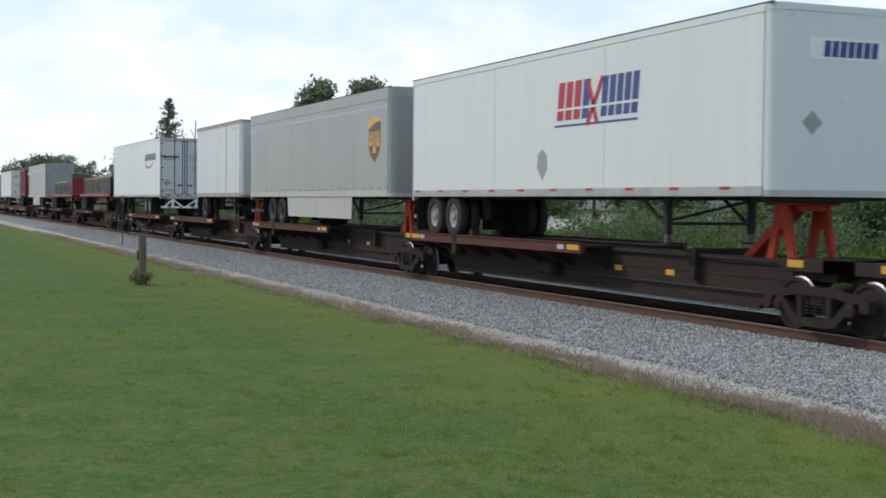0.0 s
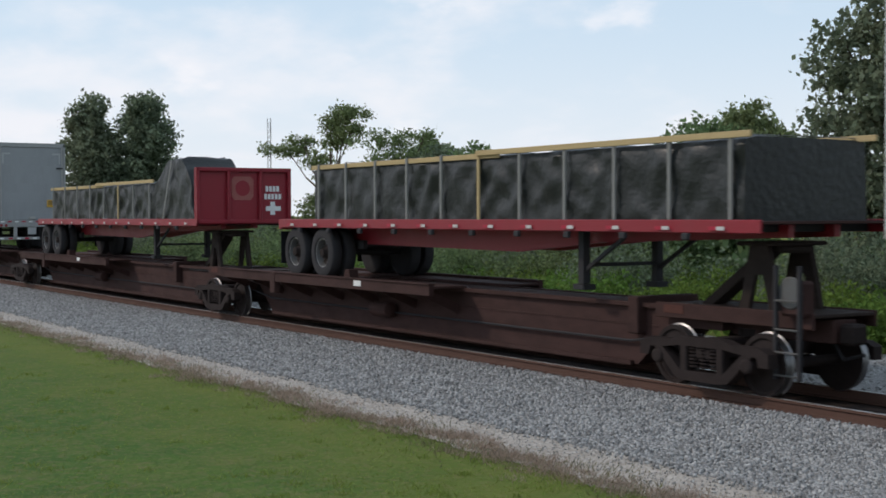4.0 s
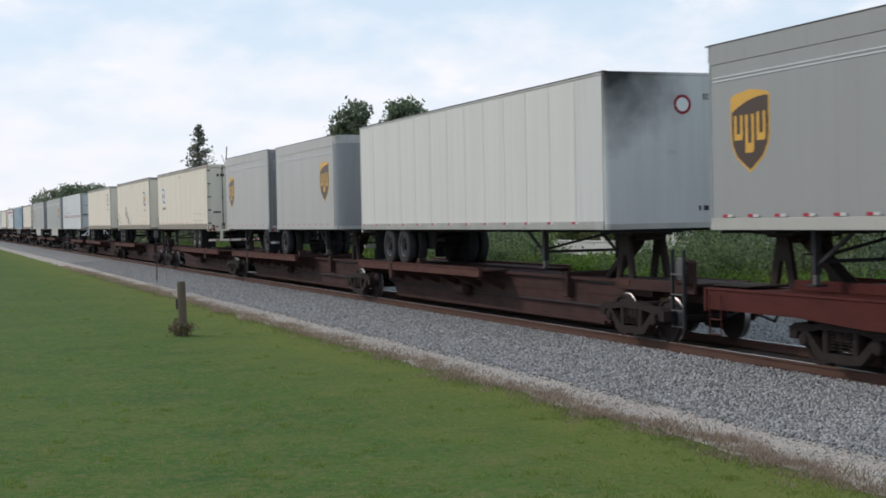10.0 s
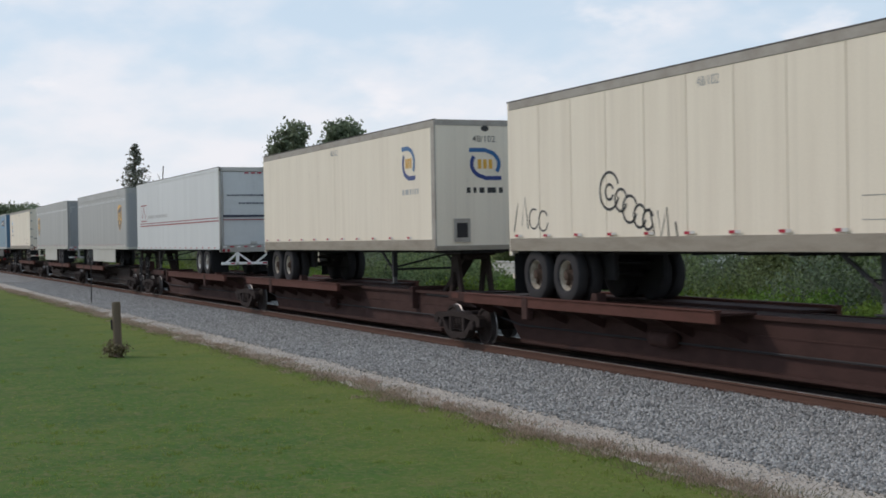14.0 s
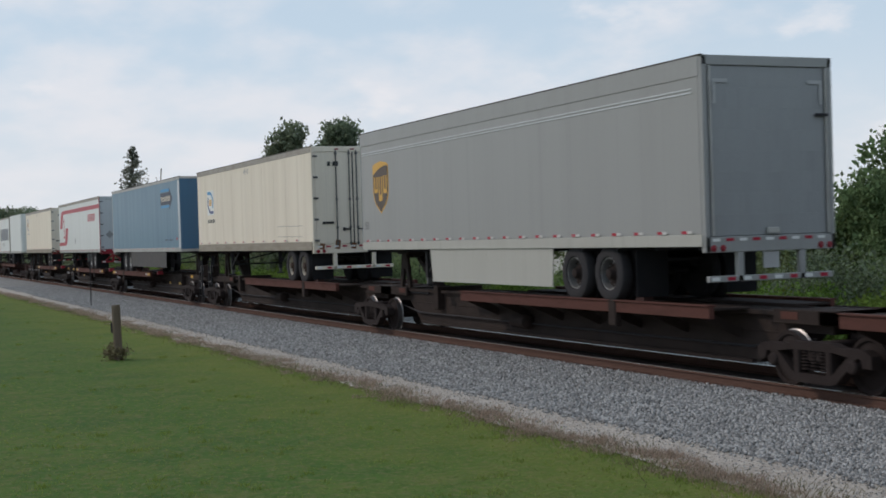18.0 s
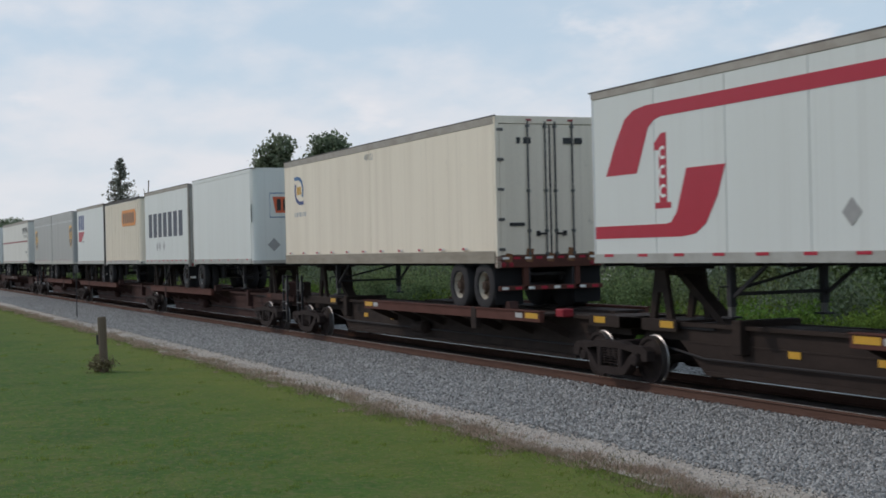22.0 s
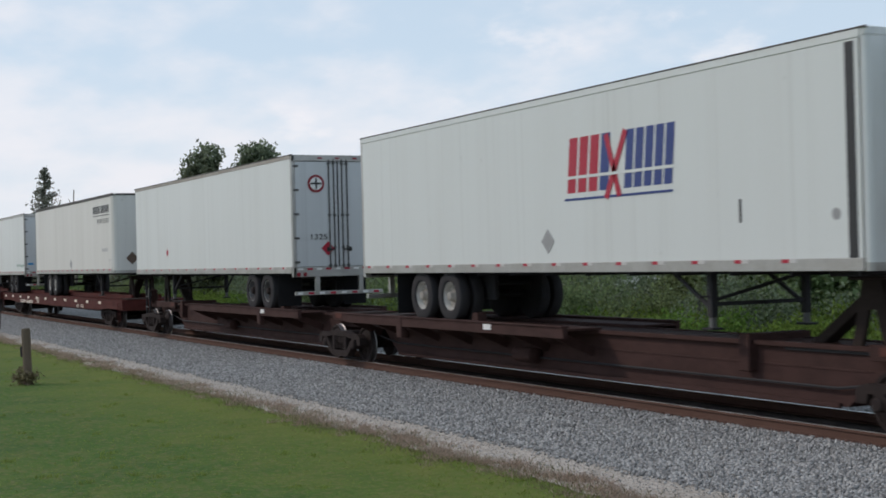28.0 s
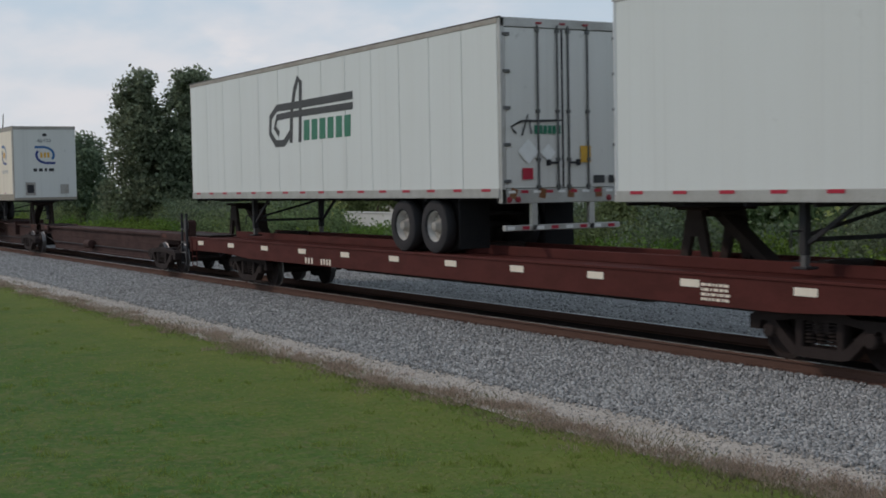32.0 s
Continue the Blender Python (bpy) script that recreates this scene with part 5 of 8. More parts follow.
def hooked_ring(tr, face, u, v, w, h, plate=True, pale=False):
    """The railway's emblem: a blue ring with two straight ends, a plain yellow middle, on a pale plate."""
    if plate:
        flat_shape(tr, "emblem_plate", rect(u - 0.04, v - 0.04, w + 0.08, h + 0.08), WHITEF, face, "", 0.005)
    cx, cy, rx, ry = u + w * 0.5, v + h * 0.5, w * 0.40, h * 0.40
    up = [(u + w * 0.03, v + h * 0.93), (cx, v + h * 0.93)] + arc(cx, cy, rx, 80, -35, 14, ry / rx)
    dn = [(u + w * 0.97, v + h * 0.07), (cx, v + h * 0.07)] + arc(cx, cy, rx, -100, -215, 14, ry / rx)
    stroke(tr, face, up, h * 0.125, SKYF if pale else NAVY2, "emblem_ring", 0.008)
    stroke(tr, face, dn, h * 0.125, NAVY, "emblem_ring", 0.008)
    for i in range(3):
        flat_shape(tr, "emblem_mark", rect(cx - rx * 0.55 + i * rx * 0.4, cy - ry * 0.35, rx * 0.26, ry * 0.7), GOLD, face, "", 0.009)


NAVY2 = material("mid_blue_film", (0.02, 0.12, 0.30), 0.4, 0, (0.05, 0.12, 0.25), 0.3, (1, 1, 1), 3, 40, 0.02, 0.08)
GREYP = material("grey_placard", (0.30, 0.30, 0.30), 0.5, 0, (0.42, 0.42, 0.42), 0.5, (1, 1, 1), 6, 40, 0.02, 0.1)
BROWNP = material("rusty_placard", (0.13, 0.09, 0.07), 0.7, 0, (0.22, 0.18, 0.15), 0.5, (1, 1, 1), 8, 40, 0.05, 0.2)
STAIN = material("rust_stain", (0.20, 0.085, 0.04), 0.8, 0, (0.34, 0.22, 0.14), 0.6, (1, 1, 0.3), 6, 40, 0.05, 0.3)
SF = side_face(0, 0)


def placard(tr, face, u, v, r, mat=None):
    flat_shape(tr, "placard", diamond(u, v, r), mat or GREYP, face, "diamond-shaped placard holder", 0.008)


def red_blue_mark(tr, u, v, w, h):
    """A carrier's slanted word as plain blocks: red, a red cross, then blue, cut by a white line, over a dark rule."""
    k = 0.12
    word_blocks(tr, SF, u + 0.08, v + 0.16, w * 0.31, h - 0.16, 3, RED, "word_mark", k, 0.2, False)
    word_blocks(tr, SF, u + w * 0.335, v + 0.16, w * 0.09, h - 0.16, 1, NAVY, "word_mark", k, 0.1, False)
    word_blocks(tr, SF, u + w * 0.56, v + 0.16, w * 0.42, h - 0.16, 5, NAVY, "word_mark", k, 0.2, False)
    stroke(tr, SF, [(u + w * 0.40, v + 0.02), (u + w * 0.585, v + h)], 0.13, RED, "word_mark", 0.010)
    stroke(tr, SF, [(u + w * 0.41, v + h * 0.98), (u + w * 0.52, v + 0.04)], 0.13, RED, "word_mark", 0.010)
    stroke(tr, SF, [(u + 0.05, v + 0.16 + h * 0.24), (u + w, v + 0.16 + h * 0.24)], 0.05, WHITE2, "cut_line", 0.012)
    stroke(tr, SF, [(u, v + 0.05), (u + w * 0.97, v + 0.05)], 0.04, NAVY, "rule", 0.008)


def bands(tr, L, z):
    for dz in (0.0, -0.06):
        part("trim_strip", Geo().box(0.2, L - 0.3, -HW - 0.012, -HW, z + dz, z + dz + 0.025, 0.003), SILVER, tr)


red_blue_mark(t0, 8.5, 2.42, 3.55, 0.95)
flat_shape(t0, "placard", [(7.9, 1.35), (8.15, 1.62), (8.1, 1.9), (7.9, 2.02), (7.7, 1.9), (7.66, 1.62)], GREYP, SF, "faded placard", 0.008)
e = end_face(16.15)
flat_shape(t0, "nose_sign", rect(0.7, 3.22, 1.5, 0.36), WHITEF, e, "white sign on the nose", 0.006)
word_blocks(t0, lambda u, v, d: e(u, v, d + 0.006), 0.98, 3.27, 1.1, 0.26, 7, NAVY, "word_mark", 0.1, 0.2, False)
placard(t0, e, 0.78, 2.2, 0.2)

for tr, L, u in ((t1, 16.15, 14.2), (t6, 16.25, 0.82), (t9, 8.25, 0.74), (t11, 8.15, 6.18), (t12, 8.15, 0.72), (t17, 16.15, 13.62), (t18, 16.15, 1.0), (t27, 8.6, 7.05), (t28, 8.5, 0.74)):
    shield(tr, SF, u, 1.94, 1.12, 1.36)
    bands(tr, L, 3.56)
lettering(t1, "53'", SF, 15.55, 1.6, 0.2, GREYF, "grey number on the side")
lettering(t6, "53'", SF, 0.32, 1.6, 0.2, GREYF, "grey number on the side")
lettering(t18, "53", SF, 0.34, 1.55, 0.19, BLACKF, "grey number on the side")
e = end_face(16.25)
flat_shape(t6, "sticker", rect(1.87, 1.66, 0.44, 0.27), YELLOW, e, "yellow warning sticker", 0.01)
text_bars(t6, lambda u, v, d: e(u, v, d + 0.01), 1.92, 1.85, 0.34, 0.03, BLACKF, 3)

# short white trailer
text_bars(t2, SF, 7.2, 3.75, 0.6, 0.10, GREYF, 1)
part("side_post", Geo().box(5.9, 5.96, -HW - 0.015, -HW, 1.2, 3.95, 0.005), ALU, t2)
part("corner_post", Geo().box(8.3, 8.45, -HW - 0.012, -HW, 1.2, 3.95, 0.005), ALU, t2)

# white trailer with a red swoosh
word_blocks(t3, SF, 11.6, 2.98, 3.3, 0.36, 11, DNAVY, "word_mark", 0.15, 0.3, False)
stroke(t3, SF, [(11.7, 2.80), (12.1, 2.66), (12.7, 2.58), (13.4, 2.64), (14.0, 2.86)], 0.10, RED, "swoosh")
e = end_face(16.15)
word_blocks(t3, e, 0.15, 3.05, 0.85, 0.12, 11, DNAVY, "word_mark", 0.1, 0.3, False)
stroke(t3, e, [(0.2, 3.0), (0.5, 2.95), (0.85, 3.02)], 0.03, RED, "swoosh", 0.008)
placard(t3, e, 0.36, 1.75, 0.2)
lettering(t3, "312146", e, 0.14, 1.30, 0.13, BLACKF, "black unit number on the door")
text_bars(t3, e, 1.55, 3.2, 0.6, 0.06, GREYF, 4)
text_bars(t3, e, 1.65, 2.6, 0.45, 0.06, GREYF, 3)

# white panelled trailer and its twin: round red badge and number on the door
for tr, (bu, bv), (nu, nv), num in ((t8, (0.56, 3.49), (0.29, 2.33), "13193"), (t31, (0.68, 3.35), (0.46, 1.88), "13251")):
    e = end_face(16.25)
    flat_shape(tr, "round_badge", disc(bu, bv, 0.235), REDP, e, "round red badge", 0.006)
    flat_shape(tr, "round_badge", disc(bu, bv, 0.17), WHITEF, e, "", 0.009)
    stroke(tr, e, [(bu - 0.15, bv), (bu + 0.15, bv)], 0.05, BLACKF, "badge_mark", 0.012)
    stroke(tr, e, [(bu, bv - 0.15), (bu, bv + 0.15)], 0.05, BLACKF, "badge_mark", 0.012)
    lettering(tr, num, e, nu, nv, 0.145, BLACKF, "black unit number on the door", 0, 0.6)
text_bars(t8, end_face(16.25), 1.72, 2.85, 0.5, 0.16, BLACKF, 1)
flat_shape(t8, "sticker", rect(0.32, 1.5, 0.26, 0.22), GREYP, end_face(16.25), "", 0.008)
placard(t31, end_face(16.25), 0.98, 1.64, 0.19, RED)
placard(t31, SF, 4.25, 1.72, 0.14, RED)

# ribs and the sooty nose of the off-white trailer
SOOT = material("sooty_white", (0.62, 0.62, 0.60), 0.5, 0, (0.40, 0.39, 0.37), 0.4, STREAK, 1.7, 30, 0.03, 0.08)
n_, l_ = SOOT.node_tree.nodes, SOOT.node_tree.links
tc_ = n_.new("ShaderNodeTexCoord")
ds_ = n_.new("ShaderNodeVectorMath")
ds_.operation, ds_.inputs[1].default_value = "DISTANCE", (16.2, -1.0, 4.3)
l_.new(tc_.outputs["Object"], ds_.inputs[0])
nz_ = n_.new("ShaderNodeTexNoise")
nz_.inputs["Scale"].default_value = 2.0
ad_ = n_.new("ShaderNodeMath")
ad_.operation = "ADD"
l_.new(tc_.outputs["Object"], nz_.inputs["Vector"])
l_.new(ds_.outputs["Value"], ad_.inputs[0])
l_.new(nz_.outputs["Fac"], ad_.inputs[1])
mr_ = n_.new("ShaderNodeMapRange")
mr_.inputs["From Min"].default_value, mr_.inputs["From Max"].default_value = 0.75, 2.3
mr_.inputs["To Min"].default_value, mr_.inputs["To Max"].default_value = 1.0, 0.0
l_.new(ad_.outputs[0], mr_.inputs["Value"])
mx_ = n_.new("ShaderNodeMix")
mx_.data_type = "RGBA"
l_.new(mr_.outputs[0], mx_.inputs["Factor"])
pb_ = n_["Principled BSDF"]
l_.new(pb_.inputs["Base Color"].links[0].from_socket, mx_.inputs["A"])
mx_.inputs["B"].default_value = (0.02, 0.02, 0.02, 1)
l_.new(mx_.outputs["Result"], pb_.inputs["Base Color"])
for o in t10.children:
    if o.name.split(".")[0] in ("front_wall", "nose_cap") or (o.name.split(".")[0] == "side_panel" and o.matrix_basis.translation.x > 14.5):
        o.data = o.data.copy()
        o.data.materials[0] = SOOT
e = end_face(16.25)
flat_shape(t10, "round_badge", disc(1.75, 3.5, 0.2), REDP, e, "round red badge", 0.006)
flat_shape(t10, "round_badge", disc(1.75, 3.5, 0.14), WHITEF, e, "", 0.009)
text_bars(t10, e, 2.1, 1.35, 0.3, 0.1, BLACKF, 1)
lettering(t10, "801", e, 2.22, 3.6, 0.13, BLACKF, "black number on the nose")

# cream trailers: the ringed emblem, bars for their numbers, 48/102
for tr, u, v in ((t13, 1.58, 2.43), (t14, 12.03, 2.43), (t15, 12.5, 2.72), (t19, 1.64, 2.42), (t22, 1.0, 2.74), (t35, 12.4, 2.5)):
    hooked_ring(tr, SF, u, v, 0.92, 0.86, tr in (t19, t13), tr is t19)
    text_bars(tr, SF, u + 0.02, v - 0.34, 1.05, 0.13, BLACKF if tr in (t13, t19) else GREYF, 1)
for tr in (t13, t14, t22, t15, t19):
    lettering(tr, "48/102", SF, 6.98, 3.68, 0.16, GREYP, "grey length and width figures", 0, 0.62)
for tr, uu, vv in ((t14, 0.87, 2.5), (t15, 0.85, 2.66), (t35, 0.85, 2.5)):
    e = end_face(14.63)
    hooked_ring(tr, e, uu, vv, 0.9, 0.78, False)
    text_bars(tr, e, uu - 0.05, vv - 0.3, 0.95, 0.13, BLACKF, 1)
    lettering(tr, "48/102", e, uu + 0.12, vv + 0.92, 0.15, BLACKF, "black length and width figures", 0, 0.6)
    flat_shape(tr, "roof_vent", disc(uu + 0.45, vv + 1.24, 0.1, 16, 0.7), BLACKF, e, "", 0.012)
    flat_shape(tr, "socket_box", rect(0.45, 1.2, 0.42, 0.55), RAILING, e, "grey connection box", 0.03)
    flat_shape(tr, "socket_panel", rect(0.52, 1.3, 0.28, 0.35), STEEL, e, "", 0.035)
    flat_shape(tr, "socket_box", rect(1.9, 1.25, 0.35, 0.4), RAILING, e, "", 0.03)
    part("nose_post", Geo().box(14.4, 14.62, -HW - 0.02, -HW + 0.02, 1.05, 4.0, 0.01), RAILING, tr, "weathered grey nose corner post")
for tr, ll in ((t13, 14.63), (t19, 14.63), (t22, 14.7)):
    e = end_face(ll)
    text_bars(tr, e, 0.50, 3.52, 0.4, 0.13, BLACKF, 1)
    text_bars(tr, e, 1.62, 3.52, 0.55, 0.13, BLACKF, 1)
    flat_shape(tr, "sticker", rect(0.3, 1.78, 0.36, 0.07), BLACKF, e, "", 0.01)
    for i in range(5):
        u = 0.25 + i * 0.5
        stroke(tr, e, [(u, 1.02), (u + 0.03, 1.2 + 0.1 * (i % 2))], 0.16, STAIN, "rust_stain", 0.008)
flat_shape(t19, "sticker", rect(2.2, 1.65, 0.32, 0.26), YELLOW, end_face(14.63), "yellow sticker on the door", 0.01)
for tr in (t13, t14, t19):
    stroke(tr, SF, [(10.9, 1.45), (13.6, 1.42), (13.6, 1.75), (10.9, 1.78)], 0.015, RAILING, "repair_patch_edge", 0.006, True)
# graffiti: a chain of thick black loops
for cx, cy, r in ((4.15, 2.1, 0.34), (4.15, 2.08, 0.14), (4.55, 1.92, 0.2), (4.85, 1.75, 0.24), (5.18, 1.62, 0.2), (5.45, 1.55, 0.17)):
    stroke(t14, SF, arc(cx, cy, r, 20, 340, 18), 0.05, BLACKF, "graffiti")
stroke(t14, SF, [(5.5, 1.75), (5.65, 1.3), (5.75, 1.7), (5.85, 1.25), (6.05, 1.75), (6.1, 1.2), (6.38, 1.15), (6.3, 1.5)], 0.05, BLACKF, "graffiti")
stroke(t14, SF, [(0.25, 1.4), (0.45, 2.0), (0.6, 1.5), (0.75, 2.1), (0.9, 1.45)], 0.035, BLACKF, "graffiti")
stroke(t14, SF, arc(1.15, 1.65, 0.2, 60, 330, 14), 0.035, BLACKF, "graffiti")
stroke(t14, SF, arc(1.55, 1.6, 0.2, 30, 350, 14), 0.035, BLACKF, "graffiti")

# striped silver trailer
stroke(t16, SF, [(0.9, 2.09), (16.1, 2.09)], 0.05, REDP, "red_stripe")
stroke(t16, SF, [(0.9, 2.2), (16.1, 2.2)], 0.035, REDP, "red_stripe")
stroke(t16, SF, [(1.15, 2.32), (2.5, 2.32), (2.5, 3.05), (1.15, 3.05)], 0.06, REDP, "square_emblem", 0.006, True)
stroke(t16, SF, [(1.4, 2.45), (1.8, 2.95), (2.2, 2.45)], 0.09, REDP, "square_emblem")
text_bars(t16, SF, 2.8, 2.42, 4.2, 0.14, GREYF, 1)
e = end_face(16.25)
text_bars(t16, e, 0.3, 3.02, 1.9, 0.05, DNAVY, 1)
text_bars(t16, e, 0.75, 2.72, 1.0, 0.05, DNAVY, 1)
stroke(t16, e, [(0.12, 2.26), (2.48, 2.26)], 0.08, DNAVY, "dark_stripe", 0.03)
stroke(t16, e, [(0.12, 2.12), (2.48, 2.12)], 0.03, REDP, "red_stripe", 0.03)
for i in range(3):
    flat_shape(t16, "marker_lamp", rect(0.98 + i * 0.25, 3.86, 0.16, 0.05), RED, e, "", 0.02)

# blue trailer: dark arrow badge, grey nose corner, number down the corner
arrow = [(12.3, 3.05), (14.1, 3.05), (14.1, 2.85), (14.72, 3.3), (14.1, 3.78), (14.1, 3.58), (12.3, 3.58)]
flat_shape(t20, "arrow_badge", arrow, DNAVY, SF, "dark blue arrow badge", 0.006)
flat_shape(t20, "badge_field", rect(12.35, 3.62, 1.7, 0.12), SKYF, SF, "", 0.008)
flat_shape(t20, "badge_field", rect(12.35, 2.92, 1.7, 0.11), SKYF, SF, "", 0.008)
word_blocks(t20, lambda u, v, d: SF(u, v, d + 0.006), 12.42, 3.2, 1.9, 0.22, 15, CREAM, "word_mark", 0.0, 0.45, False)
part("nose_corner", Geo().box(15.78, 16.12, -HW - 0.012, -HW, 1.15, 4.0, 0.006), SILVER, t20, "grey nose corner panel")
for i, ch in enumerate("39098"):
    lettering(t20, ch, lambda u, v, d: SF(u, v, d + 0.014), 15.88, 2.35 - i * 0.19, 0.14, BLACKF, "black figure down the corner")
text_bars(t20, SF, 13.0, 1.48, 1.6, 0.06, DNAVY, 1)
flat_shape(t20, "sticker", rect(15.3, 1.5, 0.2, 0.12), RED, SF, "", 0.008)
part("nose_socket", Geo().box(16.2, 16.32, -0.1, 0.2, 1.3, 1.75, 0.02), STEEL, t20)

part("corner_post", Geo().box(16.12, 16.262, -HW - 0.014, -HW + 0.01, 0.95, 4.06, 0.006), REDP, t21, "red rear corner post")
# white trailer with the red ribbon
flat_shape(t21, "red_ribbon", [(0.56, 2.55), (1.58, 2.55), (1.97, 3.31), (1.22, 3.51), (0.91, 3.11)], RED, SF, "broad red ribbon stripe", 0.006)
flat_shape(t21, "red_ribbon", [(1.97, 3.31), (2.15, 3.42), (2.35, 3.46), (16.1, 3.46), (16.1, 3.69), (1.9, 3.69), (1.5, 3.64), (1.22, 3.51)], RED, SF, "", 0.0061)
flat_shape(t21, "red_ribbon", [(0.16, 1.66), (0.16, 1.44), (2.9, 1.44), (3.3, 1.48), (3.6, 1.64), (2.6, 1.68), (2.45, 1.66)], RED, SF, "", 0.006)
flat_shape(t21, "red_ribbon", [(2.6, 1.68), (3.6, 1.64), (3.92, 2.07), (4.14, 2.55), (3.08, 2.55), (2.78, 1.85)], RED, SF, "", 0.0061)
flat_shape(t21, "tall_mark", [(2.14, 1.92), (2.62, 1.92), (2.62, 2.02), (2.5, 2.02), (2.5, 3.18), (2.36, 3.18), (2.14, 3.02), (2.14, 2.9), (2.28, 2.9), (2.28, 2.02), (2.14, 2.02)], RED, SF, "tall red mark", 0.006)
for i in range(3):
    stroke(t21, SF, arc(2.4, 2.85 - i * 0.32, 0.09, 50, 310, 10), 0.05, WHITEF, "round_mark", 0.010)
word_blocks(t21, SF, 12.05, 2.79, 2.6, 0.42, 5, RED, "word_mark", 0.3, 0.3, False)
placard(t21, SF, 7.0, 1.7, 0.2)
e = end_face(16.25)
flat_shape(t21, "red_panel", rect(1.82, 2.88, 0.28, 0.9), RED, e, "red panel on the door", 0.01)
for i in range(3):
    flat_shape(t21, "round_mark", disc(1.96, 3.55 - i * 0.26, 0.09, 14), WHITEF, e, "", 0.014)
placard(t21, e, 0.52, 1.98, 0.22)
flat_shape(t21, "sticker", rect(1.52, 1.8, 0.14, 0.28), YELLOW, e, "yellow sticker", 0.01)
flat_shape(t21, "sticker", rect(1.85, 1.75, 0.28, 0.16), RED, e, "", 0.01)
flat_shape(t21, "sticker", rect(0.85, 1.78, 0.25, 0.2), GREYP, e, "", 0.01)

# orange panels, large dark blocks, the small red and blue mark
e = end_face(8.35)
stroke(t23, e, rect(0.58, 2.54, 1.75, 0.8), 0.03, NAVY2, "sign_outline", 0.006, True)
flat_shape(t23, "orange_sign", [(0.78, 2.68), (2.15, 2.68), (2.24, 3.22), (0.68, 3.22)], REDOR, e, "red and orange carrier sign", 0.006)
word_blocks(t23, lambda u, v, d: e(u, v, d + 0.006), 0.82, 2.76, 1.3, 0.38, 6, BLACKF, "word_mark", 0, 0.35, False)
placard(t23, e, 0.7, 1.62, 0.22)
flat_shape(t23, "sticker", rect(1.1, 1.5, 0.22, 0.25), WHITEF, e, "", 0.008)
flat_shape(t23, "number_plate_area", rect(1.3, 2.36, 0.4, 0.1), DNAVY, e, "", 0.008)
flat_shape(t23, "vent_slot", rect(8.12, 2.4, 0.05, 0.6), RIMG, SF, "", 0.008)
for i in range(7):
    flat_shape(t24, "word_block", rect(0.95 + i * 0.955, 2.14, 0.66, 1.02), DNAVY, SF, "large dark blue plain block", 0.005)
for u in (2.6, 3.1, 3.9):
    placard(t24, SF, u, 1.75, 0.2, GREYF)
word_blocks(t24, end_face(8.33), 1.9, 3.35, 0.6, 0.2, 3, DNAVY, "word_mark", 0, 0.25, False)
flat_shape(t25, "orange_sign", [(4.75, 2.8), (7.8, 2.8), (7.95, 3.0), (7.95, 3.35), (7.8, 3.55), (4.75, 3.55), (4.6, 3.35), (4.6, 3.0)], ORANGE, SF, "orange carrier sign", 0.03)
word_blocks(t25, lambda u, v, d: SF(u, v, d + 0.03), 4.95, 2.93, 2.75, 0.48, 6, BLACKF, "word_mark", 0, 0.4, False)
flat_shape(t25, "orange_sign", [(1.7, 2.8), (2.5, 2.8), (2.5, 3.45), (1.7, 3.45)], REDOR, end_face(8.75), "", 0.01)
word_blocks(t26, SF, 0.62, 2.9, 1.95, 0.82, 3, NAVY, "word_mark", 0.05, 0.25, False)
flat_shape(t26, "red_flash", [(0.6, 2.25), (1.5, 2.25), (2.6, 2.8), (0.6, 2.8)], RED, SF, "red flash under the mark", 0.006)
text_bars(t26, SF, 1.5, 2.2, 1.0, 0.09, GREYF, 1)

# white trailers with black lettering blocks, a rule and thinner blocks below
for tr, u0, u1, v, L in ((t29, 13.0, 15.75, 3.36, 16.15), (t32, 12.7, 15.5, 3.46, 16.15)):
    w = u1 - u0
    word_blocks(tr, SF, u0, v, w * 0.46, 0.30, 7, BLACKF, "word_mark", 0.08, 0.22, False)
    word_blocks(tr, SF, u0 + w * 0.50, v, w * 0.50, 0.30, 7, BLACKF, "word_mark", 0.08, 0.22, False)
    stroke(tr, SF, [(u0, v - 0.09), (u1 + 0.05, v - 0.09)], 0.03, BLACKF, "rule")
    word_blocks(tr, SF, u0 + 0.75, v - 0.42, w - 0.7, 0.20, 8, BLACKF, "word_mark", 0.1, 0.62, False)
    text_bars(tr, SF, u0 + 1.5, v - 1.55, 0.95, 0.13, DNAVY if tr is t29 else GREYF, 1)
    placard(tr, SF, 8.2, 1.45, 0.24, WHITE if tr is t29 else GREYP)
stroke(t29, SF, [(0.15, 2.67), (15.95, 2.67)], 0.10, REDP, "red_stripe")
for i in range(7):
    z = 1.15 + i * 0.42
    stroke(t29, SF, [(15.98 + 0.05 * (i % 2), z), (16.02, z + 0.16)], 0.05 + 0.03 * (i % 3), STAIN, "rust_stain", 0.012)
e = end_face(16.15)
flat_shape(t29, "round_badge", disc(1.35, 3.45, 0.3), NAVY, e, "round blue badge", 0.006)
text_bars(t29, e, 0.55, 2.2, 0.4, 0.13, RED, 2)
text_bars(t29, e, 1.05, 2.25, 0.9, 0.12, BLACKF, 1)
flat_shape(t29, "socket_box", rect(1.25, 1.3, 0.5, 0.6), RAILING, e, "grey connection box", 0.03)
flat_shape(t32, "round_badge", disc(1.4, 3.5, 0.32), NAVY, e, "round blue badge", 0.006)
for i in range(3):
    stroke(t32, e, [(1.12, 3.66 + i * 0.06), (1.42 - i * 0.05, 3.69 + i * 0.06)], 0.025, WHITEF, "badge_stripe", 0.01)
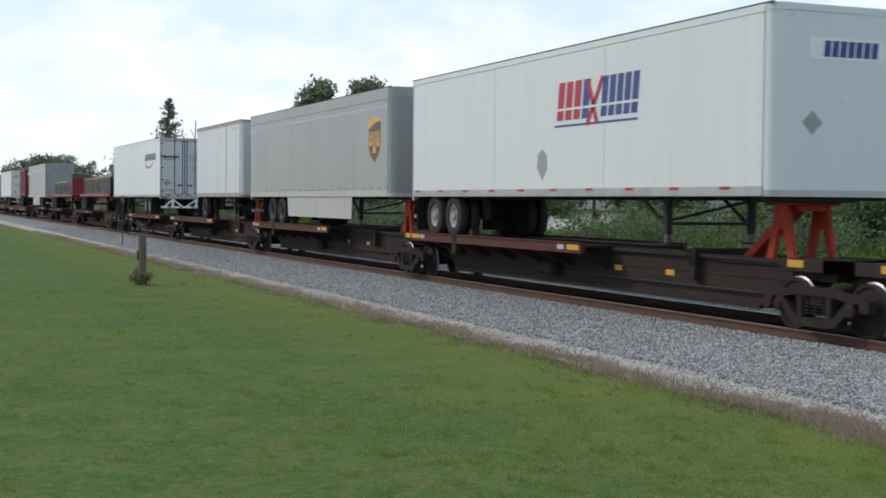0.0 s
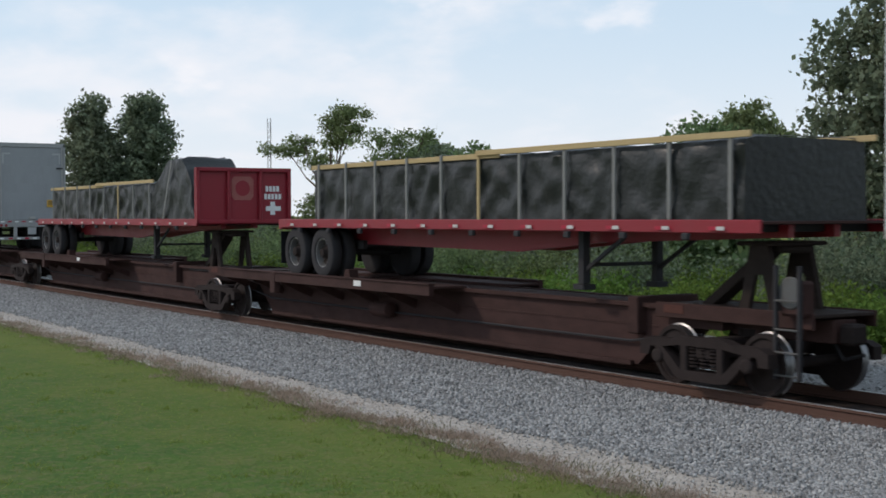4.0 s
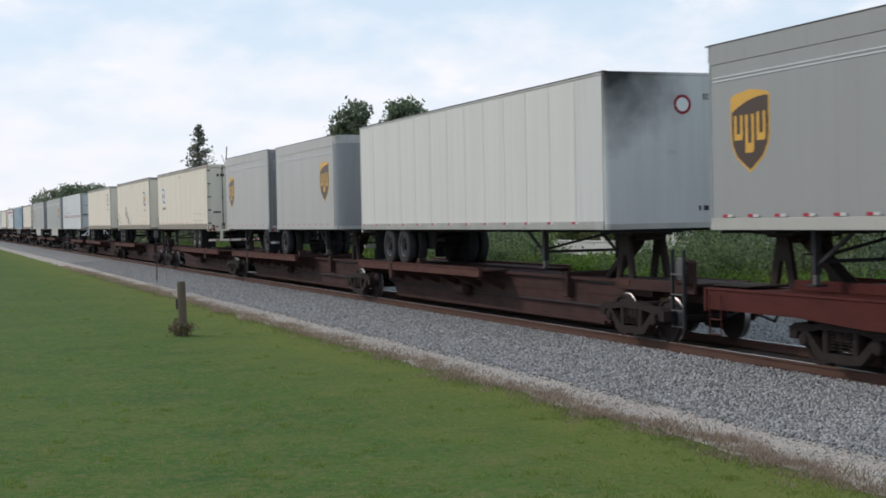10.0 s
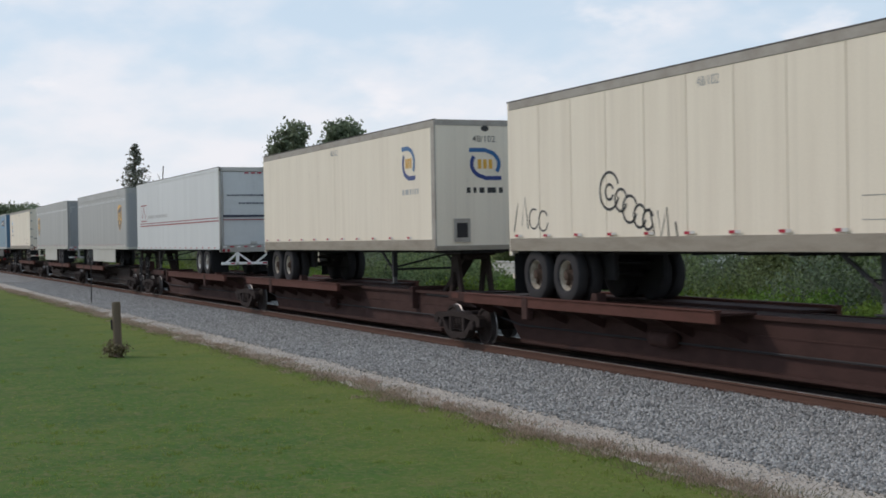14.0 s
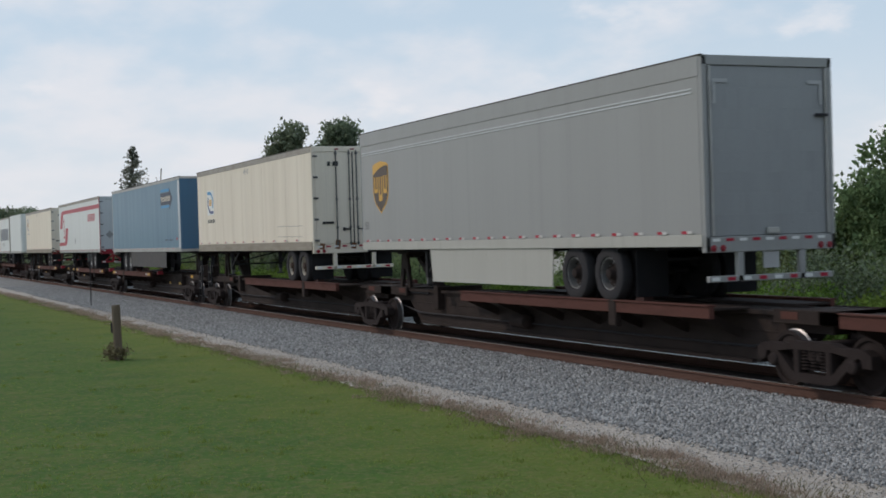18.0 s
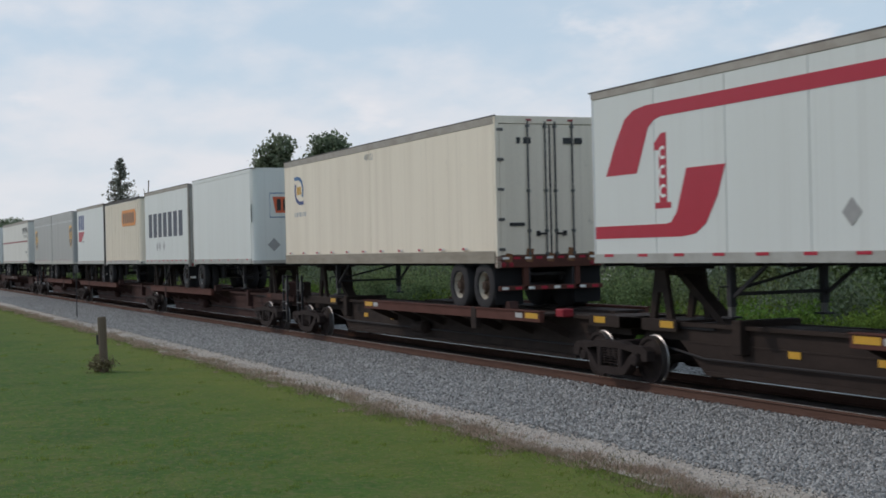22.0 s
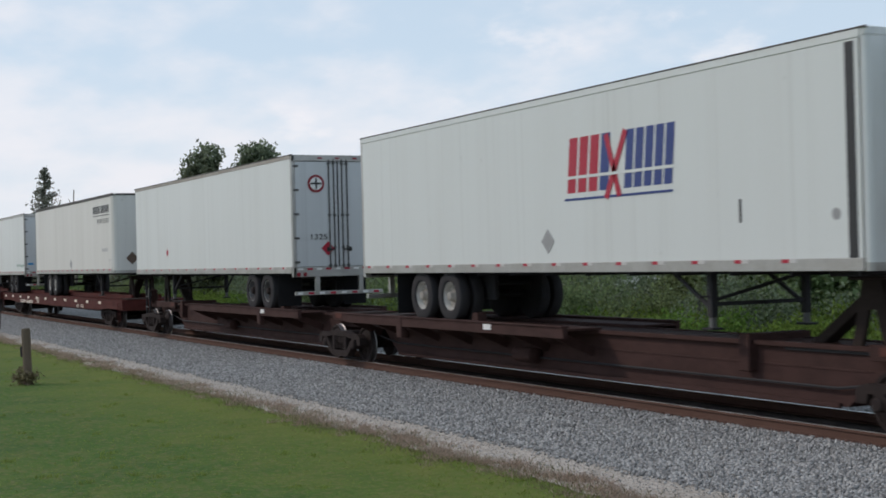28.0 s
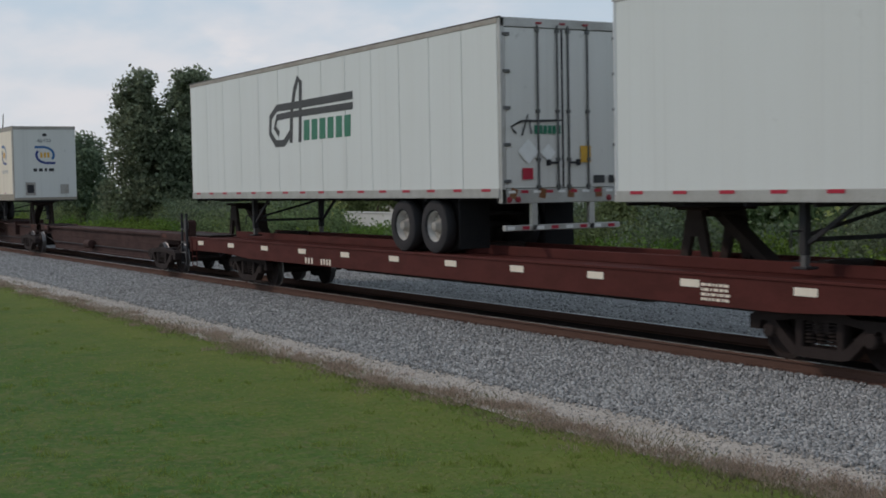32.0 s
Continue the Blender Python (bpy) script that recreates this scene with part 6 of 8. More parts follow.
for i in range(3):
    stroke(t32, e, [(1.28 + i * 0.14, 3.32), (1.33 + i * 0.14, 3.58)], 0.04, WHITEF, "badge_mark", 0.01)
placard(t32, e, 0.72, 1.62, 0.25, BROWNP)
placard(t32, e, 1.45, 2.1, 0.08, REDP)
flat_shape(t32, "socket_box", rect(1.2, 1.28, 0.52, 0.66), RAILING, e, "grey connection box", 0.03)
flat_shape(t32, "socket_panel", rect(1.3, 1.5, 0.32, 0.32), STEEL, e, "", 0.036)
flat_shape(t32, "socket_box", rect(2.15, 1.38, 0.3, 0.52), RAILING, e, "", 0.03)
text_bars(t32, e, 1.05, 2.4, 0.8, 0.13, GREYF, 1)
stroke(t32, SF, rect(15.4, 1.15, 0.45, 0.42), 0.015, STEEL, "patch_edge", 0.006, True)

# refrigerated trailer
red_blue_mark(t30, 8.8, 2.2, 3.2, 1.1)
placard(t30, SF, 8.2, 1.55, 0.22)
flat_shape(t30, "vent_slot", rect(13.45, 1.7, 0.05, 0.34), BLACKF, SF, "", 0.006)
flat_shape(t30, "sticker", disc(15.4, 1.75, 0.08, 14), GREYP, SF, "", 0.006)
part("nose_corner", Geo().box(15.62, 15.78, -HW - 0.012, -HW, 1.1, 3.95, 0.006), BLACKF, t30, "dark nose corner post")

# plain white trailer, and the one with the black and green mark
lettering(t33, "Air Ride Equipped", SF, 13.85, 1.42, 0.15, GREEN, "dark green slanted words on the side", 0.25, 2.2)
lettering(t33, "113706", end_face(16.2), 1.70, 3.57, 0.15, BLACKF, "black unit number on the door", 0, 0.72)
flat_shape(t33, "sticker", rect(0.15, 1.5, 0.3, 0.1), SKYF, end_face(16.2), "", 0.01)
for k, mat in ((0.0, BLACKF),):
    stroke(t34, SF, [(7.0, 2.35), (7.05, 3.0), (7.25, 3.55), (7.45, 3.8), (7.6, 3.7), (7.58, 3.3), (7.5, 2.35)], 0.17, mat, "looped_mark")
    stroke(t34, SF, [(7.0, 2.6), (6.6, 2.36), (6.1, 2.36), (5.75, 2.62), (5.8, 3.0), (6.2, 3.2), (6.9, 3.2), (10.3, 3.24)], 0.17, mat, "looped_mark", 0.007)
    stroke(t34, SF, [(6.3, 2.58), (6.05, 2.75), (6.2, 2.98), (6.9, 3.0), (10.3, 3.02)], 0.15, mat, "looped_mark", 0.008)
word_blocks(t34, SF, 7.72, 2.38, 2.55, 0.46, 6, GREEN, "word_mark", 0.05, 0.25, False)
e = end_face(16.15)
stroke(t34, e, [(0.3, 2.18), (0.2, 2.3), (0.4, 2.4), (1.25, 2.42)], 0.04, BLACKF, "looped_mark", 0.008)
stroke(t34, e, [(0.42, 2.15), (0.55, 2.52), (0.62, 2.18)], 0.04, BLACKF, "looped_mark", 0.009)
word_blocks(t34, e, 0.68, 2.18, 0.58, 0.15, 6, GREEN, "word_mark", 0, 0.2, False)
placard(t34, e, 0.55, 1.87, 0.22, WHITEF)
placard(t34, e, 0.97, 1.85, 0.16, WHITEF)
flat_shape(t34, "sticker", rect(1.66, 1.67, 0.23, 0.3), YELLOW, e, "yellow sticker", 0.01)
flat_shape(t34, "sticker", rect(0.42, 1.38, 0.22, 0.2), RED, e, "", 0.01)
text_bars(t34, e, 1.95, 1.3, 0.45, 0.14, BLACKF, 1)
for i in range(4):
    stroke(t34, e, [(0.2 + i * 0.62, 1.05), (0.26 + i * 0.6, 1.22)], 0.14, STAIN, "rust_stain", 0.009)


# ---- rail cars ----
def side_frame_geo():
    g = Geo()
    w0, w1 = -0.09, 0.09
    top = [(-1.28, 0.46), (-1.28, 0.66), (-1.12, 0.74), (-0.62, 0.74), (-0.42, 0.80), (0.42, 0.80), (0.62, 0.74), (1.12, 0.74), (1.28, 0.66), (1.28, 0.46), (1.10, 0.46), (1.06, 0.60),
           (0.72, 0.62), (0.45, 0.66), (-0.45, 0.66), (-0.72, 0.62), (-1.06, 0.60), (-1.10, 0.46)]
    g.prism(top, w0, w1)
    low = [(-0.98, 0.60), (-0.80, 0.62), (-0.42, 0.28), (0.42, 0.28), (0.80, 0.62), (0.98, 0.60), (0.52, 0.16), (0.36, 0.13), (-0.36, 0.13), (-0.52, 0.16)]
    g.prism(low[::-1], w0, w1)
    for x in (-0.36, 0.36):
        g.box(x - 0.07, x + 0.07, w0, w1, 0.2, 0.7, 0.02)
    for x in (-0.89, 0.89):
        g.lathe((x, -0.13, 0.46), "y", [(0, 0.08), (0.02, 0.11), (0.2, 0.11)], 14)
    g.v = [(x, y, z * 0.91) for x, y, z in g.v]
    return g


def wheelset_geo():
    g = Geo()
    for y in (-0.72, 0.72):
        k = 1 if y > 0 else -1
        rings = [(-0.09, 0.14), (-0.06, 0.18), (-0.035, 0.34), (-0.065, 0.36), (-0.065, 0.42), (0.045, 0.42), (0.06, 0.445), (0.075, 0.44), (0.06, 0.33), (0.09, 0.15)]
        rings = [(-a * k, r) for a, r in rings]
        if k > 0:
            rings = rings[::-1]
        g.lathe((0, y, 0), "y", rings, 32)
    g.lathe((0, -1.0, 0), "y", [(0, 0.075), (2.0, 0.075)], 12)
    return g


def spring_geo():
    g = Geo()
    for x in (-0.2, 0, 0.2):
        for k in range(6):
            g.lathe((x, 0, 0.30 + k * 0.05), "z", [(0, 0.06), (0.012, 0.085), (0.026, 0.085), (0.036, 0.06)], 10)
    return g


WHEELS = []


def truck(car, x):
    """A two-axle railway truck under a car, at x of the car."""
    tk = part("truck", lambda: Geo().box(-0.16, 0.16, -1.05, 1.05, 0.42, 0.72, 0.03).lathe((0, 0, 0.72), "z", [(0, 0.28), (0.1, 0.28)], 20), CAST, car, "two-axle cast steel truck", at=pose(x, 0, 0), key="bolster")
    for y, r in ((-1.0, 0), (1.0, 180)):
        part("side_frame", side_frame_geo, CAST, tk, at=pose(0, y, 0, 0, 0, r), key="side_frame")
        tagged(part("spring_nest", spring_geo, CAST, tk, at=pose(0, y, 0, 0, 0, r), key="spring", smooth=True), kind="stuff")
    for dx in (-0.89, 0.89):
        ws = part("wheelset", wheelset_geo, CAST, tk, "steel wheels with bright treads on one axle", at=pose(dx, 0, 0.42), key="wheelset", smooth=True)
        if len(ws.data.materials) == 1:
            ws.data.materials.append(TREAD)
            for q in ws.data.polygons:
                if all(math.hypot(ws.data.vertices[i].co.x, ws.data.vertices[i].co.z) > 0.41 for i in q.vertices):
                    q.material_index = 1
        WHEELS.append((ws, dx))
    part("brake_beam", lambda: Geo().bar((-0.36, -0.85, 0.33), (-0.36, 0.85, 0.33), 0.07, 0.09).bar((0.36, -0.85, 0.33), (0.36, 0.85, 0.33), 0.07, 0.09), CAST, tk, key="brake_beam")
    return tk


def coupler(car, x, way, z=0.86):
    g = Geo().box(x, x + way * 0.75, -0.09, 0.09, z - 0.1, z + 0.08, 0.02)
    g.box(x + way * 0.72, x + way * 0.95, -0.16, 0.16, z - 0.15, z + 0.13, 0.04)
    cp = part("coupler", g, CAST, car)
    part("air_hose", Geo().tube([(x + way * 0.1, 0.3, z - 0.05), (x + way * 0.4, 0.3, z - 0.4), (x + way * 0.8, 0.25, z - 0.3)], 0.025, 8), RUBBER, cp, smooth=True)


def hitch(car, x, s, mat):
    """The stand that holds a trailer's kingpin: two legs, a head plate, a slanting strut. s: the way the trailer's nose points."""
    zt = DECK_Z - RAIL_Z + 0.92
    h = part("hitch", Geo().box(x - 0.4, x + 0.4, -0.5, 0.5, zt - 0.06, zt + 0.0, 0.03).box(x - 0.3, x + 0.3, -0.3, 0.3, zt - 0.16, zt - 0.05, 0.03), mat, car, "steel trailer hitch stand")
    side = [(x - 0.40, 1.0), (x - 0.24, 1.0), (x - 0.07, zt - 0.46), (x + 0.07, zt - 0.46), (x + 0.24, 1.0), (x + 0.40, 1.0), (x + 0.17, zt - 0.05), (x - 0.17, zt - 0.05)]
    for y in (-0.44, 0.36):
        part("hitch_side", Geo().prism(side, y, y + 0.08), mat, h, "splayed steel leg plate of the hitch")
    part("hitch_strut", Geo().bar((x - s * 1.5, 0, 1.02), (x - s * 0.15, 0, zt - 0.12), 0.26, 0.14), mat, h, "slanting strut of the hitch")
    part("hitch_base", Geo().box(x - s * 1.7, x + s * 0.35, -0.5, 0.5, 0.98, 1.05, 0.01), STEEL, h)


def tags(car, xs, z, mat, w=0.28, h=0.1, y=-0.47):
    for x in xs:
        part("reflective_tag", lambda: Geo().box(0, w, -0.006, 0, 0, h, 0.002), mat, car, at=pose(x, y, z), key=("tag", mat.name, w, h))


CARS = []
DZ = DECK_Z - RAIL_Z      # deck height over the rail


def spine_unit(Ua, Ub, paint, beam, hit, tag, first=False, last=False, label="dark brown skeleton flat car unit on cast trucks"):
    """One unit of an articulated skeleton car between two trucks; x = 0 at its trailing truck."""
    n = Ua - Ub
    car = thing("skeleton_car", label, "rail car", "rail cars of the train")
    CARS.append((car, Ub))
    lo, mid = 0.14 if hit is RUST else 0.24, DZ - 0.06
    out = [(0.25, 0.78), (1.35, 0.78), (2.1, lo), (n - 2.1, lo), (n - 1.35, 0.78), (n - 0.25, 0.78), (n - 0.25, mid), (0.25, mid)]
    part("centre_sill", Geo().prism(out, -0.45, 0.45), paint, car, "deep riveted centre sill")
    for y in (-0.45, 0.45):
        k = 1 if y > 0 else -1
        part("sill_flange", Geo().box(1.5, n - 1.5, y, y + k * 0.09, mid - 0.05, mid + 0.02, 0.004), paint, car)
        part("sill_flange", Geo().box(2.2, n - 2.2, y, y + k * 0.07, lo - 0.02, lo + 0.05, 0.004), paint, car)
        part("sill_seam", Geo().box(1.6, n - 1.6, y, y + k * 0.012, mid - 0.34, mid - 0.31, 0.002), paint, car)
    mine = [m for m in META if Ub - 0.5 < m[3] < Ua + 0.5]
    # wheel platforms
    # one long wheel platform to a unit, at the end where the trailers' wheels stand
    if mine:
        cs = [m[3] - Ub for m in mine]
        c = sum(cs) / len(cs)
        high = c > n * 0.56 or (last and c > n * 0.35)
        a, b = (n - 12.1, n - 2.3) if high else (0.85, 10.65)
        a, b = max(min(a, min(cs) - 1.6), 0.6), min(max(b, max(cs) + 1.6), n - 0.6)
        split = b - 3.05 if high else a + 3.05
        for y in (-1.27, 1.17):
            for p, q in ((a, split - 0.09), (split + 0.09, b)):
                g = Geo().box(p, q, y, y + 0.1, DZ - 0.17, DZ + 0.05, 0.008)
                g.box(p, q, y - 0.03, y + 0.13, DZ + 0.03, DZ + 0.055, 0.004)
                part("side_beam", g, beam, car, "rust-orange side beam of the wheel platform")
            part("beam_joint", Geo().box(split - 0.13, split + 0.13, y - 0.02, y + 0.12, DZ - 0.42, DZ + 0.06, 0.02), paint, car)
        for y0, y1 in ((-1.17, -0.45), (0.45, 1.17)):
            part("wheel_platform", Geo().box(a, b, y0, y1, DZ - 0.04, DZ - 0.002, 0.004), paint, car)
        for i in range(7):
            x = a + 0.3 + i * (b - a - 0.6) / 6
            for k in (-1, 1):
                part("cross_bearer", lambda: Geo().bar((0, k * 0.45, DZ - 0.45), (0, k * 1.18, DZ - 0.12), 0.03, 0.16, (0, 0, 1)), paint, car, at=pose(x, 0, 0), key=("bearer", k, paint.name))
        tags(car, (a + 0.08, b - 0.62) if tag is YELLOW else (b - 2.9,) if beam is RUST else (), DZ - 0.10, tag, 0.54 if tag is YELLOW else 0.3, 0.11, -1.272)
        if tag is YELLOW:
            tags(car, (a + 0.68, b - 1.05), DZ - 0.10, GREYF, 0.3, 0.1, -1.272)
        if tag is YELLOW and hit is RUSTD:
            part("brake_box", Geo().box(b + 0.15, b + 0.45, -1.0, -0.75, DZ - 0.06, DZ + 0.1, 0.02), REDP, car, "small bright red box on the platform")
        for x in cs:
            for y in (-1.1,):
                part("wheel_chock", lambda: Geo().prism([(-0.16, 0), (0.16, 0), (0.1, 0.2), (-0.06, 0.2)], 0, 0.2), RUST, car, "worn steel wheel chock on the platform", at=pose(x + 1.5, y, DZ), key="chock")
    for tr, U, L, wx, kx, ax in META:
        if Ub - 0.5 < kx < Ua + 0.5:
            s = 1 if kx > wx else -1
            hitch(car, kx - Ub, s, hit if hit is HITCHRED else RUSTD)
            part("end_bracket", Geo().box(kx - Ub - s * 2.6, kx - Ub - s * 2.35, -0.62, 0.62, 0.62, DZ + 0.05, 0.02), paint, car)
            if tag is YELLOW:
                tags(car, (kx - Ub - s * 3.6, kx - Ub - s * 5.6), DZ - 0.5, tag, 0.3, 0.11, -0.462)
    # end decks over the trucks
    for x0, x1 in ((-0.4 if not last else -1.6, 1.5), (n - 1.5, n + 0.4 if not first else n + 1.6)):
        part("end_platform", Geo().box(x0, x1, -0.56, 0.56, DZ - 0.07, DZ - 0.02, 0.01), RUSTD, car)
        for k in (-1, 1):
            part("end_sill", Geo().box(x0, x1, k * 0.56, k * 0.62, DZ - 0.22, DZ + 0.0, 0.01), paint, car)
    part("air_tank", Geo().lathe((n * 0.42, -0.62, 0.55), "x", [(0, 0.05), (0.05, 0.15), (0.7, 0.15), (0.75, 0.05)], 14), paint, car, smooth=True)
    for x in (1.0, n - 1.3):
        tags(car, (x,), DZ - 0.15, tag if tag is YELLOW else BEAM, 0.42, 0.12, -0.624)
    truck(car, 0.0)
    if first:
        truck(car, n)
        coupler(car, n + 0.9, 1)
        end_ladder(car, n + 1.35, paint)
        part("draft_sill", Geo().box(n - 0.3, n + 1.6, -0.22, 0.22, 0.72, DZ - 0.1, 0.02), paint, car)
    if last:
        coupler(car, -0.9, -1)
        end_ladder(car, -1.35, paint)
        part("draft_sill", Geo().box(-1.6, 0.3, -0.22, 0.22, 0.72, DZ - 0.1, 0.02), paint, car)
    part("brake_pipe", Geo().tube([(0.6, -0.5, 0.7), (2.2, -0.52, 0.5), (n - 2.2, -0.52, 0.5), (n - 0.6, -0.5, 0.7)], 0.022, 6), STEEL, car, smooth=True)
    return car


def end_ladder(car, x, paint):
    """The ladder and hand brake at a coupler end: two stiles, four rungs, a housing with its wheel."""
    stile = None
    for dx in (-0.21, 0.21):
        stile = part("ladder_stile", Geo().box(x + dx - 0.03, x + dx + 0.03, -0.84, -0.78, 0.26, DZ + 0.62, 0.008), STEEL, car)
    for z in (0.32, 0.62, 0.92, 1.3):
        part("rung", lambda: Geo().tube([(-0.2, 0, 0), (0.2, 0, 0)], 0.016, 6), RIMG, stile, at=pose(x, -0.84, z), key="end_rung")
    box = part("brake_housing", Geo().box(x - 0.2, x + 0.2, -0.76, -0.5, DZ - 0.05, DZ + 0.42, 0.04), paint, car, "hand brake housing at the car's end")
    part("brake_wheel", Geo().lathe((x, -0.78, DZ + 0.26), "y", [(0, 0.2), (0.02, 0.22), (0.04, 0.2), (0.03, 0.05)], 16), RIMG, box, smooth=True)


def flat_car(Ua, Ub, end_a, end_b, patches, mark, print_at):
    """A long flush-deck flat car; x = 0 at its trailing truck, trucks at 0 and Ua - Ub; it reaches from end_b to end_a."""
    n, e0, e1 = Ua - Ub, end_b - Ub, end_a - Ub
    car = thing("flat_car", "long rust-red flat car with a steel deck", "rail car", "rail cars of the train")
    CARS.append((car, Ub))
    for k in (-1, 1):
        y = k * 1.33
        out = [(e0, DZ - 0.36), (e0 + 2.6, DZ - 0.36), (e0 + 4.2, DZ - 0.44), (e1 - 4.2, DZ - 0.44), (e1 - 2.6, DZ - 0.36), (e1, DZ - 0.36), (e1, DZ - 0.02), (e0, DZ - 0.02)]
        part("side_sill", Geo().prism(out, min(y, y - k * 0.05), max(y, y - k * 0.05)), FLATRED, car, "rust-red side sill")
        part("sill_lip", Geo().box(e0, e1, y - 0.06 if k > 0 else y - 0.02, y + 0.02 if k > 0 else y + 0.06, DZ - 0.03, DZ + 0.012, 0.006), FLATRED, car)
        part("guide_rail", Geo().box(e0 + 1.5, e1 - 1.5, k * 0.52, k * 0.6, DZ, DZ + 0.17, 0.01), FLATRED, car, "low red guide rail on the deck")
    m = 22
    for i in range(m):
        w = (e1 - e0 - 0.1) / m
        part("deck_plate", lambda: Geo().box(0, w - 0.01, -1.27, 1.27, DZ - 0.04, DZ - 0.001, 0.004), FLATRED, car, at=pose(e0 + 0.05 + i * w, 0, 0), key=("deck", round(w, 3)))
    part("centre_sill", Geo().prism([(e0 + 0.3, 0.68), (n * 0.16, 0.68), (n * 0.22, 0.52), (n * 0.78, 0.52), (n * 0.84, 0.68), (e1 - 0.3, 0.68), (e1 - 0.3, DZ - 0.05), (e0 + 0.3, DZ - 0.05)], -0.35, 0.35), RUSTD, car)
    for i in range(12):
        x = e0 + 1 + i * (e1 - e0 - 2) / 11
        part("cross_bearer", lambda: Geo().box(-0.05, 0.05, -1.27, 1.27, DZ - 0.28, DZ - 0.05, 0.01), RUSTD, car, at=pose(x, 0, 0), key="flatbearer")
    for x in (e0, e1):
        k = 1 if x == e1 else -1
        part("end_sill", Geo().box(x, x + k * 0.08, -1.36, 1.36, DZ - 0.4, DZ + 0.01, 0.01), FLATRED, car)
        part("bridge_plate", Geo().box(x - k * 1.0, x + k * 0.1, -1.15, -0.35, DZ + 0.03, DZ + 0.06, 0.008), RUSTD, car)
        part("draft_gear", Geo().box(x - k * 0.6, x + k * 0.1, -0.25, 0.25, 0.66, DZ - 0.2, 0.02), RUSTD, car)
        coupler(car, x, k)
        lad = part("ladder_stile", Geo().tube([(x - k * 0.15, -1.38, DZ - 0.1), (x - k * 0.15, -1.38, 0.35)], 0.012, 6), FLATRED, car)
        part("ladder_stile", Geo().tube([(x - k * 0.5, -1.38, DZ - 0.1), (x - k * 0.5, -1.38, 0.35)], 0.012, 6), FLATRED, car)
        for z in (0.36, 0.62):
            part("rung", Geo().tube([(x - k * 0.15, -1.38, z), (x - k * 0.5, -1.38, z)], 0.012, 6), FLATRED, lad)
    for tr, U, L, wx, kx, ax in META:
        if end_b < kx < end_a:
            hitch(car, kx - Ub, 1 if kx > wx else -1, RUSTD)
    for x in (e0 + 3.2, n * 0.5, e1 - 5.0):
        part("folded_hitch", Geo().box(x - 0.7, x + 0.7, -0.4, 0.4, DZ, DZ + 0.12, 0.02).box(x + 0.5, x + 0.75, -0.45, 0.45, DZ, DZ + 0.2, 0.03), RUSTD, car)
    for k in range(patches):
        x = e1 - 3.98 - k * 2.27
        part("white_patch", lambda: Geo().box(0, 0.42, -0.005, 0, 0, 0.11, 0.001), CREAM, car, at=pose(x, -1.335, DZ - 0.2), key="patch")
    face = lambda u, v, d: (u, -1.332 - d, v)
    word_blocks(car, face, mark - Ub, DZ - 0.41, 0.5, 0.13, 3, CREAM, "word_mark", 0, 0.45)
    word_blocks(car, face, mark - Ub + 0.85, DZ - 0.41, 0.6, 0.13, 4, CREAM, "word_mark", 0, 0.45)
    name_at = {-150.2: -164.3, -559.75: -573.5}.get(mark)
    if name_at:
        for uu, w, k in ((0.0, 1.4, 7), (1.6, 0.75, 4), (2.5, 1.0, 5)):
            word_blocks(car, face, name_at - Ub + uu, DZ - 0.43, w, 0.15, k, CREAM, "word_mark", 0, 0.42)
    text_bars(car, face, print_at - Ub, DZ - 0.17, 0.6, 0.04, CREAM, 4)
    truck(car, 0.0)
    truck(car, n)
    part("brake_pipe", Geo().tube([(0.9, -0.8, 0.7), (n - 0.9, -0.8, 0.62)], 0.025, 6), STEEL, car, smooth=True)
    return car


SETS = [((5.9, -11.9, -29.9, -47.4, -64.4, -80.6), RUSTD, BEAM, HITCHRED, YELLOW), ((-85.7, -103.3, -121.9, -139.3), RUST, RUST, RUST, WHITEF), ((-201.4, -219.4, -238.4, -255.7), RUST, BEAM, RUST, WHITEF),
        ((-260.0, -278.4, -297.0, -314.6), RUST, BEAM, RUST, WHITEF), ((-319.0, -336.9, -355.4, -373.1), RUSTD, BEAM, RUSTD, WHITEF), ((-377.4, -394.8, -413.6, -431.2), RUSTD, BEAM, RUSTD, YELLOW),
        ((-435.4, -453.3, -472.4, -490.0), RUST, BEAM, RUSTD, WHITEF), ((-494.5, -512.0, -530.8, -548.4), RUST, RUST, RUSTD, WHITEF), ((-611.3, -628.8, -646.6, -664.4), RUST, RUST, RUSTD, WHITEF)]
for spots, paint, beam, hit, tag in SETS:
    k = len(spots) - 1
    for i in range(k):
        spine_unit(spots[i], spots[i + 1], paint, beam, hit, tag, i == 0, i == k - 1)
flat_car(-145.6, -166.4, -142.6, -169.8, 0, -150.2, -146.6)
flat_car(-175.0, -194.9, -171.0, -198.2, 0, -193.3, -177.1)
flat_car(-555.0, -575.5, -551.6, -578.9, 11, -559.75, -569.0)
flat_car(-584.4, -604.3, -580.6, -607.8, 11, -600.1, -586.4)


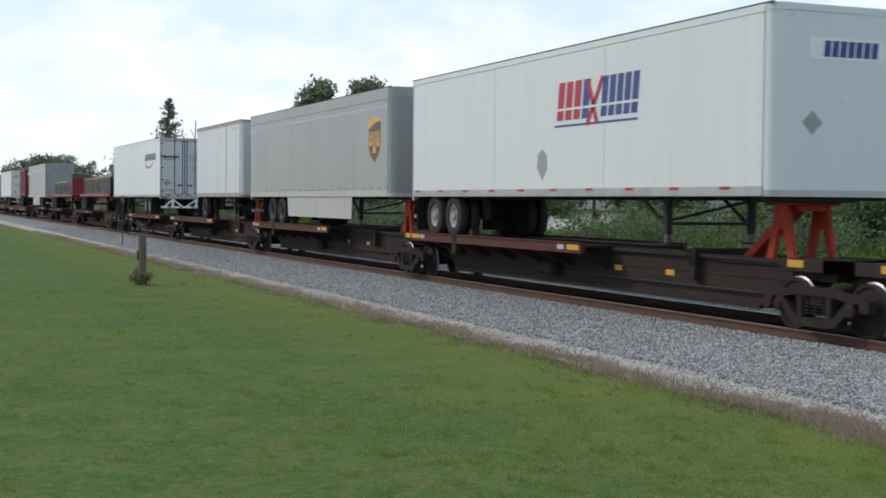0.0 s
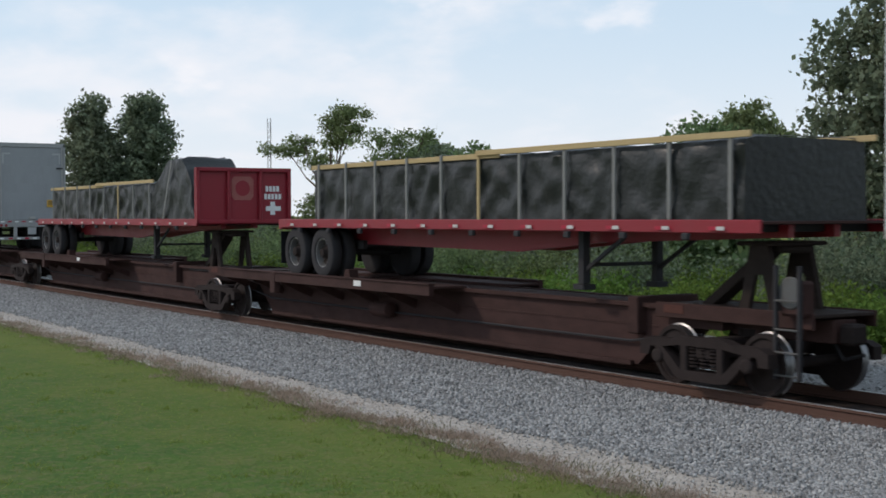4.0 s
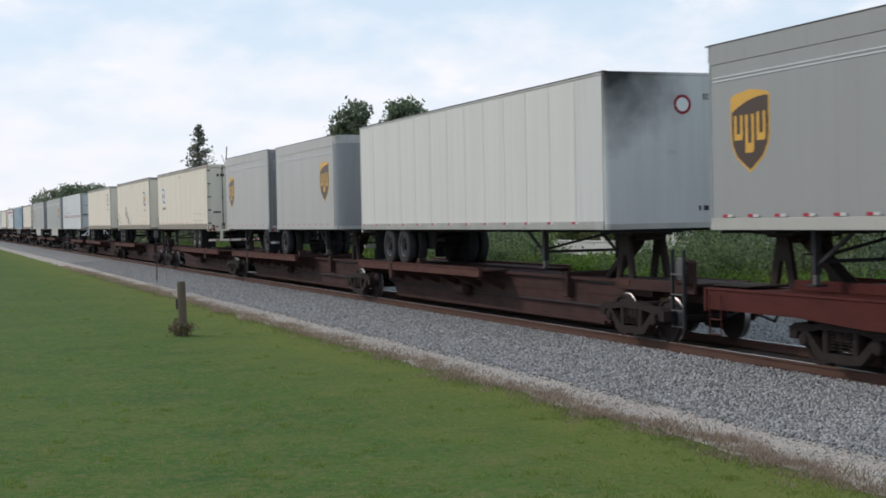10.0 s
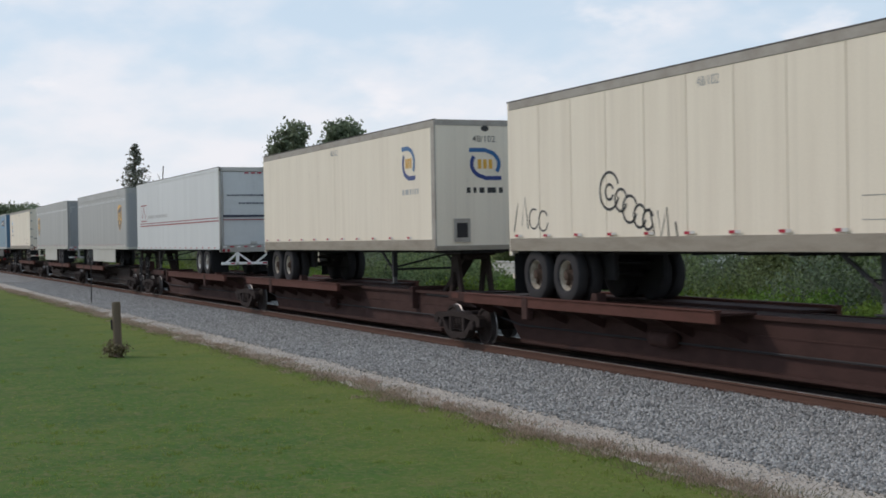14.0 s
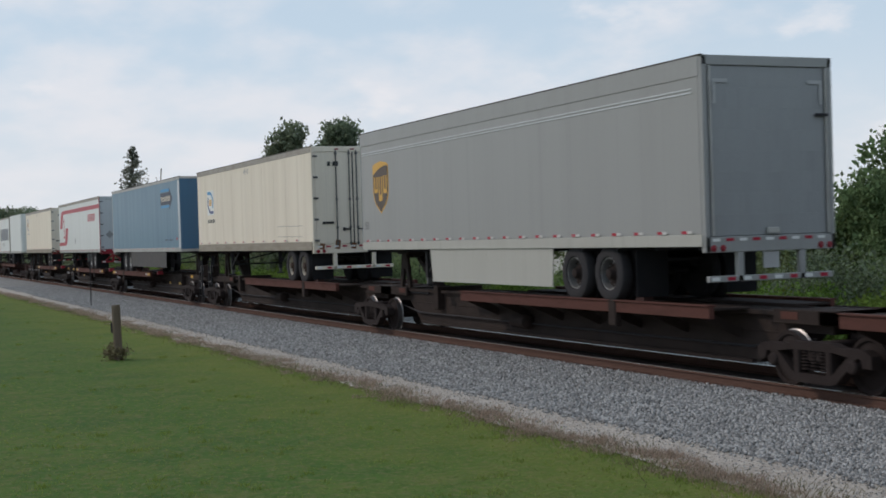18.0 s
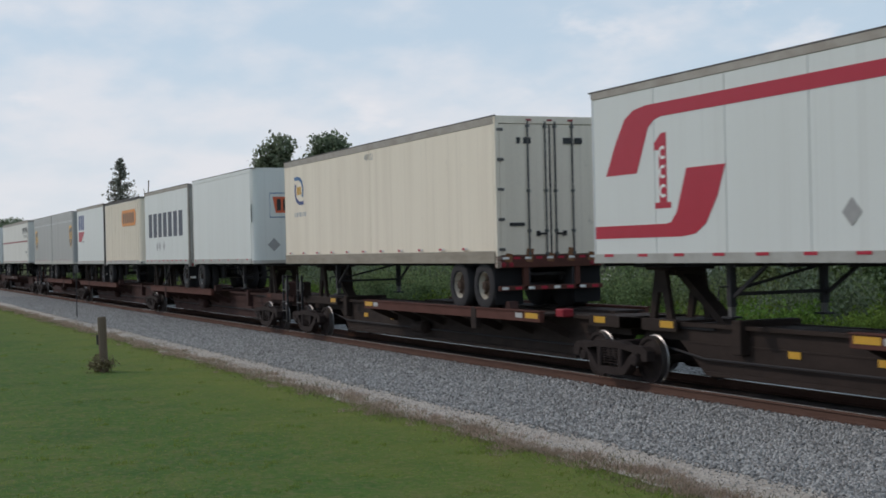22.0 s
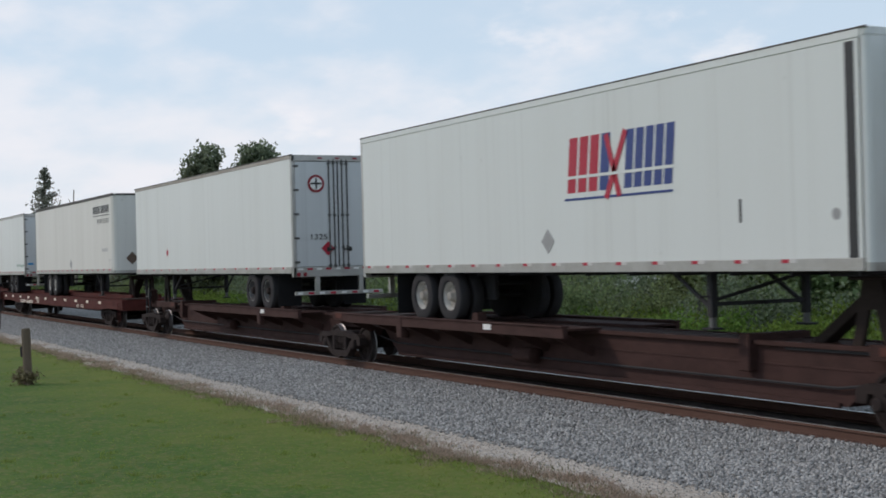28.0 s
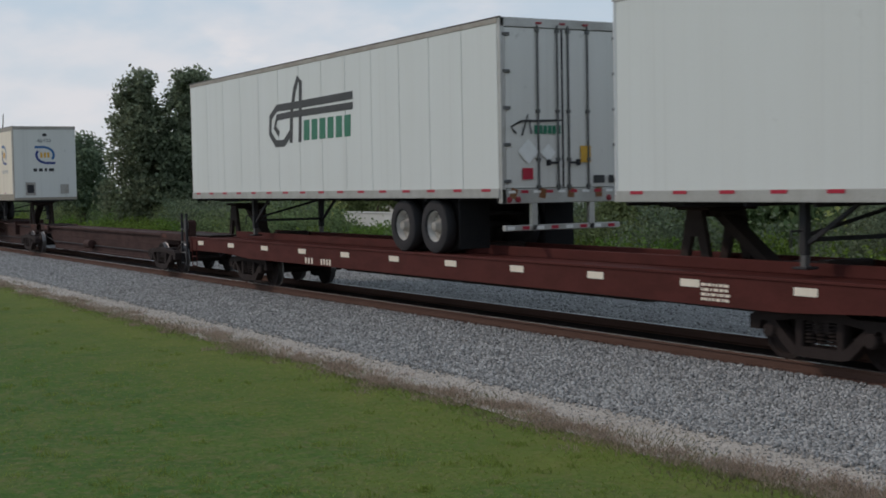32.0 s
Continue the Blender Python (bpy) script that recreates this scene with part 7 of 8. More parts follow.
# ---- beside and behind the track: post, marker, buildings, mast ----
def leaf_material(name, col, var=0.45):
    m = MATS[name] = bpy.data.materials.new(name)
    m.use_nodes = True
    n, l = m.node_tree.nodes, m.node_tree.links
    p = n["Principled BSDF"]
    geo, info = n.new("ShaderNodeNewGeometry"), n.new("ShaderNodeObjectInfo")
    mr = n.new("ShaderNodeMapRange")
    mr.inputs["To Min"].default_value, mr.inputs["To Max"].default_value = 1 - var, 1 + var
    l.new(geo.outputs["Random Per Island"], mr.inputs["Value"])
    hs = n.new("ShaderNodeHueSaturation")
    hs.inputs["Color"].default_value = (*col, 1)
    hr = n.new("ShaderNodeMapRange")
    hr.inputs["To Min"].default_value, hr.inputs["To Max"].default_value = 0.475, 0.52
    l.new(info.outputs["Random"], hr.inputs["Value"])
    l.new(hr.outputs[0], hs.inputs["Hue"])
    l.new(mr.outputs[0], hs.inputs["Value"])
    l.new(hs.outputs[0], p.inputs["Base Color"])
    p.inputs["Roughness"].default_value = 0.65
    p.inputs["Specular IOR Level"].default_value = 0.08
    tr = n.new("ShaderNodeBsdfTranslucent")
    l.new(hs.outputs[0], tr.inputs["Color"])
    mx = n.new("ShaderNodeMixShader")
    mx.inputs["Fac"].default_value = 0.45
    l.new(p.outputs[0], mx.inputs[1])
    l.new(tr.outputs[0], mx.inputs[2])
    l.new(mx.outputs[0], n["Material Output"].inputs["Surface"])
    return m


LEAF = leaf_material("oak_leaves", (0.165, 0.22, 0.10))
LEAFD = leaf_material("dark_leaves", (0.18, 0.225, 0.145))
LEAFL = leaf_material("bright_scrub_leaves", (0.15, 0.23, 0.05))
NEEDLE = leaf_material("cypress_needles", (0.21, 0.22, 0.18))
BLADE = leaf_material("grass_blades", (0.189, 0.266, 0.059), 0.25)
DRY = leaf_material("dry_weeds", (0.37, 0.285, 0.225), 0.35)
TUFT = leaf_material("brown_green_weeds", (0.189, 0.171, 0.100), 0.4)
STONE = material("crushed_stone", (0.340, 0.333, 0.323), 0.9, 0, (0.168, 0.166, 0.161), 0.5, (1, 1, 1), 3.0, 30, 0.2, 0.3, island=0.5)
STONEB = material("rust_stained_stone", (0.142, 0.087, 0.072), 0.9, 0, (0.080, 0.051, 0.042), 0.5, (1, 1, 1), 3.0, 30, 0.2, 0.3, island=0.5)


def leaf_mesh(name, centres, size, mat, rng, flat=0.0):
    """Many small four-cornered leaves, one at each centre, turned every way."""
    c = np.asarray(centres, float)
    n = len(c)
    a = rng.normal(size=(n, 3))
    a[:, 2] *= 1 - flat
    a /= np.linalg.norm(a, axis=1, keepdims=True)
    b = np.cross(a, rng.normal(size=(n, 3)))
    b /= np.linalg.norm(b, axis=1, keepdims=True)
    s = size * rng.uniform(0.55, 1.35, (n, 1))
    u, v = a * s, b * s * 0.62
    vs = np.stack([c - u, c + v * 0.9 - u * 0.1, c + u, c - v * 0.9 + u * 0.1], 1).reshape(-1, 3)
    me = bpy.data.meshes.new(name)
    me.vertices.add(4 * n)
    me.vertices.foreach_set("co", vs.ravel())
    me.loops.add(4 * n)
    me.loops.foreach_set("vertex_index", np.arange(4 * n, dtype=np.int32))
    me.polygons.add(n)
    me.polygons.foreach_set("loop_start", np.arange(0, 4 * n, 4, dtype=np.int32))
    me.materials.append(mat)
    me.update(calc_edges=True)
    return me


def tree(label, place, height, lobes, mat, seed, leaves=5200, size=0.16, trunk=0.18, bare=0.0, category="tree", clump=0.5):
    """A tapered trunk, a limb to each lobe of the crown, and a crown of small leaves in clumps. lobes: (dx, dy, z, radius across, radius up)."""
    rng = np.random.default_rng(seed)
    rr = random.Random(seed)
    t = thing("tree", label, category, "trees behind the track")
    t.matrix_world = pose(*place)
    g = Geo()
    top = Vector((rr.uniform(-0.2, 0.2), rr.uniform(-0.2, 0.2), height * 0.72))
    pts = [Vector((0, 0, -0.1)), Vector((rr.uniform(-0.1, 0.1), 0.05, height * 0.2)), Vector((rr.uniform(-0.2, 0.2), 0, height * 0.45)), top]
    rad = [trunk, trunk * 0.8, trunk * 0.6, trunk * 0.25]
    secs = []
    for p, r in zip(pts, rad):
        secs.append([(p.x + r * math.cos(2 * math.pi * i / 9), p.y + r * math.sin(2 * math.pi * i / 9), p.z) for i in range(9)])
    g.loft(secs)
    part("trunk", g, BARK, t, smooth=True)
    cs = []
    tot = sum(l[3] * l[4] for l in lobes)
    for dx, dy, z, ra, ru in lobes:
        limb = Geo()
        a = Vector((0, 0, min(z * 0.55, height * 0.45)))
        b = Vector((dx, dy, z - ru * 0.2))
        m = (a + b) / 2 + Vector((rr.uniform(-0.2, 0.2), rr.uniform(-0.2, 0.2), -0.15))
        for p, q, r in ((a, m, trunk * 0.3), (m, b, trunk * 0.18)):
            limb.tube([p, q], r, 6)
        for k in range(5):
            e = b + Vector((rr.uniform(-1, 1) * ra, rr.uniform(-1, 1) * ra, rr.uniform(-0.4, 1) * ru)) * 0.8
            limb.tube([m.lerp(b, rr.uniform(0.4, 1)), e], trunk * 0.1, 5)
        part("limb", limb, BARK, t)
        n = int(leaves * 2.3 * (ra * ru / tot))
        nc = max(8, int(n / 30))
        d = rng.normal(size=(nc, 3))
        d /= np.linalg.norm(d, axis=1, keepdims=True)
        rad_ = rng.uniform(0.1, 1.1, (nc, 1)) ** 0.6
        cc = d * rad_ * np.array([ra, ra, ru]) + np.array([dx, dy, z])
        own = cc[rng.integers(0, nc, n)]
        cs.append(own + rng.normal(size=(n, 3)) * clump * np.array([0.55, 0.55, 0.4]))
    ob = new("crown", leaf_mesh("crown", np.concatenate(cs), size * 0.9, mat, rng))
    ob.parent = t
    return t


def bush_mesh(seed, w, h, n, size, mat):
    rng = np.random.default_rng(seed)
    k = 16
    cc = np.stack([rng.normal(size=k) * w * 0.45, rng.normal(size=k) * w * 0.35, rng.uniform(0.1, 0.85, k) * h * rng.uniform(0.6, 1.0, k)], 1)
    own = cc[rng.integers(0, k, n)] + rng.normal(size=(n, 3)) * np.array([w * 0.16, w * 0.16, h * 0.13])
    own[:, 2] = np.abs(own[:, 2])
    return leaf_mesh("foliage", own, size, mat, rng)


# weathered fence post with a dark hinge strap, a tuft round its foot
post = thing("wooden_post", "short weathered grey wooden post in the grass", "post")
post.matrix_world = pose(-31.6, 5.52, 0, 1.0, -1.2, 20)
secs = []
for z, r in ((-0.1, 0.105), (0.2, 0.1), (0.7, 0.098), (1.2, 0.1), (1.26, 0.092)):
    secs.append([((r + 0.006 * noise.noise(Vector((i, z * 5, 2)))) * math.cos(2 * math.pi * i / 12 + 0.2), (r + 0.006 * noise.noise(Vector((i, z * 5, 7)))) * math.sin(2 * math.pi * i / 12 + 0.2), z) for i in range(12)])
part("post_shaft", Geo().loft(secs), POSTW, post)
part("hinge_strap", Geo().box(-0.15, -0.08, -0.09, 0.05, 0.62, 0.86, 0.02), STEEL, post, "dark iron strap on the post")
tuft = tagged(new("weed_tuft", bush_mesh(5, 0.42, 0.46, 650, 0.04, TUFT)), "brown-green weeds round the post's foot", "weeds", kind="stuff")
tuft.matrix_world = pose(-31.6, 5.5, 0)

# a thin steel marker beside the ballast
mk = thing("line_marker", "thin dark steel marker post with a small plate", "marker post")
mk.matrix_world = pose(-61.4, 9.6, 0.03)
part("marker_shaft", Geo().tube([(0, 0, -0.2), (0, 0, 2.25)], 0.024, 8), STEEL, mk, smooth=True)
part("marker_plate", Geo().box(-0.02, 0.02, -0.09, 0.09, 1.95, 2.28, 0.01), RIMG, mk)

# low buildings and a white wall beyond the scrub
GREYROOF = material("grey_sheet_roof", (0.26, 0.27, 0.29), 0.6, 0.1, (0.2, 0.2, 0.2), 0.4, (1, 6, 1), 1.0, 20, 0.05, 0.1)
RENDERW = material("white_render", (0.62, 0.62, 0.60), 0.8, 0, (0.4, 0.39, 0.36), 0.4, (1, 1, 0.4), 0.8, 20, 0.05, 0.1)
shed = thing("low_shed", "long low shed with a grey metal roof and pale walls", "building")
shed.matrix_world = pose(-82, 46, 0)
part("wall", Geo().box(-9, 11, 0, 8, 0, 1.75, 0.02), RENDERW, shed)
part("roof", Geo().prism([(-9.5, 1.72), (11.5, 1.72), (11.5, 1.8), (10.8, 3.05), (-8.8, 3.05), (-9.5, 1.8)], -0.5, 8.5), GREYROOF, shed, "grey metal roof")
for x in (-6, -1, 4, 8):
    w = part("window", Geo().box(x, x + 1.2, -0.03, 0.02, 0.8, 1.45, 0.01), STEEL, shed)
    part("frame", Geo().box(x - 0.06, x + 1.26, -0.05, -0.02, 0.74, 0.8, 0.005), RENDERW, w)
wall = thing("boundary_wall", "low white painted block wall behind the scrub", "wall")
wall.matrix_world = pose(-56, 30, 0)
part("wall_body", Geo().box(-7, 7.5, 0, 0.2, 0, 1.3, 0.01), RENDERW, wall)
part("coping", Geo().box(-7.05, 7.55, -0.04, 0.24, 1.3, 1.37, 0.01), RENDERW, wall)
mast = thing("lattice_mast", "thin distant steel lattice mast", "mast")
mast.matrix_world = pose(-132.3, 60, 0)
for a in range(3):
    x, y = 0.22 * math.cos(a * 2.094), 0.22 * math.sin(a * 2.094)
    part("mast_leg", Geo().tube([(x, y, 0), (x, y, 12.9)], 0.03, 5), RIMG, mast)
for i in range(21):
    z = 0.4 + i * 0.6
    g = Geo()
    for a in range(3):
        p = (0.22 * math.cos(a * 2.094), 0.22 * math.sin(a * 2.094), z)
        q = (0.22 * math.cos((a + 1) * 2.094), 0.22 * math.sin((a + 1) * 2.094), z + 0.6 if z < 12.2 else z)
        g.tube([p, q], 0.016, 4)
    part("mast_brace", g, RIMG, mast)

# ---- trees ----
def conifer(label, place, height, spread_, mat, seed, n=190, size=0.13):
    """A pointed conifer: a straight trunk, rising side branches in uneven tiers, sprays of needles along each."""
    rng_, rr_ = np.random.default_rng(seed), random.Random(seed)
    t = thing("tree", label, "tree", "trees behind the track")
    t.matrix_world = pose(*place)
    part("trunk", Geo().loft([[(r * math.cos(a * 0.785), r * math.sin(a * 0.785), z) for a in range(8)] for z, r in ((-0.1, 0.2), (height * 0.5, 0.12), (height * 0.97, 0.02))]), BARK, t, smooth=True)
    cs, limbs = [], Geo()
    for i in range(n):
        u = (i + rr_.random()) / n
        z = height * (0.08 + 0.9 * u)
        reach = spread_ * (1 - u) ** 0.85 * rr_.choice((0.55, 0.8, 1.0, 1.15)) + 0.12
        a = rr_.uniform(0, 2 * math.pi)
        tip = Vector((reach * math.cos(a), reach * math.sin(a), z + reach * rr_.uniform(0.1, 0.5)))
        limbs.tube([(0, 0, z), tip], 0.02, 4)
        m = int(34 * (0.35 + reach / spread_))
        k = rng_.uniform(0.15, 1.0, (m, 1))
        cs.append(np.array([[0, 0, z]]) * (1 - k) + np.array([list(tip)]) * k + rng_.normal(size=(m, 3)) * (0.10 + 0.16 * (1 - u)))
    tagged(part("limb", limbs, BARK, t), "thin side branches", kind="stuff")
    ob = new("crown", leaf_mesh("crown", np.concatenate(cs), size, mat, rng_))
    ob.parent = t


conifer("slim dark cypress with a ragged pointed top", (-126.7, 24, 0), 11.9, 3.2, NEEDLE, 11)
snag = thing("dead_tree", "thin leaning bare dead tree beside the cypress", "dead tree", "trees behind the track")
snag.matrix_world = pose(-118.5, 24.5, 0)
part("trunk", Geo().tube([(0, 0, 0), (0.1, 0, 4.0), (0.6, 0.1, 6.8), (1.3, 0.1, 9.2)], 0.05, 6), BARK, snag, smooth=True)
for p, q in (((0.45, 0.05, 6.0), (1.1, 0.3, 7.0)), ((0.8, 0.1, 7.5), (0.5, -0.2, 8.5)), ((0.2, 0, 4.6), (-0.5, 0.2, 5.6))):
    part("limb", Geo().tube([p, q], 0.025, 5), BARK, snag)
tree("dense dark oak with an uneven crown", (-77.9, 24.2, 0), 9.8, [(-0.6, 0, 8.4, 1.25, 1.15), (-1.1, 0, 6.6, 1.5, 1.4), (0.6, 0, 6.2, 1.6, 1.6), (-0.4, 0.3, 4.2, 2.2, 1.8), (0.2, 0, 2.2, 2.4, 1.7)], LEAFD, 12, 9500, 0.15, 0.25, clump=0.42)
tree("dense dark oak beside another", (-76.4, 26.6, 0), 9.9, [(0.5, 0, 8.7, 1.15, 1.0), (-0.8, 0, 8.0, 1.0, 0.9), (0.8, 0, 6.9, 1.7, 1.4), (0, 0, 4.8, 2.5, 1.8), (0.3, 0, 2.4, 2.6, 1.8)], LEAFD, 13, 9500, 0.15, 0.25, clump=0.42)
tree("leafy tree with an open layered crown", (-65.0, 33, 0), 8.6, [(-5.2, 0, 6.25, 1.9, 0.32), (-3.4, 0, 6.7, 0.9, 0.3), (0.6, 0, 7.4, 0.9, 0.5), (2.0, 0, 7.9, 1.3, 0.45), (2.4, 0, 7.0, 0.9, 0.4), (0.9, 0, 6.5, 0.9, 0.4), (-1.6, 0, 5.5, 1.1, 0.35), (0.8, 0, 4.6, 1.1, 0.5), (-0.4, 0, 3.0, 1.5, 0.9), (2.0, 0, 2.2, 1.6, 1.0), (-2.2, 0, 1.9, 1.6, 1.0)], LEAF, 14, 6800, 0.10, 0.16, clump=0.34)
tree("small airy tree with a thin layered crown", (-59.6, 33.5, 0), 6.9, [(0, 0, 6.3, 1.9, 0.45), (3.6, 0, 6.4, 0.8, 0.3), (1.2, 0, 5.5, 1.6, 0.45), (-1.0, 0, 4.9, 1.1, 0.5)], LEAF, 26, 1500, 0.10, 0.12, clump=0.32)
tree("bushy young tree by the line", (-34.3, 26.6, 0), 4.2, [(0, 0, 3.2, 1.0, 0.8), (0.6, 0, 2.2, 1.3, 0.9), (-0.7, 0, 1.8, 1.2, 0.9), (0, 0, 0.9, 1.7, 0.8)], LEAF, 27, 4200, 0.1, 0.1, clump=0.32)
tree("bushy young tree by the line", (-31.4, 27.0, 0), 4.3, [(0.2, 0, 3.3, 0.9, 0.8), (-0.6, 0, 2.4, 1.2, 0.9), (0.8, 0, 1.9, 1.2, 0.9), (0, 0, 0.9, 1.7, 0.8)], LEAF, 28, 4200, 0.1, 0.1, clump=0.32)
tree("round dense tree with dark leaves", (-57.4, 35, 0), 6.2, [(0, 0, 4.6, 1.9, 1.4), (-1.4, 0, 3.9, 1.5, 1.1), (1.5, 0, 3.8, 1.5, 1.1), (0, 0, 2.9, 2.0, 1.2)], LEAFD, 15, 7500, 0.14, 0.2, clump=0.42)
tree("airy tree with a small crown", (-69.0, 42, 0), 7.3, [(0, 0, 6.5, 0.9, 0.5), (-1.2, 0, 6.9, 0.6, 0.25), (1.0, 0, 5.6, 1.2, 0.7), (2.6, 0, 5.0, 1.2, 0.9), (-0.8, 0, 4.6, 1.6, 0.9)], LEAF, 17, 3400, 0.12, 0.16, clump=0.26)
tree("tree with a light open crown", (-41.0, 40, 0), 7.4, [(0, 0, 6.3, 1.1, 0.8), (-1.2, 0, 5.6, 0.9, 0.6), (1.2, 0, 5.4, 1.0, 0.8), (0, 0, 4.3, 1.6, 1.0), (0, 0, 2.6, 1.8, 1.2)], LEAF, 18, 5200, 0.13, 0.18, clump=0.38)
tree("tall broad tree with a deep crown", (-25.6, 30.5, 0), 9.6, [(0.4, 0, 8.2, 1.7, 1.3), (-1.2, 0, 7.0, 1.4, 1.1), (1.8, 0, 6.6, 1.7, 1.4), (0, 0, 5.2, 2.4, 1.5), (-1.6, 0, 3.6, 1.9, 1.4), (1.6, 0, 3.2, 2.2, 1.6), (0, 0, 1.6, 2.6, 1.3)], LEAFD, 19, 12000, 0.13, 0.3, clump=0.42)
tree("tall tree in the belt", (-19.5, 31, 0), 10.0, [(0, 0, 8.4, 2.0, 1.5), (-1.3, 0, 6.4, 1.9, 1.5), (1.5, 0, 5.6, 2.1, 1.6), (0, 0, 3.8, 2.7, 1.8), (0, 0, 1.8, 2.8, 1.4)], LEAFD, 20, 10000, 0.14, 0.3, clump=0.45)
tree("young tree among the scrub", (-45.5, 29.5, 0), 5.4, [(0, 0, 4.3, 1.2, 1.0), (0.6, 0, 3.0, 1.5, 1.1), (-0.5, 0, 1.8, 1.7, 1.1)], LEAF, 21, 4500, 0.12, 0.14, clump=0.35)
tree("leafy tree in the belt", (-34.5, 31.5, 0), 5.9, [(0, 0, 4.6, 1.4, 1.1), (0.8, 0, 3.4, 1.7, 1.1), (-0.9, 0, 3.0, 1.6, 1.1), (0, 0, 1.7, 2.2, 1.2)], LEAF, 22, 6500, 0.13, 0.16, clump=0.38)
conifer("small pointed dark conifer in the belt", (-103.0, 25, 0), 6.6, 1.2, NEEDLE, 23, 80)
tree("rounded dark tree in the belt", (-94.5, 25, 0), 7.0, [(0, 0, 5.6, 1.5, 1.1), (1.2, 0, 4.6, 1.6, 1.2), (-1.0, 0, 4.2, 1.4, 1.2), (0.2, 0, 2.6, 2.3, 1.5)], LEAFD, 24, 6500, 0.14, 0.2, clump=0.42)
tree("dense dark tree behind the cypress", (-121.5, 30, 0), 7.6, [(0, 0, 5.8, 1.3, 1.2), (1.2, 0, 4.6, 1.4, 1.2), (0, 0, 3.0, 2.0, 1.6)], LEAFD, 25, 4800, 0.15, 0.2, clump=0.42)
rr = random.Random(3)
for i, (x, y, h, w) in enumerate([(-150, 27, 6.5, 2.6), (-162, 26, 8.9, 3.0), (-182, 28, 7.4, 3.0), (-205, 27, 8.0, 4.6), (-226, 26, 9.6, 4.4), (-241, 26.5, 10.7, 5.0), (-259, 26, 11.3, 5.4), (-300, 26, 10.9, 6.0), (-335, 26, 10.3, 6.0), (-370, 28, 9.0, 6.0),
                                  (-420, 30, 9.0, 7.0), (-480, 26, 9.0, 7.0), (-560, 30, 10.0, 8.0), (-140, 36, 8.2, 3.0), (-112, 36, 7.4, 3.2), (-88, 38, 6.0, 3.4), (-12, 32, 9.0, 3.6)]):
    tree("dark tree of the far belt", (x, y, 0), h, [(0, 0, h * 0.78, w * 0.55, h * 0.16), (w * 0.35, 0, h * 0.6, w * 0.6, h * 0.18), (-w * 0.4, 0, h * 0.52, w * 0.6, h * 0.2), (0, 0, h * 0.3, w * 0.85, h * 0.22)], LEAFD, 40 + i, 2600, 0.2 if x > -250 else 0.34, 0.25, clump=0.5 if x > -250 else 0.9)

# ---- scrub ----
kinds = [tagged(new("bush", bush_mesh(60 + i, w, h, int(n * 1.7), 0.062, m)), lab, "bush", "bushes behind the track") for i, (w, h, n, m, lab) in enumerate(
    [(1.5, 1.5, 1500, LEAFL, "bright green leafy bush beside the track"), (1.8, 2.1, 1900, LEAF, "tangled mid-green bush in the scrub"), (1.3, 1.1, 1200, LEAFL, "low bright weedy bush in the scrub"), (2.0, 2.8, 2200, LEAFD, "tall dark green bush in the scrub")])]
first = [True] * 4
for i in range(150):
    x = -6 - i * 0.62 + rr.uniform(-0.5, 0.5) if i < 110 else -74 - (i - 110) * 1.6 + rr.uniform(-1, 1)
    y = rr.uniform(20.3, 27.5)
    k = rr.choice((0, 1, 2, 3, 3, 1)) if y > 23.5 else rr.choice((0, 2, 2, 1))
    if -63 < x < -47 and y > 22:
        k = 2
    m = pose(x, y, -0.03, 0, 0, rr.uniform(0, 360))
    if first[k]:
        kinds[k].matrix_world = m
        first[k] = False
    else:
        copy_thing(kinds[k], m)
rng = np.random.default_rng(9)
# low growth between track and bushes
n = 26000
xs, ys = rng.uniform(-130, -4, n), 20.0 + np.abs(rng.normal(size=n)) * 2.8
zs = np.abs(rng.normal(size=n)) * 0.22 * (1 + (ys - 20.0) * 0.18)
tagged(new("undergrowth", leaf_mesh("undergrowth", np.stack([xs, ys, zs], 1), 0.10, LEAFL, rng)), "low green undergrowth along the far side of the track", "undergrowth", kind="stuff")
# a closed belt of foliage behind, so that no bare horizon shows through
n = 30000
xs, ys = rng.uniform(-160, 20, n), rng.uniform(27.5, 34, n)
zs = np.abs(rng.normal(size=n)) * 0.9 + 0.2 * rng.uniform(0, 1, n)
zs *= np.where((xs > -66) & (xs < -46), 0.35, 1.0)
tagged(new("thicket", leaf_mesh("thicket", np.stack([xs, ys, zs], 1), 0.2, LEAF, rng)), "dense green thicket behind the bushes", "thicket", kind="stuff")
n = 16000
xs, ys = -160 - rng.uniform(0, 1, n) ** 2 * 900, rng.uniform(24, 40, n)
zs = np.abs(rng.normal(size=n)) * 2.2
tagged(new("far_wood", leaf_mesh("far_wood", np.stack([xs, ys, zs], 1), 0.7, LEAFD, rng)), "far dark belt of trees along the line", "wood", kind="stuff")

# ---- grass, weeds and loose stones ----


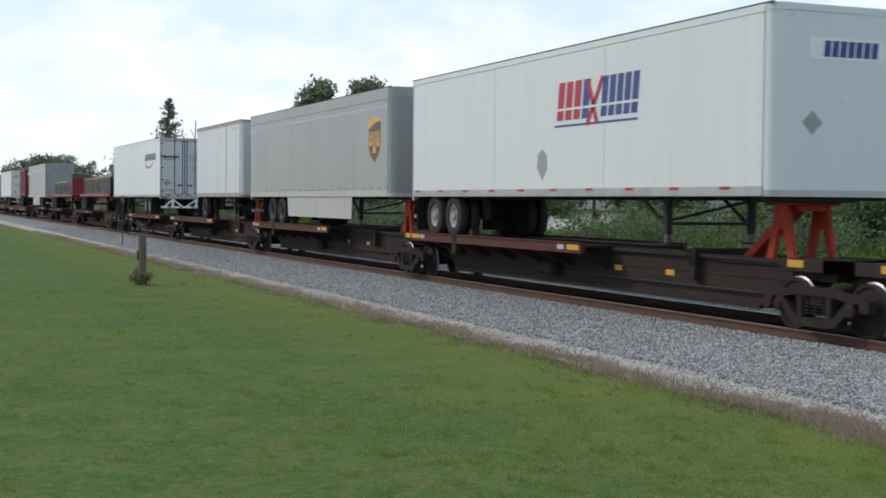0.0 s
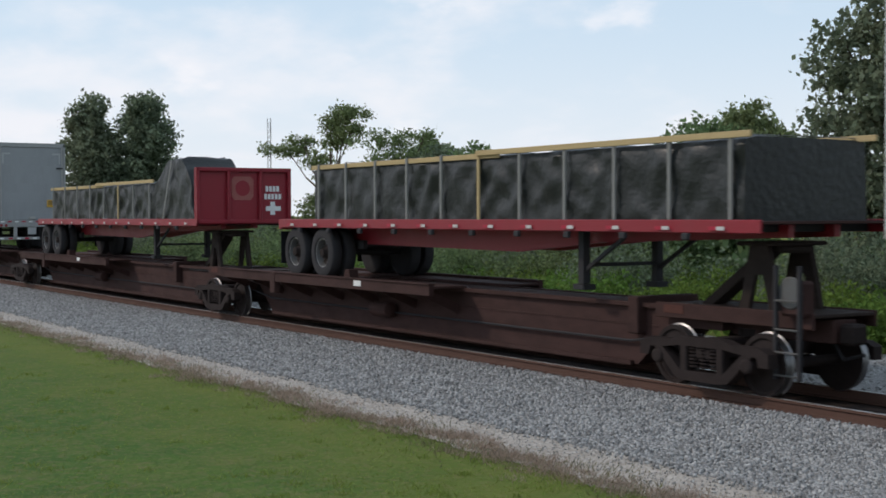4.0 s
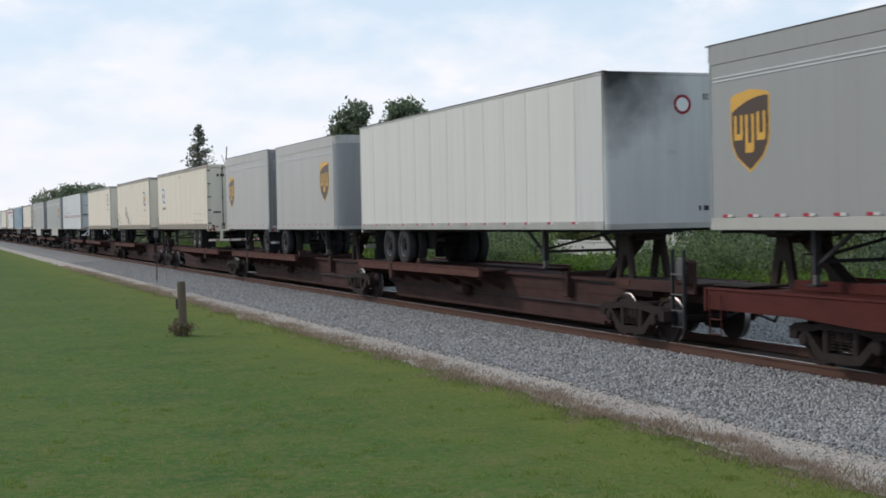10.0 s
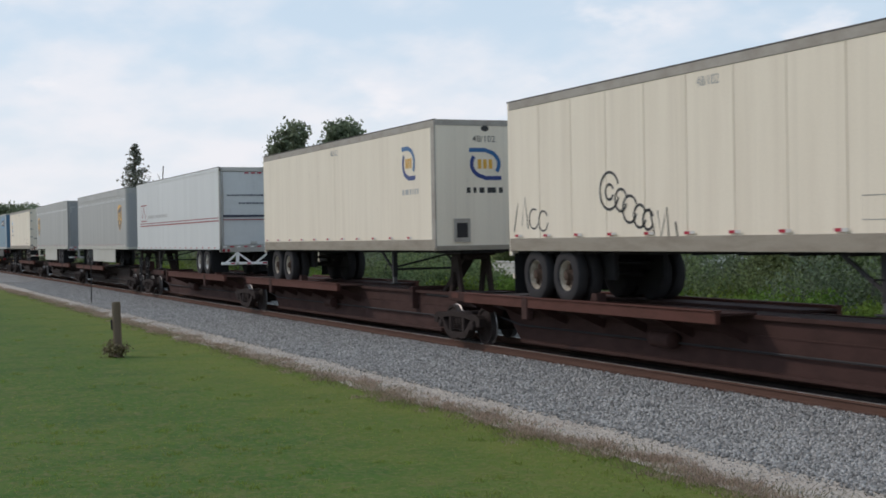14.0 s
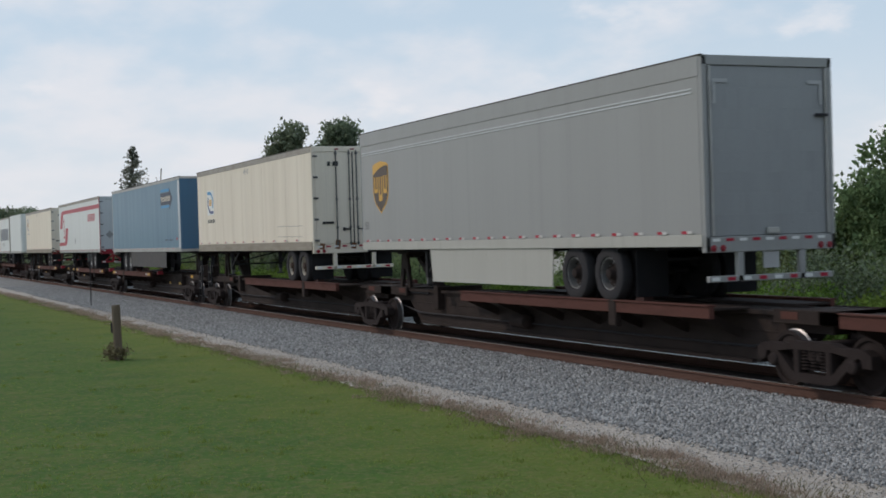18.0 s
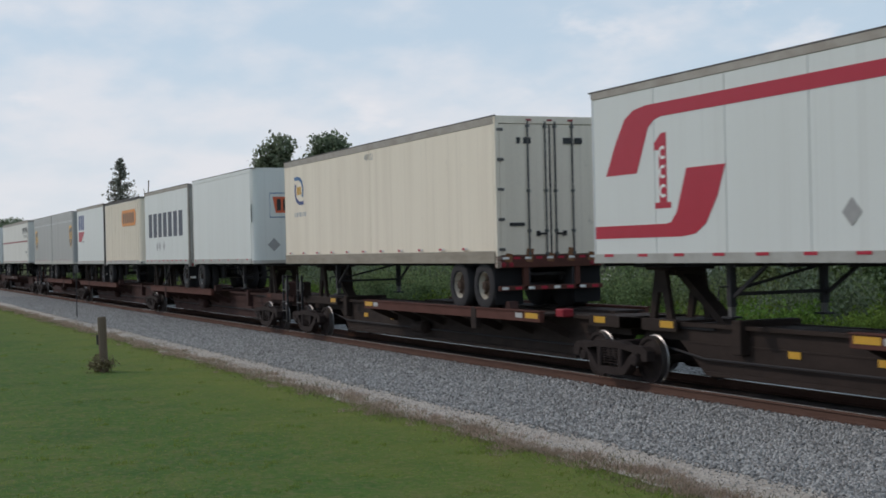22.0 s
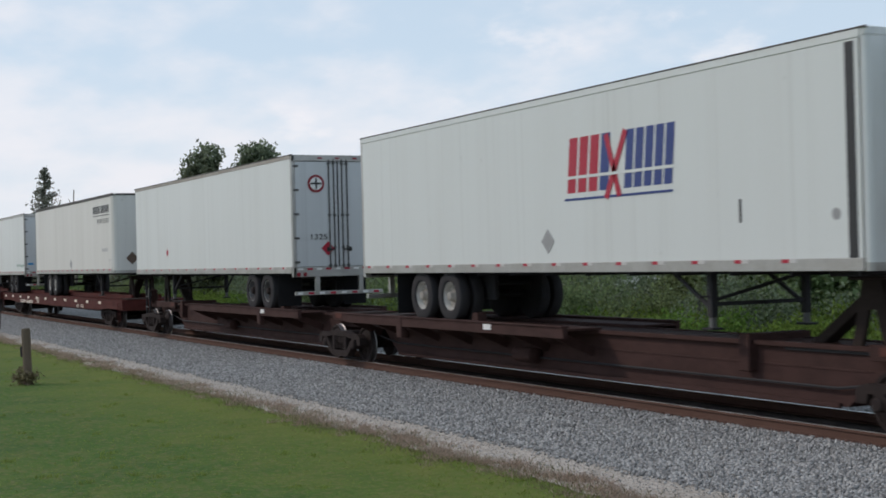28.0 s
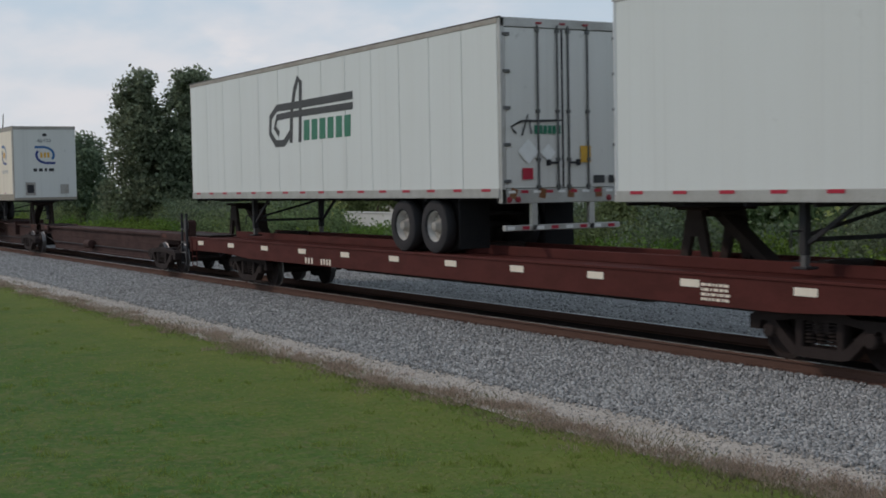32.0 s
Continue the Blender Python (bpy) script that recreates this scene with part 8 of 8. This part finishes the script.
def blades(n, xr, yf, h, w, mat, name, label, lean=0.6):
    xs = xr(n)
    ys = yf(xs, n)
    a = rng.uniform(0, 2 * np.pi, n)
    hh = h * rng.uniform(0.5, 1.4, n)
    b = np.stack([xs, ys, np.zeros(n)], 1)
    d = np.stack([np.cos(a), np.sin(a), np.zeros(n)], 1)
    t = np.stack([rng.normal(size=n) * lean, rng.normal(size=n) * lean, np.ones(n)], 1) * hh[:, None]
    v = np.stack([b - d * w, b + d * w, b + t], 1).reshape(-1, 3)
    me = bpy.data.meshes.new(name)
    me.vertices.add(3 * n)
    me.vertices.foreach_set("co", v.ravel())
    me.loops.add(3 * n)
    me.loops.foreach_set("vertex_index", np.arange(3 * n, dtype=np.int32))
    me.polygons.add(n)
    me.polygons.foreach_set("loop_start", np.arange(0, 3 * n, 3, dtype=np.int32))
    me.materials.append(mat)
    me.update(calc_edges=True)
    return tagged(new(name, me), label, "grass", kind="stuff")


def ring_spread(n, d0, d1, a0, a1):
    """Points thinning out with the distance from the standing place, between two bearings left of straight across the track."""
    d = d0 * (d1 / d0) ** rng.uniform(0, 1, n)
    a = np.radians(rng.uniform(a0, a1, n))
    return -d * np.sin(a), d * np.cos(a)


def spread(a, b, p=1.6):
    return lambda n: b - (b - a) * rng.uniform(0, 1, n) ** p


lx, ly = ring_spread(110000, 5.0, 90.0, 20, 95)
keep = ly < 7.9 + 0.25 * np.sin(lx * 1.1)
lx, ly = lx[keep], ly[keep]
blades(len(lx), lambda n: lx, lambda x, n: ly, 0.022, 0.006, BLADE, "lawn_blades", "short mown lawn blades", 1.3)
# dry weeds in ragged clumps, with bare sand showing between them
cx_ = spread(-90, -5, 1.9)(1500)
cy_ = 8.22 + rng.normal(size=1500) * 0.19 + 0.12 * np.sin(cx_ * 1.3) + 0.08 * np.sin(cx_ * 3.7)
pick = rng.integers(0, 1500, 46000)
wx, wy = cx_[pick] + rng.normal(size=46000) * 0.10, cy_[pick] + rng.normal(size=46000) * 0.065
blades(46000, lambda n: wx, lambda x, n: wy, 0.062, 0.005, DRY, "dry_weed_edge", "dry brown weeds in clumps along the edge of the gravel", 0.7)
blades(9000, spread(-80, -5, 1.8), lambda x, n: 7.98 + rng.normal(size=n) * 0.22 + 0.12 * np.sin(x * 1.3) + 0.10 * np.sin(x * 4.3), 0.03, 0.006, BLADE, "verge_grass", "ragged yellow-green grass creeping onto the sandy verge", 1.0)
blades(16000, spread(-80, -5, 1.6), lambda x, n: 8.2 + rng.normal(size=n) * 0.26 + 0.16 * np.sin(x * 1.7 + 1), 0.055, 0.006, TUFT, "verge_sprouts", "brown-green sprouts among the dry weeds on the verge", 0.7)


tn = 1000
tx, ty = ring_spread(tn, 6.0, 70.0, 20, 90)
ok = ty < 7.9
tx, ty = tx[ok], ty[ok]
own = rng.integers(0, len(tx), 14000)
bx, by = tx[own] + rng.normal(size=14000) * 0.06, ty[own] + rng.normal(size=14000) * 0.06
blades(14000, lambda n: bx, lambda x, n: by, 0.05, 0.005, BLADE, "grass_tufts", "small taller tufts in the mown grass", 0.5)


def stones(n, xr, y0, y1, zf, lo, hi, name, label, mat=None):
    c = np.stack([xr(n), rng.uniform(y0, y1, n), np.zeros(n)], 1)
    c[:, 2] = zf(c[:, 1])
    r = rng.uniform(lo, hi, (n, 1))
    base = np.array([(1, 0, 0), (-1, 0, 0), (0, 1, 0), (0, -1, 0), (0, 0, 1), (0, 0, -1)], float)
    q = rng.normal(size=(n, 4))
    q /= np.linalg.norm(q, axis=1, keepdims=True)
    w, x, y, z = q.T
    R = np.stack([np.stack([1 - 2 * (y * y + z * z), 2 * (x * y - z * w), 2 * (x * z + y * w)], 1), np.stack([2 * (x * y + z * w), 1 - 2 * (x * x + z * z), 2 * (y * z - x * w)], 1),
                  np.stack([2 * (x * z - y * w), 2 * (y * z + x * w), 1 - 2 * (x * x + y * y)], 1)], 1)
    sc = rng.uniform(0.55, 1.15, (n, 6, 1))
    v = np.einsum("nij,kj->nki", R, base) * sc * r[:, None] + c[:, None]
    f = np.array([(0, 2, 4), (2, 1, 4), (1, 3, 4), (3, 0, 4), (2, 0, 5), (1, 2, 5), (3, 1, 5), (0, 3, 5)], np.int32)
    idx = (f[None] + (np.arange(n, dtype=np.int32) * 6)[:, None, None]).reshape(-1)
    me = bpy.data.meshes.new(name)
    me.vertices.add(6 * n)
    me.vertices.foreach_set("co", v.reshape(-1))
    me.loops.add(len(idx))
    me.loops.foreach_set("vertex_index", idx)
    me.polygons.add(8 * n)
    me.polygons.foreach_set("loop_start", np.arange(0, 24 * n, 3, dtype=np.int32))
    me.materials.append(mat or STONE)
    me.update(calc_edges=True)
    return tagged(new(name, me), label, "gravel", kind="stuff")


bedz = lambda y: 0.012 + (np.clip(y, 9.05, 12.92) - 9.05) / 3.87 * 0.012
stones(125000, spread(-100, -6, 2.4), 9.28, 12.9, bedz, 0.017, 0.042, "ballast_stones", "loose grey crushed stones of the ballast")
stones(2600, spread(-80, -6, 2.1), 9.08, 9.45, lambda y: 0.02 + 0 * y, 0.016, 0.034, "edge_stones", "stray ballast stones at the gravel's edge")
stones(7000, spread(-60, -6, 1.8), 8.5, 9.25, lambda y: 0.012 + 0 * y, 0.005, 0.014, "stone_chips", "small stone chips on the sandy verge")
stones(16000, spread(-90, -8, 2.0), 12.84, 13.06, lambda y: 0.006 + 0 * y, 0.016, 0.036, "stained_stones", "rust-brown stained stones along the near rail", STONEB)
stones(12000, spread(-70, -8, 1.3), 15.3, 19.8, lambda y: 0.0 - (y - 15.3) * 0.01, 0.03, 0.05, "far_ballast_stones", "pale stones of the far ballast shoulder")

# ---- sleepers, tie plates and spikes ----
tie_geo = Geo().box(-0.115, 0.115, -1.3, 1.3, -0.15, 0.0, 0.015).mesh("sleeper", TIE)
plate_geo = Geo().box(-0.1, 0.1, -0.18, 0.18, 0, 0.02, 0.004).mesh("tie_plate", RAIL)
bed = thing("sleepers", "row of weathered wooden railway sleepers under the rails", "sleepers", kind="structure")
bed.matrix_world = pose(0, TRACK_Y, RAIL_Z - 0.16 - 0.02)
for i in range(150):
    o = new("sleeper", tie_geo)
    o.parent = bed
    o.matrix_basis = pose(2 - i * 0.53, rr.uniform(-0.03, 0.03), rr.uniform(-0.008, 0.0), 0, 0, rr.uniform(-1, 1))
    p = new("tie_plate", plate_geo)
    p.parent = o
    p.matrix_basis = pose(0, -0.755, 0.0)
g = Geo()
for i in range(1200):
    x = 2 - (i + 150) * 0.53
    g.box(x - 0.115, x + 0.115, -1.3, 1.3, -0.15, 0.0, 0.015)
far = part("far_sleepers", g, TIE, bed)
tagged(far, "sleepers further along the line", kind="stuff")


# ---- what moves ----
def motions():
    """The train rolls by; its wheels turn."""
    for car, U in CARS:
        walk(car, [(t, pose(U + s, TRACK_Y, RAIL_Z)) for t, s in TRAIN])
    for tr, U, L, wx, kx, ax in META:
        walk(tr, [(t, pose(U + s, TRACK_Y, DECK_Z)) for t, s in TRAIN])
    for ld, U, z in CARGO:
        walk(ld, [(t, pose(U + s, TRACK_Y, DECK_Z + z)) for t, s in TRAIN])
    # the wheels turn with the way that the train has come; all front axles turn alike, and all rear ones
    ts, ss = [t for t, s in TRAIN], [s for t, s in TRAIN]
    lead = {}
    for ws, dx in WHEELS:
        if dx not in lead:
            walk(ws, [(f / FPS, pose(dx, 0, 0.42, 0, math.degrees(float(np.interp(f / FPS, ts, ss)) / 0.42) % 360, 0)) for f in range(0, 32 * FPS + 1)])
            lead[dx] = ws
        else:
            ws.rotation_mode = "QUATERNION"
            ws.animation_data_create()
            ws.animation_data.action = lead[dx].animation_data.action
            ws.animation_data.action_slot = lead[dx].animation_data.action_slot


motions()
